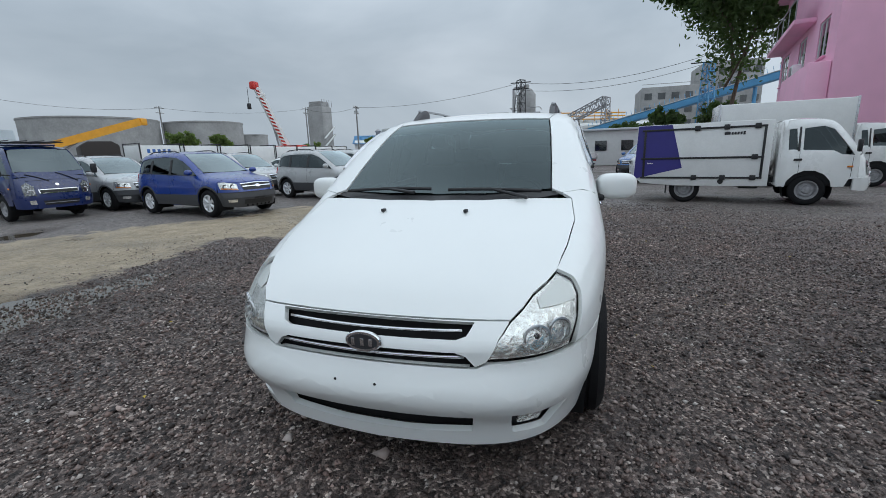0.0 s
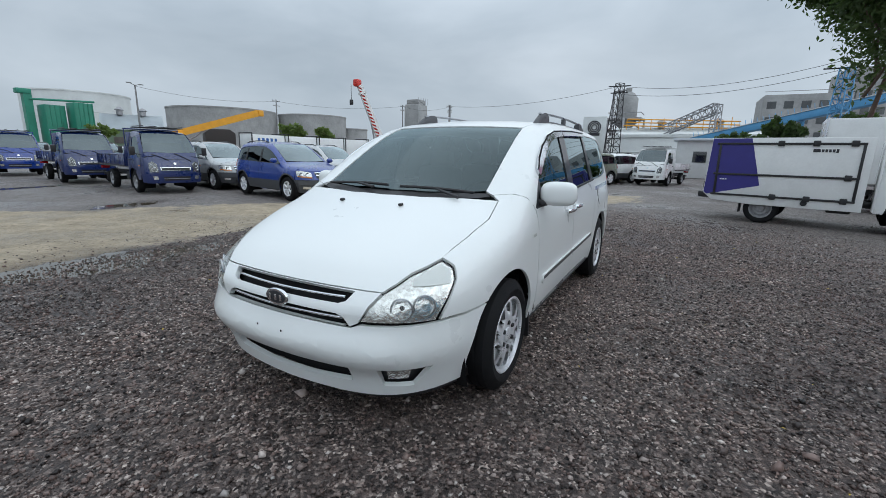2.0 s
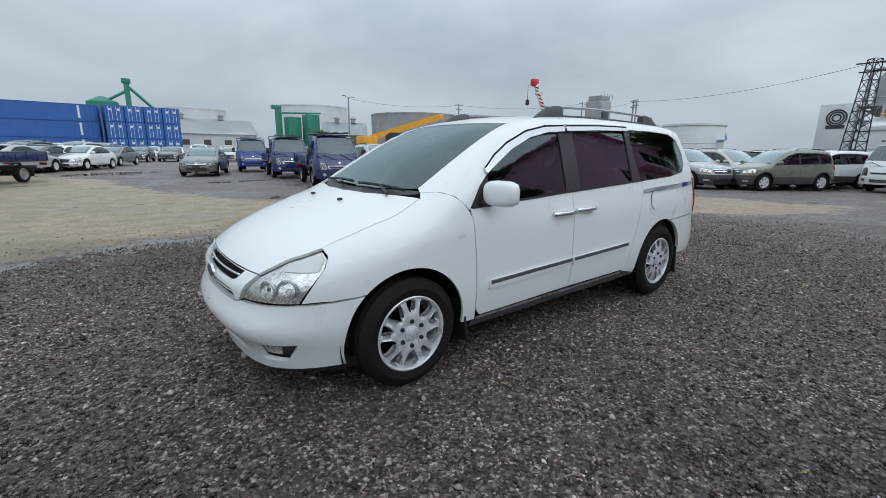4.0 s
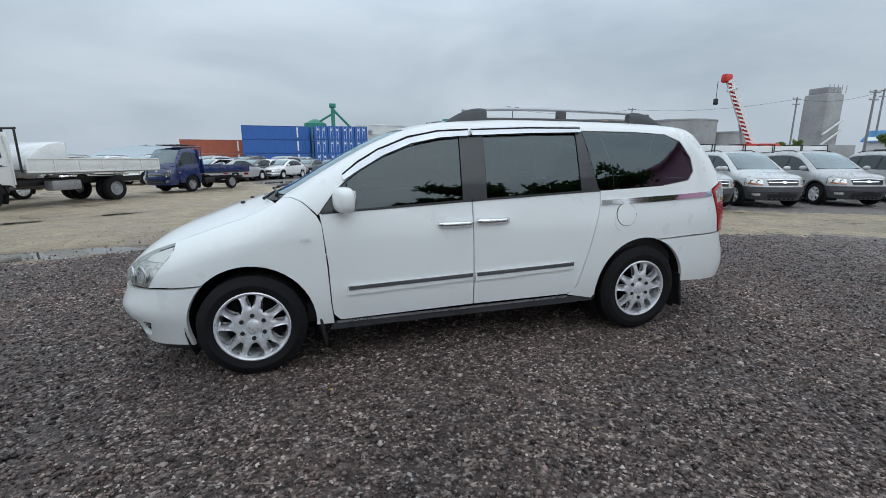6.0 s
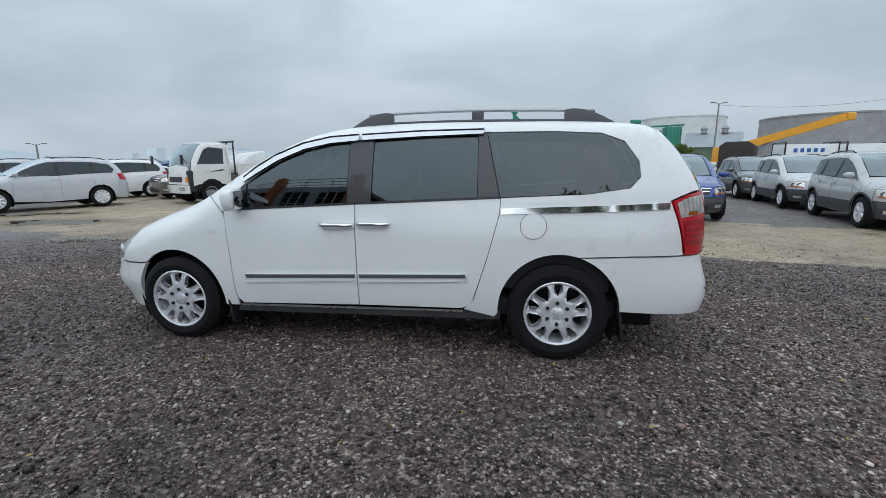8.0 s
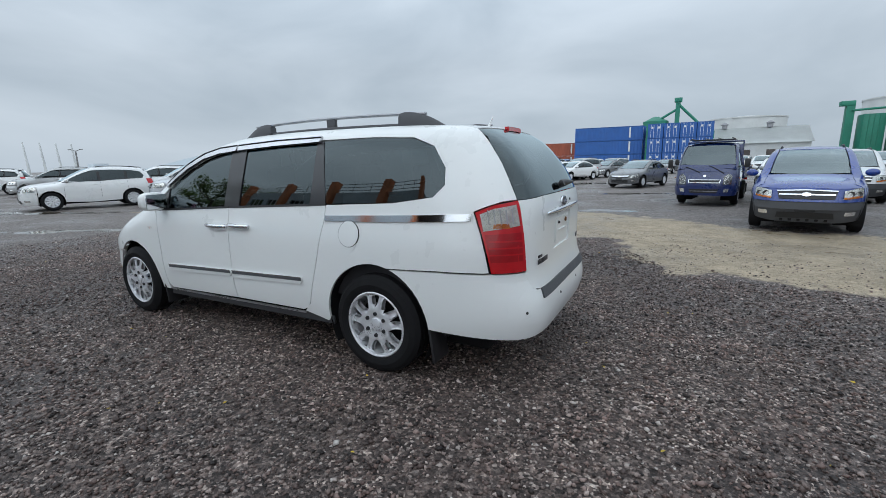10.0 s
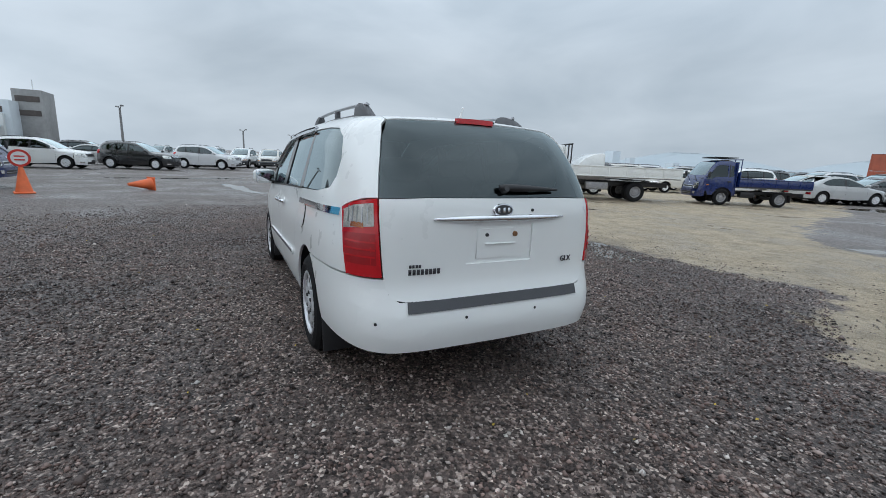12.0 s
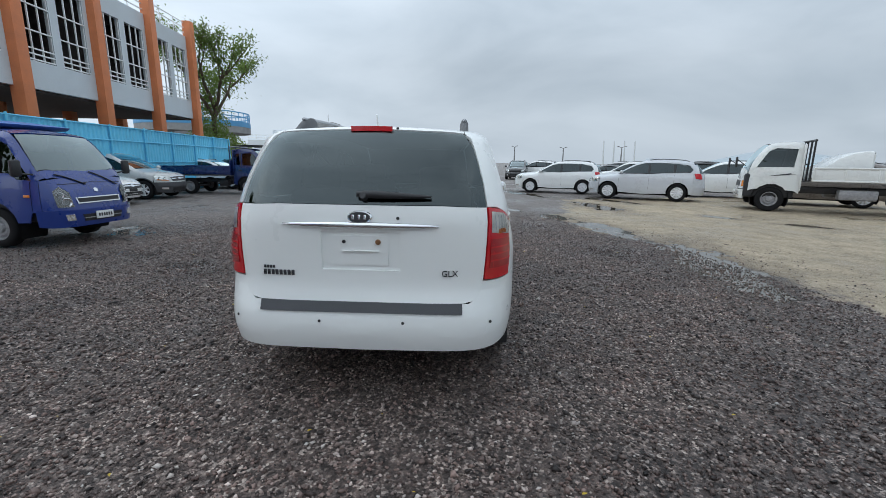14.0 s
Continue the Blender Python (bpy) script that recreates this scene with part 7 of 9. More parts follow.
    part("cab_floor", box((-1.7, 0, 0.85), (1.4, 1.8, 0.8), 0.08), M_DARK, t)
    arch_liner(t, fx, 0.42, 0.52, 0.97, 0.5)
    L0, L1, zf, half, sh_h = -0.62, 4.15, 1.03, 1.05, 0.42
    part("bed_floor", box(((L0 + L1) / 2, 0, zf), (L1 - L0, 2.1, 0.09), 0.01), M_STEELRIM, t)
    for s in (-1, 1):
        gate = part("bed_side", box(((L0 + L1) / 2, s * (half + 0.02), zf + sh_h / 2), (L1 - L0, 0.035, sh_h), 0.008), M_PAINT, t)
        for k in range(7):
            part("side_rib", box((L0 + (L1 - L0) * k / 6, s * (half + 0.045), zf + sh_h / 2), (0.06, 0.03, sh_h), 0.008), M_PAINT, gate)
        for z in (0.02, sh_h):
            part("side_lip", box(((L0 + L1) / 2, s * (half + 0.04), zf + z), (L1 - L0, 0.06, 0.05), 0.01), M_PAINT, gate)
    part("tail_gate", box((L1, 0, zf + sh_h / 2), (0.035, 2.1, sh_h), 0.008), M_PAINT, t)
    for y in (-0.95, -0.5, 0, 0.5, 0.95):
        part("rack_post", rod((L0 - 0.05, y, zf), (L0 - 0.05, y, 2.32), 0.03), M_BLACK, t)
    part("rack_bar", rod((L0 - 0.05, -1.0, 2.32), (L0 - 0.05, 1.0, 2.32), 0.035), M_BLACK, t)
    # profile of the moulded fairing behind the cab
    tank = prism([(-0.50, 1.10), (-0.42, 1.30), (-0.24, 1.55), (0.02, 1.78), (0.34, 1.93), (0.66, 1.99), (0.82, 1.99), (0.88, 1.93), (0.88, 1.10)], -0.82, 0.82, 0.07)
    part("wind_deflector", tank, M_PAINT, t, "white moulded fairing")
    recolour(t, (0.72, 0.73, 0.71))
    a = radians(64.5)
    t.matrix_basis = pose(-9.9 + 1.65 * math.cos(a) + 1.0 * math.sin(a) * -1, 10.86 + 1.65 * math.sin(a) + 1.0 * math.cos(a), 0, 0, 0, 64.5)
    return t


long_truck = build_long_truck()

# the blue truck with a canvas top
canvas_truck = copy_thing(pickup, pose(-2.42, -8.2, 0, 0, 0, -93))
for o in [c for c in canvas_truck.children if c.name.split(".")[0] == "roof_rack"]:
    for k in list(o.children):
        bpy.data.objects.remove(k)
    bpy.data.objects.remove(o)
recolour(canvas_truck, (0.006, 0.034, 0.22))
tagged(canvas_truck, "bright blue small truck with a blue covered bed", "truck", GROUP)
M_TARP = surf("blue_tarpaulin", (0.05, 0.14, 0.40), 0.6, vary=0.15, scale=5, fine=40, bump=0.15)
part("bed_cover", prism([(-0.55, 1.15), (2.4, 1.15), (2.4, 2.0), (1.9, 2.12), (-0.3, 2.12), (-1.2, 2.02), (-1.1, 1.96), (-0.55, 1.94)], -0.82, 0.82, 0.03), M_TARP, canvas_truck, "blue sheet bed cover")
pl = part("front_plate", box((-2.43, 0, 0.50), (0.02, 0.34, 0.13), 0.004), M_PLATE, canvas_truck, "white number plate")
for k in range(6):
    part("plate_bar", box((-2.443, -0.12 + k * 0.048, 0.50), (0.004, 0.03, 0.055), 0.001), M_INK, pl)

# ---- buildings ----
M_PINK = surf("pink_painted_render", (0.84, 0.45, 0.61), 0.7, vary=0.07, scale=1.2, fine=40, bump=0.08)
M_GREYWALL = surf("grey_metal_cladding", (0.60, 0.65, 0.68), 0.5, vary=0.08, scale=1.0, fine=20, bump=0.03)
M_TERRA = surf("orange_painted_steel", (0.66, 0.21, 0.08), 0.55, vary=0.15, scale=2, fine=30, bump=0.05)
# the shade inside rooms is put into this dark base colour
M_ROOMSHADE = surf("dark_interior_wall", (0.10, 0.085, 0.078), 0.9, vary=0.4, scale=0.8, fine=6, bump=0.1)
M_FENCE = surf("blue_corrugated_sheet", (0.15, 0.58, 0.82), 0.5, vary=0.1, scale=1.5, fine=30, bump=0.05)
M_FRAME = surf("white_painted_steel", (0.80, 0.82, 0.82), 0.5, vary=0.12, scale=6, bump=0.05)
M_CONC = surf("weathered_concrete", (0.30, 0.30, 0.295), 0.85, vary=0.28, scale=0.35, fine=2.5, bump=0.1)
M_PALE = surf("pale_painted_metal", (0.60, 0.62, 0.61), 0.6, vary=0.12, scale=0.4, fine=5, bump=0.03)
M_ROOFRED = surf("dark_red_roof_sheet", (0.16, 0.045, 0.05), 0.6, vary=0.15, scale=1, fine=20, bump=0.05)
M_CONT = surf("blue_container_steel", (0.025, 0.11, 0.36), 0.55, vary=0.15, scale=0.8, fine=10, bump=0.05)
M_CONTO = surf("rust_red_container_steel", (0.34, 0.085, 0.045), 0.6, vary=0.2, scale=0.8, fine=10, bump=0.05)
M_GREEN = surf("green_painted_steel", (0.02, 0.20, 0.13), 0.5, vary=0.2, scale=0.7, fine=8, bump=0.05)
M_GREENROOF = surf("dull_green_sheet", (0.12, 0.17, 0.11), 0.7, vary=0.2, scale=0.5, fine=8, bump=0.05)
M_YELLOW = surf("yellow_crane_paint", (0.72, 0.33, 0.02), 0.45, vary=0.12, scale=2, fine=20, bump=0.03)
M_CRANERED = surf("red_crane_paint", (0.55, 0.03, 0.02), 0.45, vary=0.12, scale=2, fine=20, bump=0.03)
M_CRANEWHITE = surf("white_crane_paint", (0.72, 0.72, 0.70), 0.45, vary=0.1, scale=2, fine=20, bump=0.03)
M_BLUESTEEL = surf("blue_painted_steel", (0.10, 0.33, 0.58), 0.5, vary=0.15, scale=1, fine=15, bump=0.03)
M_WINDOW = glass("window_glass", (0.35, 0.38, 0.40), mirror=1.6)
M_POLE = surf("grey_concrete_pole", (0.22, 0.22, 0.22), 0.8, vary=0.2, scale=2, bump=0.05)


def frame_xy(x, y, az):
    """A place whose x runs along az and whose y looks to its left."""
    return pose(x, y, 0, 0, 0, az)


# the parking building with orange columns: front along its own x, looking to +y
deck = thing("parking_building", "grey two-storey parking building with orange columns", "building", kind="structure")
deck.matrix_basis = frame_xy(-19.35, -14.55, 6)
BAY, N_BAY, Z1, Z2 = 3.62, 4, 3.65, 7.55
LEN = BAY * N_BAY
def holes_wall(length, z0, z1, openings, y0, y1):
    """A wall along x with rectangular openings cut through."""
    bm = bmesh.new()
    xs = sorted({0.0, length, *[v for o in openings for v in o[:2]]})
    zs = sorted({z0, z1, *[v for o in openings for v in o[2:]]})
    for i in range(len(xs) - 1):
        for j in range(len(zs) - 1):
            cx, cz = (xs[i] + xs[i + 1]) / 2, (zs[j] + zs[j + 1]) / 2
            if any(a < cx < b and c < cz < d for a, b, c, d in openings):
                continue
            add_box(bm, (cx, (y0 + y1) / 2, cz), (xs[i + 1] - xs[i], y1 - y0, zs[j + 1] - zs[j]))
    bmesh.ops.remove_doubles(bm, verts=bm.verts[:], dist=1e-4)
    seen, dead = {}, []
    for f in bm.faces:
        k = tuple(sorted(v.index for v in f.verts))
        (dead.append(f), dead.append(seen[k])) if k in seen else seen.setdefault(k, f)
    bmesh.ops.delete(bm, geom=list(set(dead)), context="FACES_ONLY")
    return sharpen(bm)
opens = []
for k in range(N_BAY):
    opens += [(k * BAY + 0.42, k * BAY + 1.66, 4.55, 7.15), (k * BAY + 2.02, k * BAY + 3.24, 4.55, 7.15)]
part("upper_wall", holes_wall(LEN, Z1, Z2 + 0.35, opens, -0.16, 0.0), M_GREYWALL, deck, "grey metal-clad wall", False)
part("floor_slab", box((LEN / 2, -6, Z1 + 0.1), (LEN, 11.6, 0.35)), M_ROOMSHADE, deck)
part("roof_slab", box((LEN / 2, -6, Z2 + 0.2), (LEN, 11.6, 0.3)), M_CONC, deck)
part("back_wall", box((LEN / 2, -9.5, 5.5), (LEN, 0.2, 4.0)), M_ROOMSHADE, deck)
# dark sheet added under the roof so the rooms look unlit
part("room_ceiling", box((LEN / 2, -6, Z2 - 0.02), (LEN, 11.5, 0.12)), M_ROOMSHADE, deck)
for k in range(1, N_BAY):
    part("room_partition", box((k * BAY, -3.2, 5.6), (0.14, 5.6, 3.6)), M_ROOMSHADE, deck)
    part("ceiling_duct", rod((k * BAY - 3.0, -2.2, Z2 - 0.5), (k * BAY - 0.4, -2.2, Z2 - 0.5), 0.16), M_STEELRIM, deck)
for k in range(N_BAY + 1):
    part("column", box((k * BAY, 0.08, 4.35), (0.42, 0.42, 8.7), 0.02), M_TERRA, deck, "orange painted column")
    for y in (-4, -8):
        part("inner_column", box((k * BAY, y, 1.8), (0.4, 0.4, 3.6), 0.02), M_TERRA, deck)
for a, b, c, d in opens:
    for x in np.linspace(a, b, 4):
        part("window_bar", box((x, -0.06, (c + d) / 2), (0.045, 0.05, d - c), 0.006), M_FRAME, deck)
    for z in (c + 0.05, c + 0.22, c + 0.39, c + 0.95, c + 1.75):
        part("window_bar", box(((a + b) / 2, -0.03, z), (b - a, 0.05, 0.045), 0.006), M_FRAME, deck)
for z in (8.1, 8.35, 8.6):
    part("roof_railing", rod((0, -0.05, z), (LEN, -0.05, z), 0.025), M_FRAME, deck)
for k in range(N_BAY * 3 + 1):
    part("railing_post", rod((k * BAY / 3, -0.05, 7.9), (k * BAY / 3, -0.05, 8.6), 0.022), M_FRAME, deck)

fence = thing("sheet_fence", "bright blue corrugated sheet fence", "fence", kind="structure")
fence.matrix_basis = frame_xy(-20.4, -13.35, 6)
bm = bmesh.new()
FL = 16.0
rows = [[], []]
n = 320
for k in range(n + 1):
    x = FL * k / n
    y = 0.018 * (1 if (k // 2) % 2 else -1)
    rows[0].append(bm.verts.new((x, y, 0.0)))
    rows[1].append(bm.verts.new((x, y, 2.62)))
for k in range(n):
    bm.faces.new((rows[0][k], rows[0][k + 1], rows[1][k + 1], rows[1][k]))
part("fence_sheet", bm, M_FENCE, fence, smooth=False)
for k in range(9):
    part("fence_post", rod((k * 2.0, 0.06, 0), (k * 2.0, 0.06, 2.66), 0.035), M_FENCE, fence)
for z in (0.5, 1.3, 2.1, 2.6):
    part("fence_rail", rod((0, 0.05, z), (FL, 0.05, z), 0.025), M_FENCE, fence)

# the pink house: a wall along x looking to +y, windows, eaves
pink = thing("pink_building", "pink rendered two-storey building with grey windows", "building", kind="structure")
pink.matrix_basis = frame_xy(19.1, -10.8, -12.9)
PL, PH, PD = 14.8, 10.6, 9.0
pink_open = [(1.63, 3.70, 5.15, 6.85), (6.42, 8.49, 4.95, 6.9), (11.72, 14.20, 5.1, 6.9)]
part("front_wall", holes_wall(PL, 0, PH, pink_open, -0.25, 0.0), M_PINK, pink, "", False)
for x in (0.121, PL - 0.121):
    part("end_wall", box((x, -PD / 2 - 0.127, PH / 2), (0.24, PD - 0.25, PH)), M_PINK, pink)
part("back_wall", box((PL / 2, -PD, PH / 2), (PL, 0.24, PH)), M_PINK, pink)
part("upper_floor", box((PL / 2, -PD / 2, 4.3), (PL - 0.5, PD - 0.6, 0.3)), M_ROOMSHADE, pink)
part("eaves", box((PL / 2, -PD / 2, PH + 0.13), (PL + 1.2, PD + 1.2, 0.26), 0.04), M_PINK, pink, "pink overhanging eaves")
part("porch", box((3.6, 0.40, 2.35), (6.9, 0.78, 4.7), 0.05), M_PINK, pink, "pink lower storey jutting out")
balcony = part("balcony", box((PL - 5.2, 0.45, 7.28), (10.0, 0.88, 0.22), 0.02), M_PINK, pink, "pink balcony with a grey glass rail")
part("balcony_rail", rod((PL - 10.2, 0.86, 8.42), (PL - 0.2, 0.86, 8.42), 0.035), M_STEELRIM, balcony)
for k in range(6):
    part("rail_post", rod((PL - 10.15 + 1.98 * k, 0.86, 7.39), (PL - 10.15 + 1.98 * k, 0.86, 8.42), 0.03), M_STEELRIM, balcony)
    if k < 5:
        part("glass_pane", box((PL - 9.16 + 1.98 * k, 0.86, 7.9), (1.86, 0.012, 0.88)), M_WINDOW, balcony)
for a, b, c, d in pink_open:
    win = part("window_frame", holes_wall(b - a, c, d, [(0.06, (b - a) / 2 - 0.03, c + 0.06, d - 0.06), ((b - a) / 2 + 0.03, b - a - 0.06, c + 0.06, d - 0.06)], -0.12, -0.05), M_FRAME, pink)
    win.location = (a, 0, 0)
    part("pane", box(((b - a) / 2, -0.085, (c + d) / 2), (b - a - 0.1, 0.01, d - c - 0.1)), M_WINDOW, win)
    part("window_sill", box(((b - a) / 2, 0.05, c - 0.04), (b - a + 0.16, 0.16, 0.06), 0.01), M_PINK, win)
    part("blind", box(((b - a) / 2, -0.24, (c + d) / 2), (b - a, 0.02, d - c)), M_CONC, win)
ac = thing("air_conditioner", "white outdoor air conditioner on a wall bracket", "air conditioner")
ac.matrix_basis = frame_xy(19.1, -10.8, -12.9)
part("casing", box((6.7, 0.30, 5.1), (0.95, 0.40, 0.75), 0.03), M_FRAME, ac)
part("fan_guard", lathe([(0.28, 0.0), (0.26, 0.02), (0.001, 0.03)], 24, (6.6, 0.53, 5.1)), M_STEELRIM, ac)
for x in (6.35, 7.05):
    part("bracket", box((x, 0.25, 4.71), (0.04, 0.5, 0.04)), M_STEELRIM, ac)


def drum(name, label, x, y, r, h, material, ribs=0, dome=0.0, cat="tank"):
    t = thing(name, label, cat, kind="structure")
    part("drum", lathe([(r, 0), (r, h), (r * 0.985, h + 0.15), (r * 0.97, h + 0.15), (0.01, h + 0.15 + dome)], 64, (x, y, 0), "z"), material, t)
    for k in range(ribs):
        part("band", lathe([(r + 0.02, h * (k + 1) / (ribs + 1) - 0.12), (r + 0.08, h * (k + 1) / (ribs + 1)), (r + 0.02, h * (k + 1) / (ribs + 1) + 0.12)], 64, (x, y, 0), "z"), material, t)
    part("rim", lathe([(r + 0.15, h - 0.25), (r + 0.15, h + 0.1), (r - 0.1, h + 0.1)], 64, (x, y, 0), "z"), material, t)
    return t


def polar(az, d, t=(-3.87, -0.81)):
    return t[0] + d * math.cos(radians(az)), t[1] + d * math.sin(radians(az))


drum("storage_tank", "large round weathered concrete storage tank", *polar(55.1, 143), 14.2, 12.0, M_CONC)
drum("storage_tank", "round weathered concrete storage tank", *polar(45.2, 146), 10.2, 11.8, M_CONC)
drum("storage_tank", "low round concrete basin", *polar(40.3, 150), 4.5, 8.6, M_CONC)
drum("storage_tank", "very large pale round storage tank", 53.5, 142, 11.5, 14.6, M_PALE, 2, 1.0)
drum("storage_tank", "large pale round storage tank", 19.5, 152, 9.5, 12.4, M_PALE, 2, 0.8)
drum("storage_tank", "white round storage tank beside a factory", *polar(23.6, 95, (-2.0, -3.6)), 5.2, 6.6, M_PALE, 1)
drum("storage_tank", "white round storage tank beside pipework", 72, 3.0, 6.5, 4.6, M_PALE, 1)
silo = thing("concrete_silo", "weathered grey concrete silo with a roof platform", "silo", kind="structure")
sx, sy = 97.5, 63.3
part("shaft", box((sx, sy, 7.0), (4.6, 4.6, 14.0), 0.4), M_CONC, silo)
part("top_house", box((sx, sy, 14.6), (3.6, 3.6, 1.2), 0.1), M_CONC, silo)
part("base_hall", box((sx - 1, sy - 1, 2.0), (9, 8, 4.0), 0.1), M_CONC, silo)
for k in range(5):
    part("platform_rail", rod((sx - 2.3 + k * 1.15, sy - 2.3, 14.0), (sx - 2.3 + k * 1.15, sy - 2.3, 15.6), 0.06), M_STEELRIM, silo)
for s in (-1, 1):
    part("inclined_pipe", rod((sx - 2.6, sy - 2.6, 5.0 + s), (sx + 2.4, sy - 2.6, 8.0 + s), 0.22), M_PALE, silo)
part("ladder_tower", box((sx + 2.9, sy - 1, 6.5), (0.5, 0.8, 13)), M_STEELRIM, silo)


def gable_hall(name, label, x, y, az, L, W, h, hr, wall, roof, doors=0):
    t = thing(name, label, "building", kind="structure")
    t.matrix_basis = frame_xy(x, y, az)
    part("hall_wall", prism([(-W / 2, 0), (W / 2, 0), (W / 2, h), (0, hr), (-W / 2, h)], 0, L, axis="x"), wall, t)
    for s in (-1, 1):
        bm = bmesh.new()
        v = [bm.verts.new(p) for p in ((-0.4, s * (W / 2 + 0.5), h - 0.2), (L + 0.4, s * (W / 2 + 0.5), h - 0.2), (L + 0.4, 0, hr + 0.12), (-0.4, 0, hr + 0.12))]
        bm.faces.new(v)
        bmesh.ops.solidify(bm, geom=bm.faces[:], thickness=0.15)
        part("roof_slope", bm, roof, t, smooth=False)
        for k in range(doors):
            # flat box in the room-shade colour stands in for a shaded opening
            part("hall_window", box((L * (k + 0.5) / doors, s * (W / 2 + 0.03), h * 0.55), (L / doors * 0.35, 0.06, h * 0.25)), M_ROOMSHADE, t)
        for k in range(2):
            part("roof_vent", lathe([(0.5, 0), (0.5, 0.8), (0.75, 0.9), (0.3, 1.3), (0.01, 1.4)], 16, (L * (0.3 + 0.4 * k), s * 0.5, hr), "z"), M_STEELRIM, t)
    # doorways are slabs whose dark colour carries the shade within
    part("end_door", box((-0.02, W * 0.15, 1.6), (0.1, 3.5, 3.2)), M_ROOMSHADE, t)
    part("end_door", box((L + 0.02, W * 0.15, 1.6), (0.1, 3.5, 3.2)), M_ROOMSHADE, t)
    return t


gable_hall("warehouse", "pale grey gabled warehouse", 5.5, 112, -4, 20.0, 17.0, 4.4, 7.6, M_PALE, M_PALE, 5)
gable_hall("shed", "low shed with a dull green gable", 37.5, 93.5, -26, 9.0, 8.0, 4.6, 7.2, M_GREENROOF, M_GREYWALL, 2)
gable_hall("factory_hall", "white factory hall with a light blue roof", 84, 46, -66, 16, 14, 4.0, 5.6, M_PALE, M_BLUESTEEL, 4)
gable_hall("factory_hall", "long white factory hall", 76, 8.5, -88, 20, 12, 5.0, 6.2, M_PALE, M_PALE, 6)
sign = thing("sign_building", "tall white industrial building with a round sign", "building", kind="structure")
part("tower_wall", box((114, 19.2, 5.6), (7, 5.6, 11.2), 0.1), M_PALE, sign)
for r in (1.35, 0.95, 0.5):
    part("sign_arc", lathe([(r, -0.04), (r + 0.25, -0.04), (r + 0.25, 0.04), (r, 0.04)], 32, (110.4, 19.2, 8.6), "x"), M_INK, sign)
part("sign_bar", box((110.4, 19.2, 6.9), (0.1, 2.8, 0.6)), M_INK, sign)
low = thing("site_office", "long low white site office with small windows", "building", kind="structure")
part("office_wall", box((36, -5.5, 1.4), (3, 9, 2.8), 0.05), M_PALE, low)
part("office_roof", box((36, -5.5, 2.88), (3.6, 9.6, 0.16), 0.04), M_GREYWALL, low)
for k in range(4):
    part("office_window", box((34.47, -8.6 + 2.0 * k, 1.6), (0.06, 0.9, 0.8)), M_WINDOW, low)

grey_block = thing("grey_building", "distant grey multi-storey industrial building", "building", kind="structure")
for cx, cy, w, h in ((90, -17.0, 11, 11.8), (91, -26, 9, 15.5)):
    wall = part("block_wall", box((cx, cy, h / 2), (10, w, h), 0.1), M_CONC, grey_block)
    for i in range(5):
        for j in range(4):
            part("window", box((cx - 5.02, cy - w / 2 + w * (i + 0.5) / 5, h - 1.6 - j * 2.4), (0.06, w / 5 * 0.55, 1.1)), M_WINDOW, wall)
    part("roof_rail", box((cx - 4.9, cy, h + 0.5), (0.08, w, 0.08)), M_STEELRIM, wall)


def lattice(t, p0, p1, w0, w1, n, r, material):
    """A four-legged lattice mast or truss from p0 to p1."""
    p0, p1 = Vector(p0), Vector(p1)
    d = (p1 - p0).normalized()
    a = d.orthogonal().normalized()
    if abs(d.z) < 0.9:
        a = d.cross(Vector((0, 0, 1))).normalized()
    b = d.cross(a)
    def corner(k, t_):
        w = (w0 + (w1 - w0) * t_) / 2
        sa, sb = ((-1, -1), (1, -1), (1, 1), (-1, 1))[k % 4]
        return p0 + (p1 - p0) * t_ + a * sa * w + b * sb * w
    bm = bmesh.new()
    for k in range(4):
        add_rod(bm, corner(k, 0), corner(k, 1), r * 1.5, n=5)
    part("mast_leg", bm, material, t)
    bm = bmesh.new()
    for i in range(n):
        for k in range(4):
            add_rod(bm, corner(k, i / n), corner(k + 1, (i + 1) / n), r, n=4)
            add_rod(bm, corner(k, (i + 1) / n), corner(k + 1, (i + 1) / n), r, n=4)
    part("bracing", bm, material, t)


mast = thing("lattice_mast", "dark steel lattice power mast with cross-arms", "mast", kind="structure")
lattice(mast, (55.6, 6.8, 0), (56.0, 6.6, 10.4), 1.5, 0.75, 11, 0.035, M_BLACK)
part("cross_arm", box((56, 6.6, 10.1), (0.12, 2.6, 0.12)), M_BLACK, mast)
part("cross_arm", box((56, 6.6, 9.3), (0.12, 2.0, 0.12)), M_BLACK, mast)
blue_mast = thing("lattice_mast", "light blue steel lattice mast", "mast", kind="structure")
lattice(blue_mast, (44.8, -12.4, 0), (44.8, -12.35, 9.0), 1.3, 0.7, 11, 0.04, M_BLUESTEEL)
part("cross_arm", box((44.8, -11.9, 9.0), (0.1, 2.2, 0.1)), M_BLACK, blue_mast)
conv = thing("conveyor_bridge", "long light blue inclined conveyor bridge", "conveyor", kind="structure")
p0, p1 = Vector((60, -2.0, 3.6)), Vector((52, -22, 8.6))
dv = (p1 - p0)
m_conv = Matrix.Translation((p0 + p1) / 2) @ dv.to_track_quat("X", "Z").to_matrix().to_4x4()
part("gallery", box((0, 0, 0), (dv.length, 1.6, 0.75), 0.05), M_BLUESTEEL, conv).matrix_world = m_conv
part("gallery_roof", box((0, 0, 0.42), (dv.length, 1.8, 0.08), 0.02), M_PALE, conv).matrix_world = m_conv
bm = bmesh.new()
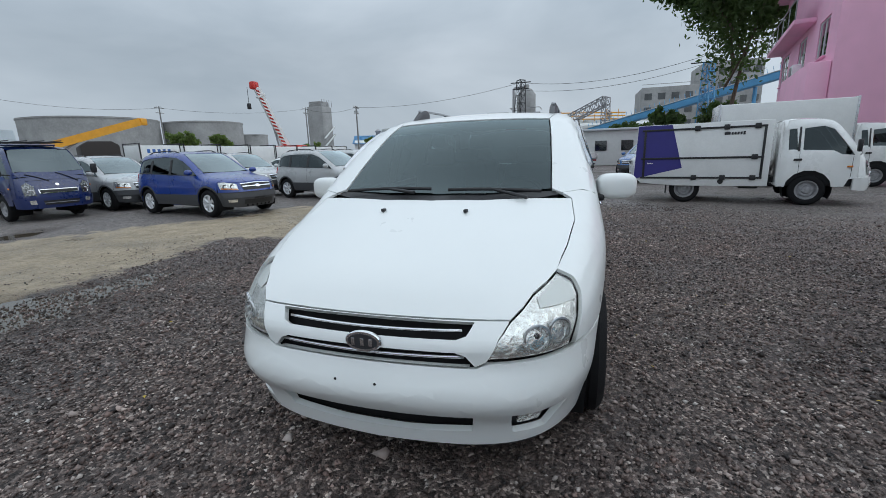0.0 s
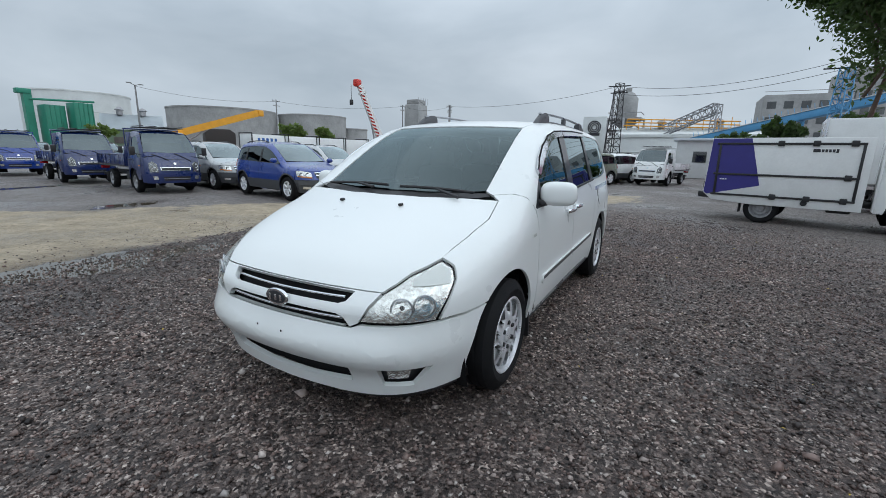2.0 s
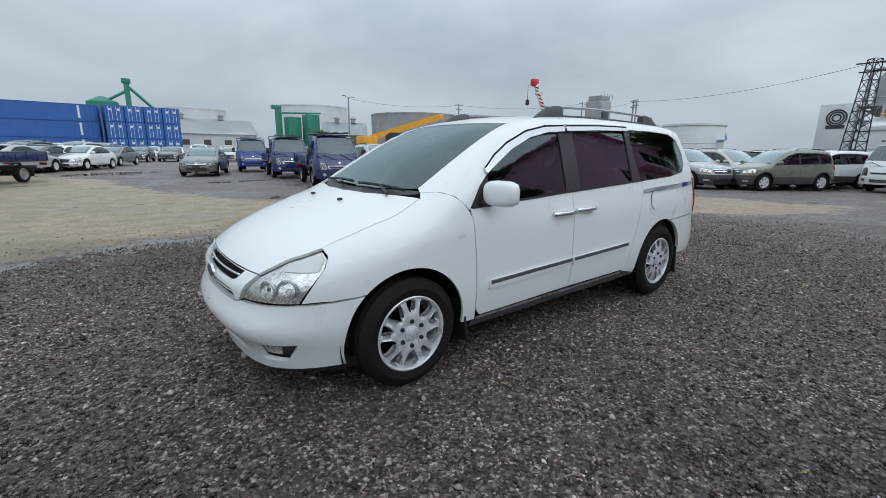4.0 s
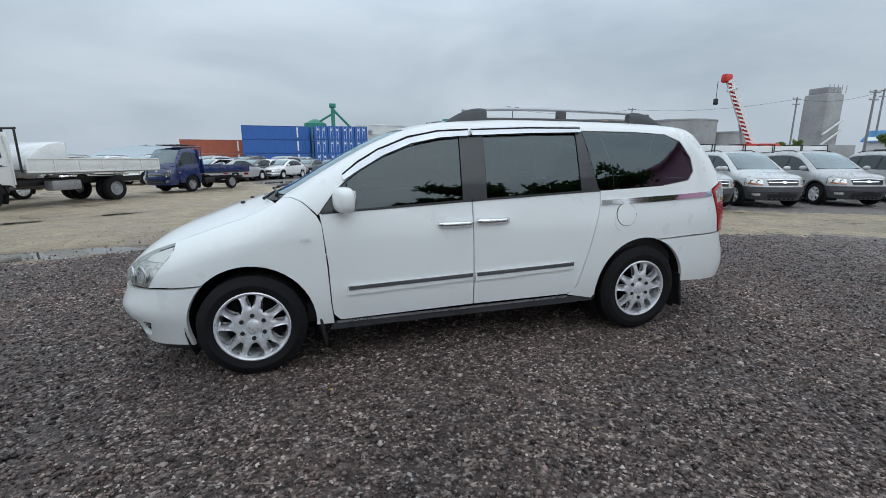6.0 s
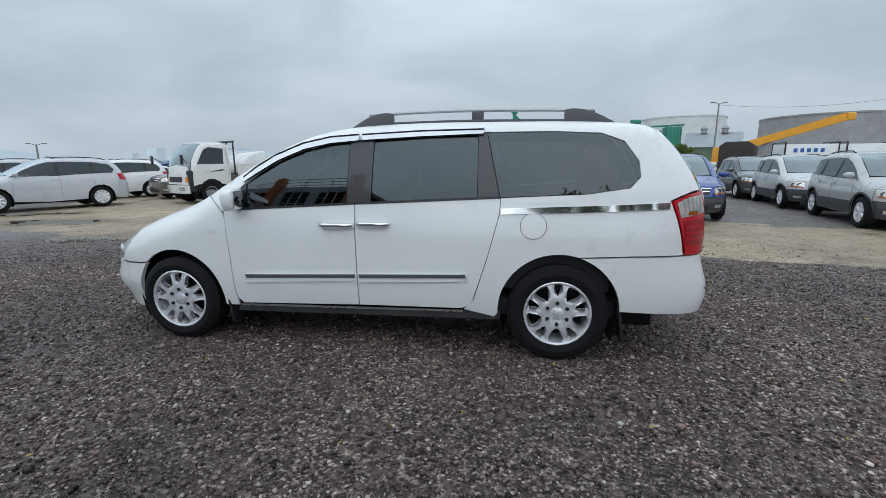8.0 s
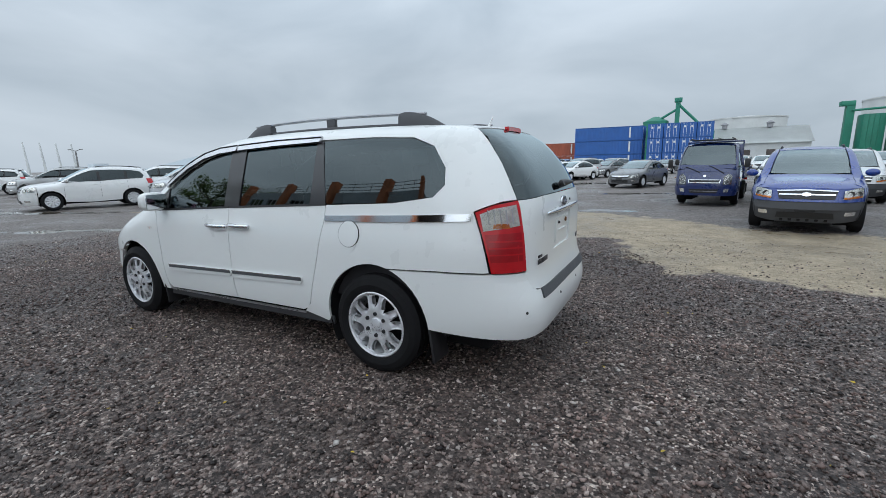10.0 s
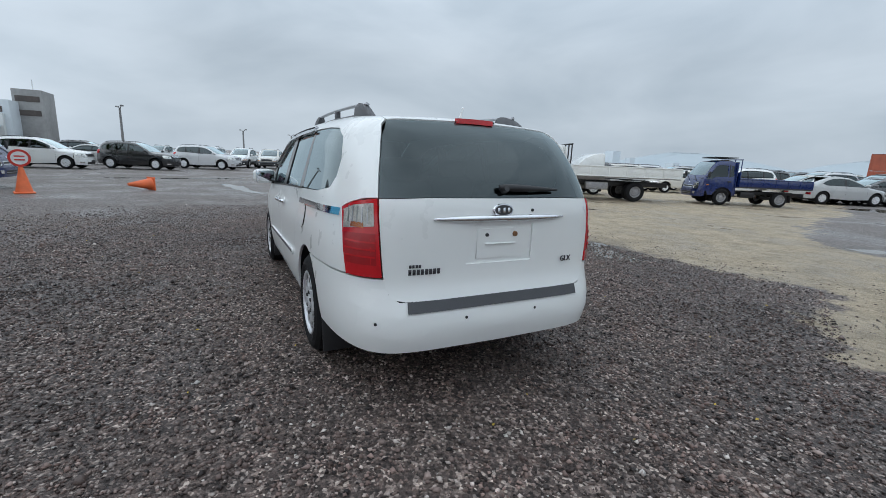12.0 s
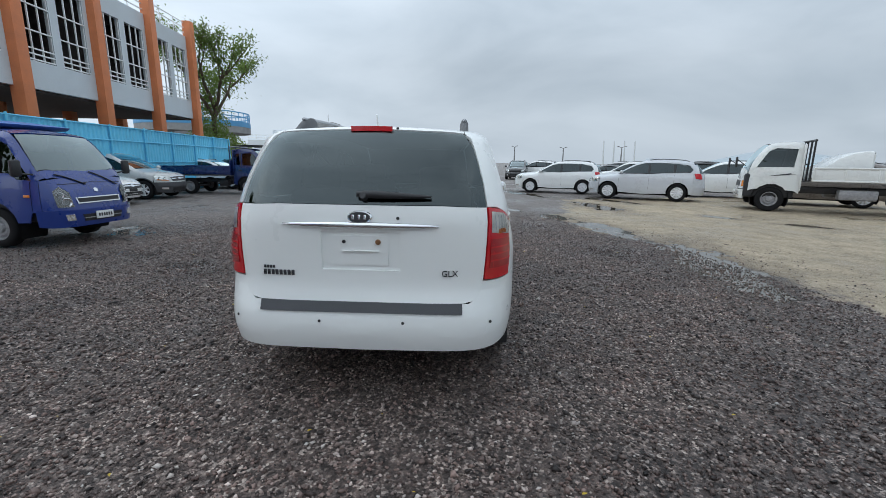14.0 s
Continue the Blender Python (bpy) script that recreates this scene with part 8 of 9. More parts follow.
for k in range(40):
    add_rod(bm, (-dv.length / 2 + dv.length * k / 39, 0.85, 0.45), (-dv.length / 2 + dv.length * k / 39, 0.85, 1.2), 0.03, n=4)
part("railing", bm, M_BLUESTEEL, conv).matrix_world = m_conv
for t_ in (0.15, 0.5, 0.85):
    q = p0 + dv * t_
    part("support_leg", rod((q.x, q.y, 0), (q.x, q.y, q.z - 0.5), 0.2), M_BLUESTEEL, conv)
truss = thing("pipe_bridge", "grey steel pipe bridge with struts", "pipe bridge", kind="structure")
lattice(truss, (70, 1.5, 5.6), (66, -4.5, 8.2), 1.2, 1.2, 8, 0.06, M_STEELRIM)
lattice(truss, (66, -4.5, 0), (66, -4.5, 8.6), 1.0, 0.8, 8, 0.05, M_STEELRIM)
plant = thing("process_tower", "pale process tower with a platform", "tower", kind="structure")
part("tower_body", lathe([(0.6, 6.6), (1.9, 8.4), (2.0, 8.6), (2.0, 13.2), (1.2, 14.3), (0.6, 14.6), (0.6, 15.3), (0.01, 15.4)], 28, (95.5, 10.3, 0), "z"), M_CONC, plant)
for z, w_ in ((9.2, 6.4), (6.4, 5.2)):
    part("tower_platform", box((95.5, 10.3, z), (w_, w_, 0.3)), M_STEELRIM, plant)
lattice(plant, (95.5, 10.3, 0), (95.5, 10.3, 9.2), 5.0, 5.0, 4, 0.14, M_STEELRIM)
for y in (7.2, 13.4):
    part("platform_rail", rod((92.4, y, 10.3), (98.6, y, 10.3), 0.08), M_STEELRIM, plant)
part("platform_rail", rod((92.4, 7.2, 10.3), (92.4, 13.4, 10.3), 0.08), M_STEELRIM, plant)
part("vent_pipe", rod((95.0, 13.0, 0), (95.0, 13.0, 14.6), 0.25), M_STEELRIM, plant)
part("vent_pipe", rod((95.0, 13.0, 14.6), (95.2, 10.6, 15.0), 0.25), M_STEELRIM, plant)
pipes = thing("pipe_rack", "yellow handrails and pipes above a white hall", "pipework", kind="structure")
for k in range(3):
    part("pipe", rod((74.5, 8 - 0.3 * k, 6.6 + 0.5 * k), (74.5, -8, 6.0 + 0.5 * k), 0.09), M_YELLOW, pipes)
for k in range(9):
    part("rail_post", rod((74.4, 7.5 - 1.8 * k, 5.6), (74.4, 7.5 - 1.8 * k, 7.6), 0.05), M_YELLOW, pipes)

# containers
def container(x, y, z, az, material, label, L=12.2):
    t = thing("shipping_container", label, "container", "stacked shipping containers")
    t.matrix_basis = pose(x, y, z, 0, 0, az)
    bm = bmesh.new()
    n = int(L / 0.14)
    for s in (-1, 1):
        rows = [[], []]
        for k in range(n + 1):
            yy = s * (1.2 - (0.036 if (k // 2) % 2 else 0))
            rows[0].append(bm.verts.new((-L / 2 + L * k / n, yy, 0.12)))
            rows[1].append(bm.verts.new((-L / 2 + L * k / n, yy, 2.48)))
        for k in range(n):
            bm.faces.new((rows[0][k], rows[0][k + 1], rows[1][k + 1], rows[1][k]))
    bmesh.ops.recalc_face_normals(bm, faces=bm.faces[:])
    part("side_panel", bm, material, t, smooth=False)
    part("container_roof", box((0, 0, 2.55), (L, 2.4, 0.06)), material, t)
    part("container_floor", box((0, 0, 0.1), (L, 2.4, 0.16)), material, t)
    for x_ in (-L / 2, L / 2):
        end = part("end_door", box((x_, 0, 1.3), (0.06, 2.3, 2.4)), material, t)
        for y_ in (-0.75, -0.3, 0.3, 0.75):
            part("lock_rod", rod((x_ + math.copysign(0.05, x_), y_, 0.15), (x_ + math.copysign(0.05, x_), y_, 2.45), 0.025, n=6), M_FRAME, end)
        for s in (-1, 1):
            part("corner_post", box((x_, s * 1.17, 1.3), (0.16, 0.16, 2.6), 0.02), material, t)
            part("label_plate", box((x_ + math.copysign(0.06, x_), s * 0.55, 1.9), (0.02, 0.3, 0.35)), M_PLATE, end)
    for s in (-1, 1):
        part("side_stripe", box((L * 0.32, s * 1.215, 1.4), (0.28, 0.01, 1.9)), M_PLATE, t)
    return t


cn = 0
BLUEC = "blue corrugated shipping container in a stack"
for tier in range(3):
    for k, (x, y) in enumerate(((-9.3, 89.0), (-9.0, 91.6))):
        container(x, y, 2.6 * tier, 3, M_CONT, BLUEC)
    for k in range(4):
        container(-1.2 + 2.6 * k, 92.0 + 0.15 * k, 2.6 * tier, 93, M_CONT, BLUEC)
container(-20.8, 92.0, 0, 4, M_CONTO, "rust red shipping container beside the stack")
container(-20.8, 92.0, 2.6, 4, M_CONTO, "rust red shipping container beside the stack")
green_tower = thing("green_elevator_tower", "green grain elevator tower with a slanting pipe", "tower", kind="structure")
gx, gy = 2.2, 107
part("tower_shaft", box((gx, gy, 7.0), (0.9, 0.9, 14)), M_GREEN, green_tower)
part("tower_head", box((gx, gy, 14.0), (1.5, 1.3, 0.9), 0.1), M_GREEN, green_tower)
part("slanting_pipe", rod((gx, gy, 13.2), (gx + 6, gy, 7.0), 0.28), M_GREEN, green_tower)
part("slanting_pipe", rod((gx, gy, 12.2), (gx - 3.6, gy, 10), 0.25), M_GREEN, green_tower)
part("green_bin", lathe([(2.6, 0), (2.6, 9.8), (0.6, 10.8), (0.01, 10.8)], 28, (gx - 4.2, gy + 1, 0), "z"), M_GREEN, green_tower)
part("green_house", box((gx + 6.4, gy, 3.6), (1.6, 1.6, 7.2)), M_GREEN, green_tower)
bins = thing("green_silos", "pair of green steel silos with an elevator", "silo", kind="structure")
part("elevator_shaft", box((27.8, 95.2, 5.0), (1.1, 1.1, 10.0)), M_GREEN, bins)
part("elevator_head", box((27.4, 95.2, 10.0), (1.9, 1.3, 0.8), 0.1), M_GREEN, bins)
for x, h in ((30.0, 8.0), (33.4, 8.6)):
    part("silo_bin", box((x + 0.4, 94 - (x - 30) * 0.5, h / 2), (2.9, 2.9, h), 0.15), M_GREEN, bins)
    for k in range(5):
        part("bin_rib", box((x - 0.9 + k * 0.65, 92.5 - (x - 30) * 0.5, h / 2), (0.12, 0.12, h)), M_GREEN, bins)
part("top_pipe", rod((28, 94.5, 8.8), (36, 92, 9.0), 0.18), M_GREEN, bins)

# cranes
red_crane = thing("mobile_crane", "red and white mobile crane with a striped boom", "crane")
tip, foot = Vector((57.1, 48.9, 12.6)), Vector((60.0, 46.5, 3.2))
part("boom", add_sweep(bmesh.new(), [foot, tip], [(-0.5, -0.52), (0.5, -0.52), (0.5, 0.52), (-0.5, 0.52)], scales=[1.1, 0.85]), M_CRANEWHITE, red_crane, "white telescopic boom", False)
along = (tip - foot).normalized()
side_ = along.cross(Vector((0, 0, 1))).normalized()
over = side_.cross(along)
n = 15
for k in range(n):
    bm = bmesh.new()
    w0 = 0.55 - 0.12 * k / n
    base = foot + along * ((tip - foot).length * (k + 0.2) / (n + 0.6))
    h_ = (tip - foot).length / n * 0.5
    bm.faces.new([bm.verts.new(base - side_ * (w0 + 0.02) + over * b_ * w0 + along * up_) for b_, up_ in ((-0.98, 0.45), (0.1, 0.0), (0.1, h_), (-0.98, h_ + 0.45))])
    bmesh.ops.solidify(bm, geom=bm.faces[:], thickness=0.015)
    part("boom_stripe", bm, M_CRANERED, red_crane, smooth=False)
part("boom_collar", add_sweep(bmesh.new(), [tip - along * 1.5, tip - along * 1.2], [(-0.6, -0.65), (0.6, -0.65), (0.6, 0.65), (-0.6, 0.65)]), M_CRANEWHITE, red_crane, smooth=False)
part("luffing_ram", rod(foot + over * -1.1 + along * 0.6, foot + along * 3.6 + over * -0.5, 0.14), M_STEELRIM, red_crane)
part("boom_head", box(tip + Vector((-0.3, 0.2, 0.3)), (1.3, 1.0, 1.2), 0.25), M_CRANERED, red_crane)
part("hook_cable", rod(tip + Vector((-1.1, 0.9, 0)), tip + Vector((-1.1, 0.9, -2.6)), 0.04), M_BLACK, red_crane)
part("hook_block", box(tip + Vector((-1.1, 0.9, -2.9)), (0.5, 0.5, 0.9), 0.1), M_BLACK, red_crane)
part("superstructure", box((60.5, 46, 2.6), (3.2, 4.5, 1.8), 0.2), M_CRANERED, red_crane)
part("carrier", box((60.5, 46, 1.1), (3.0, 9.5, 1.0), 0.1), M_CRANERED, red_crane)
for y in (42.5, 44, 48, 49.5):
    simple_wheel(red_crane, (59.2, y, 0.55), 0.55, 0.35, 0.3, -1, steel=True).rotation_euler = (0, 0, radians(-90))
yellow = thing("mobile_crane", "yellow mobile crane with its boom lowered", "crane")
tip, foot = Vector((36.7, 49.6, 6.2)), Vector((28.0, 54.5, 3.0))
part("boom", add_sweep(bmesh.new(), [foot, tip], [(-0.35, -0.42), (0.35, -0.42), (0.35, 0.42), (-0.35, 0.42)]), M_YELLOW, yellow, smooth=False)
part("boom_tip", box(tip + Vector((0.3, -0.1, 0.0)), (0.8, 0.6, 0.8), 0.1), M_YELLOW, yellow)
part("ram", rod(foot + Vector((1.0, -0.6, -0.9)), foot + (tip - foot) * 0.4 + Vector((0, 0, -0.3)), 0.13), M_STEELRIM, yellow)
part("cab", box((27.5, 54.5, 2.4), (2.4, 2.4, 1.8), 0.2), M_YELLOW, yellow)
part("carrier", box((28.5, 54.5, 1.1), (7.5, 2.4, 0.9), 0.1), M_YELLOW, yellow)
for x in (26, 27.5, 31):
    simple_wheel(yellow, (x, 53.4, 0.5), 0.5, 0.3, 0.28, -1, steel=True)

# boxed trailers in a row, and a dark canvas lorry
trailer = thing("cargo_box_trailer", "white cargo box with a dark frame in a row", "trailer", "white cargo boxes")
part("box_body", box((0, 0, 1.75), (3.0, 1.8, 1.7), 0.03), M_BOX, trailer)
for x in (-1.5, 1.5):
    for y in (-0.9, 0.9):
        part("frame_post", box((x, y, 1.8), (0.07, 0.07, 1.9)), M_BLACK, trailer)
    part("frame_bar", box((x, 0, 2.72), (0.06, 1.8, 0.06)), M_BLACK, trailer)
part("trailer_floor", box((0, 0, 0.75), (3.1, 1.8, 0.2), 0.02), M_BLACK, trailer)
for y in (-0.75, 0.75):
    for x in (-0.7, 0.7):
        simple_wheel(trailer, (x, y, 0.33), 0.33, 0.2, 0.2, -1 if y < 0 else 1, steel=True)
trailer.matrix_basis = pose(21.0, 29.3, 0, 0, 0, -6)
for k in range(1, 8):
    copy_thing(trailer, pose(21.0 + 3.7 * k, 29.3 + 0.05 * k, 0, 0, 0, -6))
for k in range(5):
    part("marking", box((-0.9 + 0.38 * k, -0.905, 2.2), (0.22, 0.01, 0.26)), M_CONT, trailer, "plain blue bar of lettering")
lorry = thing("canvas_lorry", "lorry with a dark brown canvas top", "truck")
part("canvas_top", prism([(-0.95, 1.0), (0.95, 1.0), (0.95, 2.5), (0.6, 2.75), (-0.6, 2.75), (-0.95, 2.5)], -2.0, 2.0, 0.04, axis="x"), surf("dark_canvas", (0.04, 0.033, 0.03), 0.9, vary=0.25, scale=3, bump=0.2), lorry)
part("lorry_bed", box((0, 0, 0.85), (4.4, 1.9, 0.3), 0.03), M_BLACK, lorry)
for x in (-1.2, 1.2):
    for y in (-0.8, 0.8):
        simple_wheel(lorry, (x, y, 0.4), 0.4, 0.24, 0.24, -1 if y < 0 else 1, steel=True)
lorry.matrix_basis = pose(16.6, 28.6, 0, 0, 0, 60)
for x, y, h in ((17, 30, 78), (20.5, 29, 78), (24, 27.5, 76)):
    park(suv, x, y, h, WHITE, "white van-like car parked before white cargo boxes")

# poles, lamps, wires
def pole(x, y, h, lamp=False, arms=2, label="grey concrete power pole with cross-arms"):
    t = thing("utility_pole" if not lamp else "yard_lamp", label, "pole" if not lamp else "lamp", kind="structure")
    part("shaft", rod((x, y, 0), (x, y, h), 0.17, 0.11, 10), M_POLE, t)
    for k in range(arms):
        part("cross_arm", box((x, y, h - 0.3 - 0.9 * k), (1.9 - 0.3 * k, 0.12, 0.12)), M_POLE, t)
        for dx in (-0.85, -0.4, 0.4, 0.85):
            part("insulator", rod((x + dx * (1 - 0.16 * k), y, h - 0.24 - 0.9 * k), (x + dx * (1 - 0.16 * k), y, h - 0.02 - 0.9 * k), 0.05), M_PALE, t)
    if lamp:
        for s in (-1, 1):
            part("lamp_arm", rod((x, y, h - 0.1), (x + s * 0.8, y + 0.3 * s, h + 0.15), 0.05), M_POLE, t)
            part("lamp_head", box((x + s * 1.1, y + 0.4 * s, h + 0.18), (0.75, 0.3, 0.14), 0.04), M_POLE, t)
    return t
pole(35.9, 77.7, 11.2, True, 0, "tall yard lamp post with two heads")
for x, y, h in ((61, 74.4, 11.6), (79.1, 55, 11.8), (84.6, 45.9, 12.1), (67.0, 36.6, 9.9)):
    pole(x, y, h)
for x, y, h in ((-75, 57, 4.9), (-90, 34, 5.0), (-60, -12, 5.8), (-95, 12, 5.0), (-80, 2, 4.8), (-100, 24, 5.0)):
    pole(x, y, h, True, 0, "distant yard lamp post with two heads")
def wire(name, pts_, sag, r=0.02):
    t = thing("overhead_wire", "thin black overhead wire between poles", "wire", "overhead wires", "structure")
    for a_, b_ in zip(pts_, pts_[1:]):
        a_, b_ = Vector(a_), Vector(b_)
        line = [a_ + (b_ - a_) * k / 14 - Vector((0, 0, sag * 4 * (k / 14) * (1 - k / 14))) for k in range(15)]
        part("wire_span", add_sweep(bmesh.new(), line, ring_section(r, 4)), M_BLACK, t)
wire("w", [(35.9, 77.7, 11.0), (61, 74.4, 11.3), (79.1, 55, 11.5), (84.6, 45.9, 11.8), (67, 36.6, 9.7), (56, 6.6, 10.1)], 0.9)
wire("w", [(56, 6.6, 10.1), (44.8, -12.0, 9.6), (36, -30, 10.5)], 1.0)
wire("w", [(56, 7.6, 9.3), (46, -12.0, 9.0)], 1.0)

# far distance
far_deck = thing("distant_building", "distant white and grey stepped parking building", "building", kind="structure")
for x, y, w, d, h, m_ in ((-63, -26, 12, 9, 4.2, M_PALE), (-62, -24, 9, 6, 5.6, M_GREYWALL), (-62, -20.2, 4, 2.6, 7.0, M_CONC)):
    w_ = part("deck_wall", box((x, y, h / 2), (w, d, h), 0.05), m_, far_deck)
    for j in range(2):
        # no cut-out: a dark slab painted with the shade inside
        part("deck_opening", box((x + w / 2 + 0.02, y, h - 1.0 - 1.5 * j), (0.06, d * 0.8, 0.6)), M_ROOMSHADE, w_)
part("canopy", box((-56.5, -26, 2.9), (5.0, 8.6, 0.18), 0.03), M_GREYWALL, far_deck)
for k in range(6):
    part("canopy_post", rod((-54.2, -30 + 1.6 * k, 0), (-54.2, -30 + 1.6 * k, 2.85), 0.08, n=6), M_FRAME, far_deck)
for z in (4.5, 4.9):
    part("roof_rail", rod((-57.0, -30.4, z), (-57.0, -21.6, z), 0.05, n=5), M_FRAME, far_deck)
for k in range(8):
    part("rail_post", rod((-57.0, -30.4 + 1.25 * k, 4.2), (-57.0, -30.4 + 1.25 * k, 4.95), 0.04, n=5), M_FRAME, far_deck)
part("roof_mast", rod((-62, -20.2, 7.0), (-62, -20.2, 8.3), 0.06, n=6), M_FRAME, far_deck)
ring = thing("spiral_ramp", "light blue railing of a round ramp", "ramp", kind="structure")
RX, RY = -38.5, -26.5
part("ramp_wall", lathe([(5.0, 4.6), (5.12, 4.6), (5.12, 5.1), (5.0, 5.1), (5.0, 4.6)], 40, (RX, RY, 0), "z"), M_BLUESTEEL, ring)
for z in (5.5, 5.9):
    part("ramp_rail", lathe([(5.0, z), (5.07, z), (5.07, z + 0.1), (5.0, z + 0.1), (5.0, z)], 40, (RX, RY, 0), "z"), M_BLUESTEEL, ring)
for k in range(36):
    a_ = 2 * math.pi * k / 36
    part("ramp_post", rod((RX + 5.05 * math.cos(a_), RY + 5.05 * math.sin(a_), 5.0), (RX + 5.05 * math.cos(a_), RY + 5.05 * math.sin(a_), 5.95), 0.04, n=5), M_BLUESTEEL, ring)
part("ramp_deck", lathe([(5.1, 4.0), (5.1, 4.6), (2.6, 4.6), (2.6, 4.0), (5.1, 4.0)], 40, (RX, RY, 0), "z"), M_CONC, ring)
for k in range(5):
    a_ = 2 * math.pi * k / 5
    part("ramp_leg", rod((RX + 3.8 * math.cos(a_), RY + 3.8 * math.sin(a_), 0), (RX + 3.8 * math.cos(a_), RY + 3.8 * math.sin(a_), 4.1), 0.3), M_CONC, ring)
# distance haze is painted: the slopes get a pale grey-blue base colour
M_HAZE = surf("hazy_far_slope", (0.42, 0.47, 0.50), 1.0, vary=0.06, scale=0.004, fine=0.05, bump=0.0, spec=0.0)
hill = bmesh.new()
for cx, cy, r, h in ((-285, 850, 150, 24), (-520, 760, 260, 30), (-90, 980, 170, 16), (-760, 520, 240, 26)):
    n = 40
    rows = []
    for k in range(9):
        t_ = k / 8
        rows.append([hill.verts.new((cx + r * t_ * math.cos(2 * math.pi * i / n), cy + r * 0.5 * t_ * math.sin(2 * math.pi * i / n), h * (math.cos(math.pi * t_) + 1) / 2 * (1 + 0.25 * noise.noise(Vector((i * 0.7, t_ * 3, cx)))) - 0.5)) for i in range(n)])
    for r0, r1 in zip(rows, rows[1:]):
        for i in range(n):
            hill.faces.new((r0[i], r1[i], r1[(i + 1) % n], r0[(i + 1) % n]))
tagged(part("backdrop", hill, M_HAZE, None), "hills on the horizon tinted grey-blue for haze", "hills", kind="structure")
# the towers' colour has still more haze mixed in
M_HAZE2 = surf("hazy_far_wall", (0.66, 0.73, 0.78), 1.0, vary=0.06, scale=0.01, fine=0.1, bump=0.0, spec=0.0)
city = thing("distant_towers", "distant tower blocks tinted pale for haze", "buildings", kind="structure")
for x, y, w, h in ((-395, 440, 13, 21), (-412, 425, 9, 15), (-378, 452, 8, 13), (-455, 395, 14, 10), (-340, 480, 11, 9), (-470, 380, 8, 12), (-560, 240, 14, 9)):
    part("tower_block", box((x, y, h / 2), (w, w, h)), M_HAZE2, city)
cranes = thing("distant_harbour_cranes", "thin distant white harbour cranes", "crane", kind="structure")
for k in range(4):
    part("crane_mast", rod((-300, 96 + 7 * k, 0), (-302, 96 + 7 * k, 17), 0.7, 0.35), M_PALE, cranes)

# traffic cones and odd bits
def cone(x, y, m=None, sign=False):
    t = thing("traffic_cone", "orange traffic cone with a round sign" if sign else "orange traffic cone lying on its side", "traffic cone")
    body = part("cone_body", lathe([(0.20, 0.03), (0.19, 0.06), (0.05, 0.72), (0.045, 0.74), (0.001, 0.74)], 24, axis="z"), M_ORANGE, t)
    part("cone_base", box((0, 0, 0.02), (0.46, 0.46, 0.04), 0.015), M_ORANGE, t)
    if sign:
        disc = part("sign_disc", lathe([(0.001, -0.015), (0.24, -0.015), (0.24, 0.015), (0.001, 0.015)], 28, (0, 0, 0.98), "x"), M_CRANERED, t, "red ring sign plate")
        part("sign_field", lathe([(0.001, 0.018), (0.18, 0.018)], 28, (0, 0, 0.98), "x"), M_PLATE, disc)
        for dz in (0.05, -0.05):
            part("sign_bar", box((0.022, 0, 0.98 + dz), (0.006, 0.22, 0.035)), M_CRANERED, disc)
    t.matrix_basis = m if m is not None else pose(x, y, 0, 0, 0, 20)
    return t
cone(-11.55, -6.55, sign=True)
cone(0, 0, pose(-13.1, -3.7, 0.2, 90, 0, 35))
kit = Matrix.Identity(4)

# trees
M_BARK = surf("rough_bark", (0.11, 0.085, 0.06), 0.9, vary=0.35, scale=6, fine=40, bump=0.5)
def leaves(name, rgb):
    """Thin leaves that let part of the light through."""
    m = surf(name, rgb, 0.55, vary=0.5, scale=2.2, fine=12, bump=0.0)
    n, l = m.node_tree.nodes, m.node_tree.links
    thin, mix = n.new("ShaderNodeBsdfTranslucent"), n.new("ShaderNodeMixShader")
    thin.inputs["Color"].default_value = (rgb[0] * 1.7, rgb[1] * 1.8, rgb[2] * 1.2, 1)
    mix.inputs[0].default_value = 0.45
    l.new(n["Principled BSDF"].outputs[0], mix.inputs[1])
    l.new(thin.outputs[0], mix.inputs[2])
    l.new(mix.outputs[0], n["Material Output"].inputs["Surface"])
    return m


M_LEAF, M_LEAFD = leaves("green_leaves", (0.12, 0.17, 0.05)), leaves("dark_green_leaves", (0.055, 0.09, 0.03))



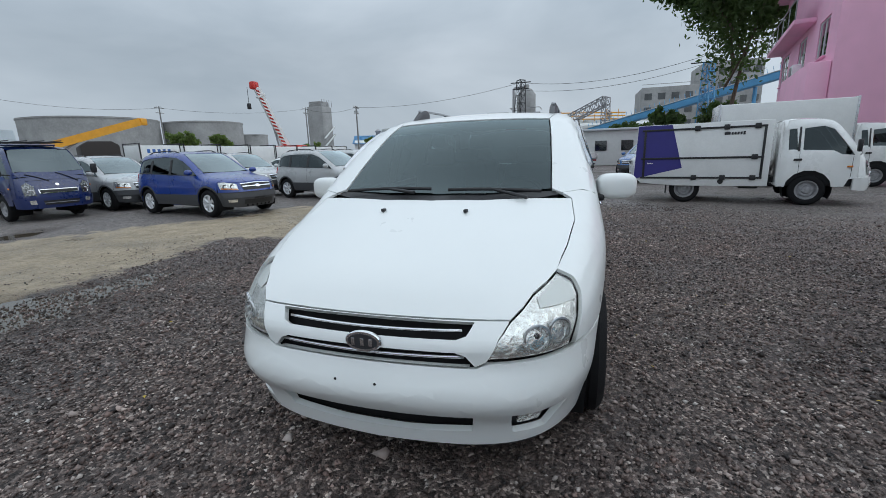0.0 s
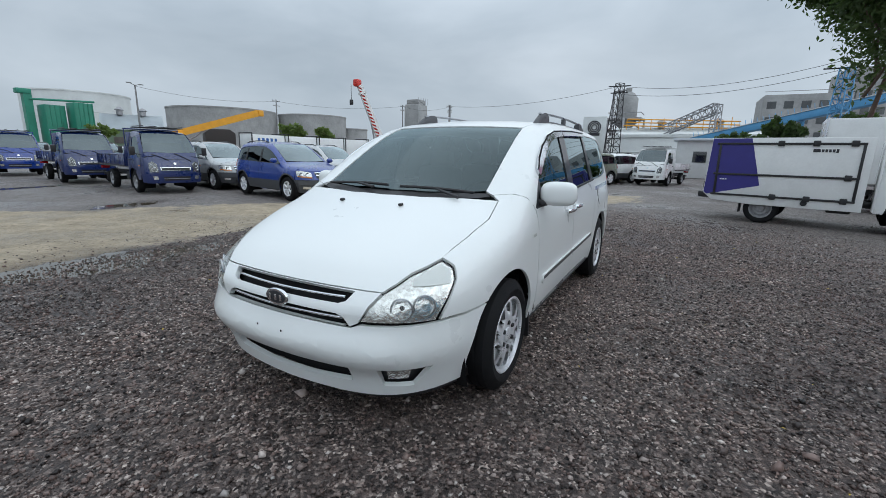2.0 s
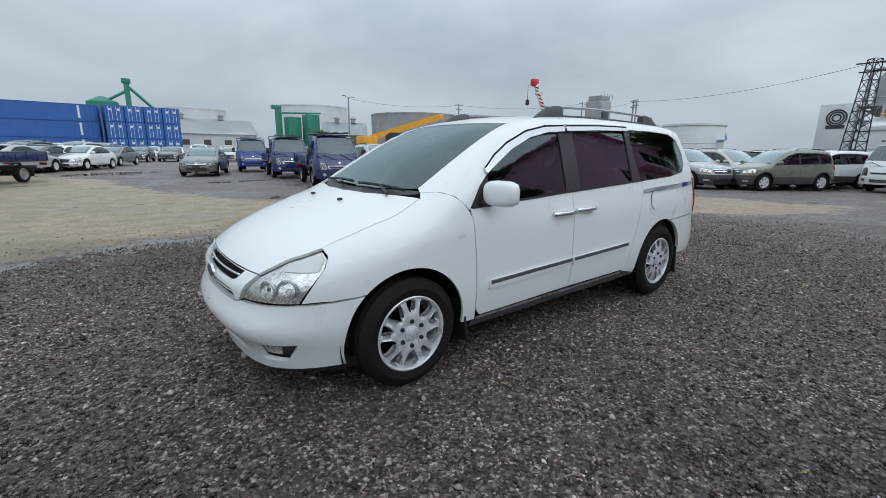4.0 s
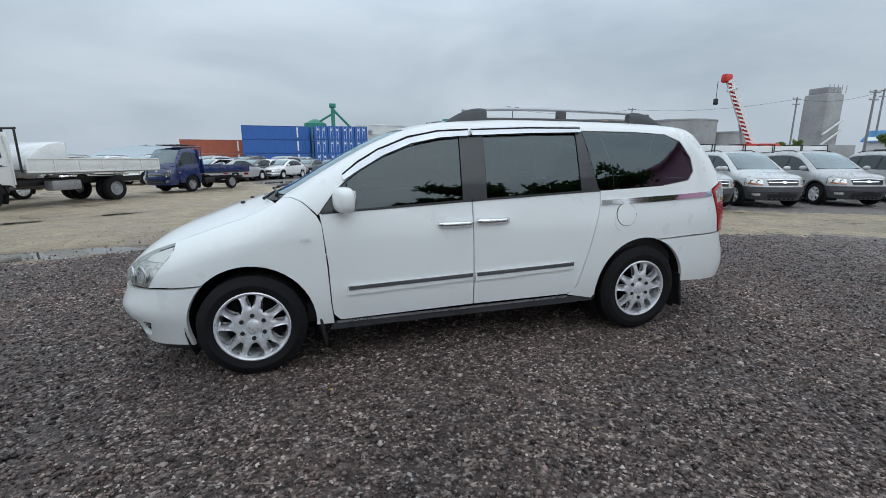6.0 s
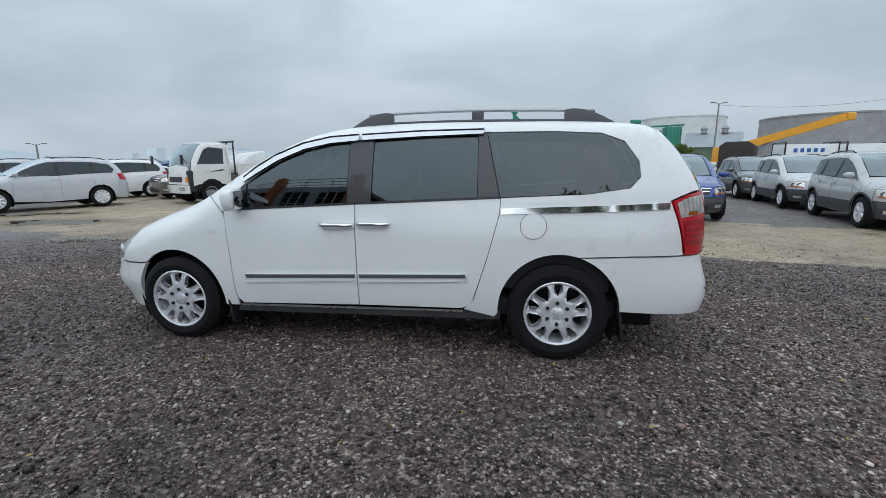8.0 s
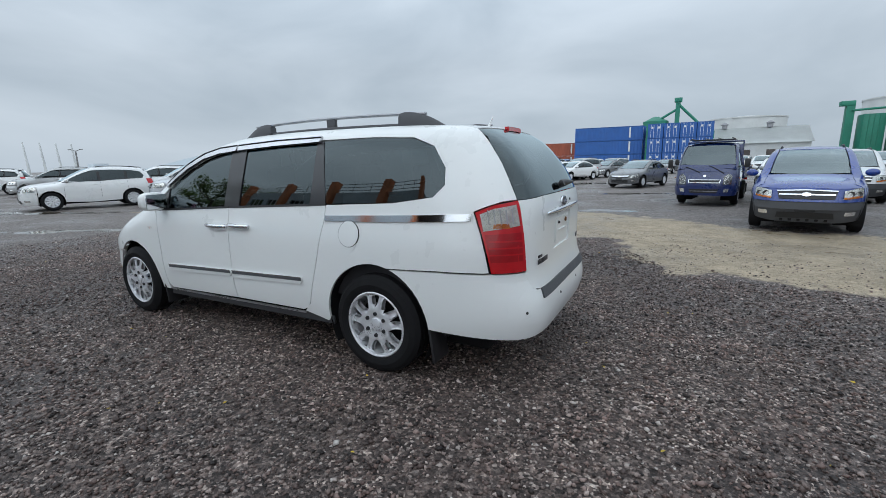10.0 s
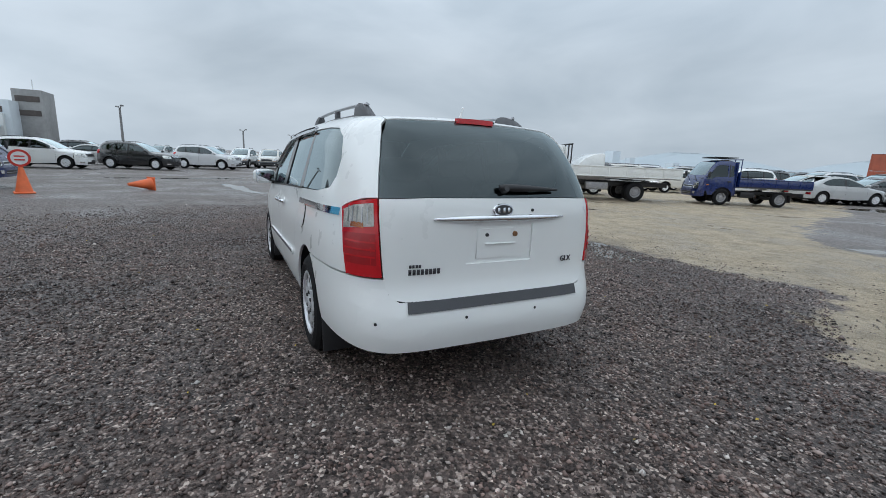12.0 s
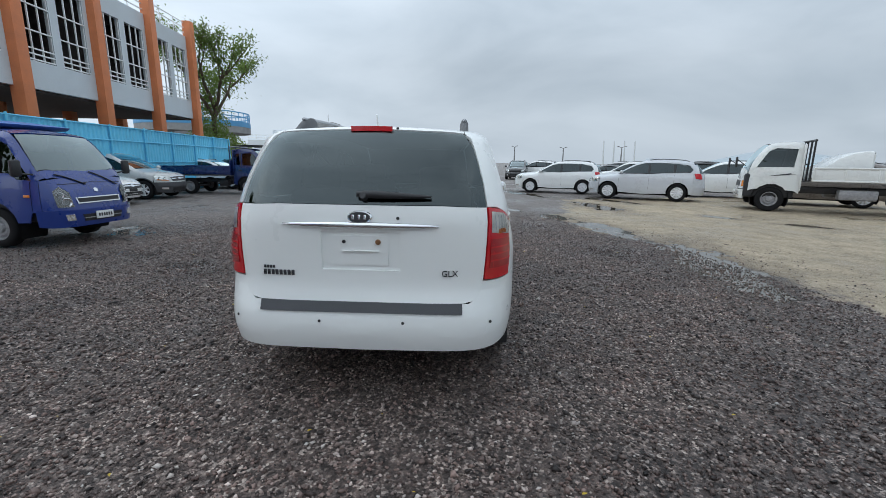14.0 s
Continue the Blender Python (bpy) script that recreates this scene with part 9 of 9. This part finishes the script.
def tree(name, label, x, y, h, spread, material, seed, leaves, leaf=0.13, trunk=0.2, ivy=False):
    r = random.Random(seed)
    t = thing(name, label, "tree")
    bm = bmesh.new()
    tips = []
    def limb(p, d, length, rad, depth):
        n = 4
        q = p
        for k in range(n):
            e = q + d * (length / n)
            add_rod(bm, q, e, rad * (1 - 0.16 * k), rad * (1 - 0.16 * (k + 1)), 7 if depth < 2 else 5, cap=False)
            q = e
            d = (d + Vector((r.uniform(-0.2, 0.2), r.uniform(-0.2, 0.2), r.uniform(-0.04, 0.16)))).normalized()
            if depth >= 1:
                tips.append((q.copy(), length * 0.42))
        if depth < 3:
            for _ in range(r.randint(3, 4)):
                a = r.uniform(0, 2 * math.pi)
                nd = (d * r.uniform(0.5, 0.9) + Vector((math.cos(a), math.sin(a), r.uniform(-0.1, 0.5))) * spread).normalized()
                limb(q - d * r.uniform(0, length * 0.45), nd, length * r.uniform(0.5, 0.72), rad * 0.5, depth + 1)
    limb(Vector((0, 0, 0)), Vector((0.02, 0.03, 1)).normalized(), h * 0.48, trunk, 0)
    part("trunk", bm, M_BARK, t)
    top = max(p.z for p, _ in tips)
    verts, faces = [], []
    def leaf_at(c, size):
        d = Vector((r.gauss(0, 1), r.gauss(0, 1), r.gauss(0, 0.7))).normalized()
        u = d.orthogonal().normalized()
        u.rotate(Matrix.Rotation(r.uniform(0, 6.28), 3, d))
        v = d.cross(u)
        i = len(verts)
        verts.extend([c - u * size, c + v * size * 0.45 + d * size * 0.12, c + u * size, c - v * size * 0.45 + d * size * 0.12])
        faces.extend([(i, i + 1, i + 2), (i, i + 2, i + 3)])
    for _ in range(leaves):
        p, s = r.choice(tips)
        c = p + Vector((r.gauss(0, s * 0.4), r.gauss(0, s * 0.4), r.gauss(0, s * 0.32)))
        leaf_at(c, leaf * r.uniform(0.6, 1.3))
    if ivy:
        for _ in range(leaves // 2):
            a, z = r.uniform(0, 6.28), r.uniform(0.8, h * 0.72)
            w = r.uniform(0.2, 0.62) * (1.3 + 0.6 * math.sin(z * 2.1))
            leaf_at(Vector((math.cos(a) * w, math.sin(a) * w, z)), leaf)
        for _ in range(leaves):
            a, q = r.uniform(0, 6.28), r.random() ** 0.5
            leaf_at(Vector((math.cos(a) * q * 3.0, math.sin(a) * q * 2.6, r.uniform(0.1, 3.9) * (1.1 - q * 0.6))), leaf * 1.2)
    k = h / (top + 0.3)
    me = bpy.data.meshes.new("crown")
    me.from_pydata([tuple(v) for v in verts], [], faces)
    me.materials.append(material)
    ob = new("crown", me)
    ob.parent = t
    t.matrix_basis = pose(x, y, 0) @ Matrix.Diagonal((k, k, k, 1))
    return t


tree("tree", "tall half-bare tree with an ivy-grown trunk and hedge", -23.4, -16.0, 9.8, 0.5, M_LEAF, 5, 7500, 0.085, 0.26, True)
tree("tree", "large dark leafy tree beside a pink building", 38.5, -12.6, 17.5, 0.62, M_LEAFD, 7, 36000, 0.19, 0.2)
for x, y, h, s in ((4.6, -15.5, 7.6, 18), (7.2, -15.0, 9.4, 8), (10.2, -15.6, 9.6, 28), (13.2, -15.4, 9.0, 38)):
    tree("tree", "dark leafy tree behind the yard", x, y, h, 1.0, M_LEAFD, s, 6000, 0.16, 0.2)
for x, y, h, s in ((40, -9, 5.0, 11), (43, -13.5, 5.5, 12), (47, -6.0, 4.2, 13)):
    tree("tree", "bushy dark green tree before a conveyor bridge", x, y, h, 1.0, M_LEAFD, s, 6000, 0.2, 0.14)
for az, d, h, s in ((47.7, 90, 6.6, 21), (44.8, 88, 6.0, 22), (26.6, 78, 4.6, 23), (34.5, 84, 4.2, 24), (67.0, 90, 5.0, 25)):
    x, y = polar(az, d, (-3.75, -2.2))
    tree("tree", "small pale green tree in the distance", x, y, h, 0.9, M_LEAF, s, 2500, 0.3, 0.12)

# ---- gravel and leaves ----


def gravel_bed():
    r = np.random.RandomState(5)
    pts = []
    want = 165000
    while sum(len(p) for p in pts) < want:
        q = np.stack([r.uniform(-8.5, 9.5, 60000), r.uniform(-8.5, 6.5, 60000)], 1)
        # densest on the ground that the camera passes close to, thinning outwards
        ring = np.abs(np.hypot(q[:, 0] / 1.18, q[:, 1] + 0.2) - 3.0)
        q = q[r.uniform(0, 1, len(q)) < np.clip(1.15 - ring / 4.2, 0.03, 1)]
        pts.append(q)
    q = np.concatenate(pts)[:want]
    keep = np.array([not inside(SAND, x, y) for x, y in q]) | (r.uniform(0, 1, len(q)) < 0.10)
    q = q[keep]
    n = len(q)
    size = 0.0055 + 0.022 * r.beta(1.1, 5.0, n) + np.where(r.uniform(0, 1, n) < 0.003, r.uniform(0.008, 0.022, n), 0)
    base = np.array([(1, 0, 0), (-1, 0, 0), (0, 1, 0), (0, -1, 0), (0, 0, 1), (0, 0, -1)], float)
    tri = np.array([(0, 2, 4), (2, 1, 4), (1, 3, 4), (3, 0, 4), (2, 0, 5), (1, 2, 5), (3, 1, 5), (0, 3, 5)])
    v = base[None] * size[:, None, None] * r.uniform(0.55, 1.45, (n, 6, 1)) + r.normal(0, 0.16, (n, 6, 3)) * size[:, None, None]
    v[:, :, 2] *= 0.72
    a = r.uniform(0, 2 * math.pi, n)
    c, s = np.cos(a)[:, None], np.sin(a)[:, None]
    x, y = v[:, :, 0] * c - v[:, :, 1] * s, v[:, :, 0] * s + v[:, :, 1] * c
    v[:, :, 0], v[:, :, 1] = x + q[:, :1], y + q[:, 1:]
    z = np.array([0.012 * noise.noise(Vector((x_ * 0.9, y_ * 0.9, 7))) + 0.02 * noise.noise(Vector((x_ * 0.25, y_ * 0.25, 1))) - 0.012 for x_, y_ in q])
    v[:, :, 2] += (z + size * 0.35)[:, None]
    me = bpy.data.meshes.new("gravel")
    f = (tri[None] + (np.arange(n) * 6)[:, None, None]).reshape(-1, 3)
    me.vertices.add(n * 6)
    me.vertices.foreach_set("co", v.reshape(-1))
    me.loops.add(len(f) * 3)
    me.loops.foreach_set("vertex_index", f.reshape(-1))
    me.polygons.add(len(f))
    me.polygons.foreach_set("loop_start", np.arange(len(f)) * 3)
    me.update()
    me.validate()
    m = bpy.data.materials.new("loose_gravel_stone")
    m.use_nodes = True
    nn, l = m.node_tree.nodes, m.node_tree.links
    g = nn.new("ShaderNodeNewGeometry")
    rm = nn.new("ShaderNodeValToRGB")
    e = rm.color_ramp.elements
    e[0].position, e[0].color = 0.0, (0.012, 0.0105, 0.0105, 1)
    e[1].position, e[1].color = 0.55, (0.152, 0.120, 0.108, 1)
    for pos, col in ((0.84, (0.28, 0.234, 0.212, 1)), (0.965, (0.46, 0.43, 0.40, 1)), (0.994, (0.62, 0.61, 0.58, 1))):
        k = e.new(pos)
        k.color = col
    l.new(g.outputs["Random Per Island"], rm.inputs[0])
    p = nn["Principled BSDF"]
    where = nn.new("ShaderNodeTexCoord")
    hue, broad = nn.new("ShaderNodeTexNoise"), nn.new("ShaderNodeTexNoise")
    hue.inputs["Scale"].default_value, broad.inputs["Scale"].default_value, broad.inputs["Detail"].default_value = 2.6, 0.45, 5.0
    tone, wash = nn.new("ShaderNodeValToRGB"), nn.new("ShaderNodeValToRGB")
    for node, src, lo, hi, c0, c1 in ((tone, hue, 0.38, 0.62, (0.98, 0.97, 0.97), (1.16, 1.0, 0.96)), (wash, broad, 0.36, 0.64, (0.55, 0.54, 0.54), (1.12, 1.10, 1.09))):
        l.new(where.outputs["Object"], src.inputs["Vector"])
        l.new(src.outputs["Fac"], node.inputs[0])
        for el, pos, c in zip(node.color_ramp.elements, (lo, hi), (c0, c1)):
            el.position, el.color = pos, (*c, 1)
    last = rm.outputs[0]
    for node in (tone, wash):
        mul = nn.new("ShaderNodeMixRGB")
        mul.blend_type = "MULTIPLY"
        mul.inputs[0].default_value = 1.0
        l.new(last, mul.inputs[1])
        l.new(node.outputs[0], mul.inputs[2])
        last = mul.outputs[0]
    l.new(last, p.inputs["Base Color"])
    damp = nn.new("ShaderNodeMapRange")
    damp.inputs["From Min"].default_value, damp.inputs["From Max"].default_value = 0.36, 0.6
    damp.inputs["To Min"].default_value, damp.inputs["To Max"].default_value = 0.24, 0.5
    l.new(broad.outputs["Fac"], damp.inputs["Value"])
    l.new(damp.outputs[0], p.inputs["Roughness"])
    p.inputs["Specular IOR Level"].default_value = 0.36
    me.materials.append(m)
    return tagged(new("gravel", me), "loose dark crushed gravel with pale chips", "gravel", kind="stuff")


gravel_bed()


def leaf_litter():
    r = random.Random(12)
    bm = bmesh.new()
    for _ in range(150):
        x, y = r.uniform(-7, 8), r.uniform(-7, 4)
        if abs(x) < 2.7 and abs(y) < 1.0:
            continue
        s, a = r.uniform(0.008, 0.02), r.uniform(0, 6.28)
        m = Matrix.Translation((x, y, 0.012)) @ Matrix.Rotation(a, 4, "Z") @ Matrix.Rotation(r.uniform(-0.5, 0.5), 4, "X")
        v = [bm.verts.new(m @ Vector(p)) for p in ((-s, 0, 0), (-s * 0.2, s * 0.5, s * 0.2), (s, 0, 0), (-s * 0.2, -s * 0.5, s * 0.15))]
        bm.faces.new((v[0], v[3], v[2], v[1]))
    ob = part("leaf_litter", bm, surf("yellowed_leaf", (0.42, 0.30, 0.03), 0.6, vary=0.4, scale=4, bump=0.0), None)
    return tagged(ob, "small yellowed leaves scattered on gravel", "leaves", kind="stuff")


leaf_litter()
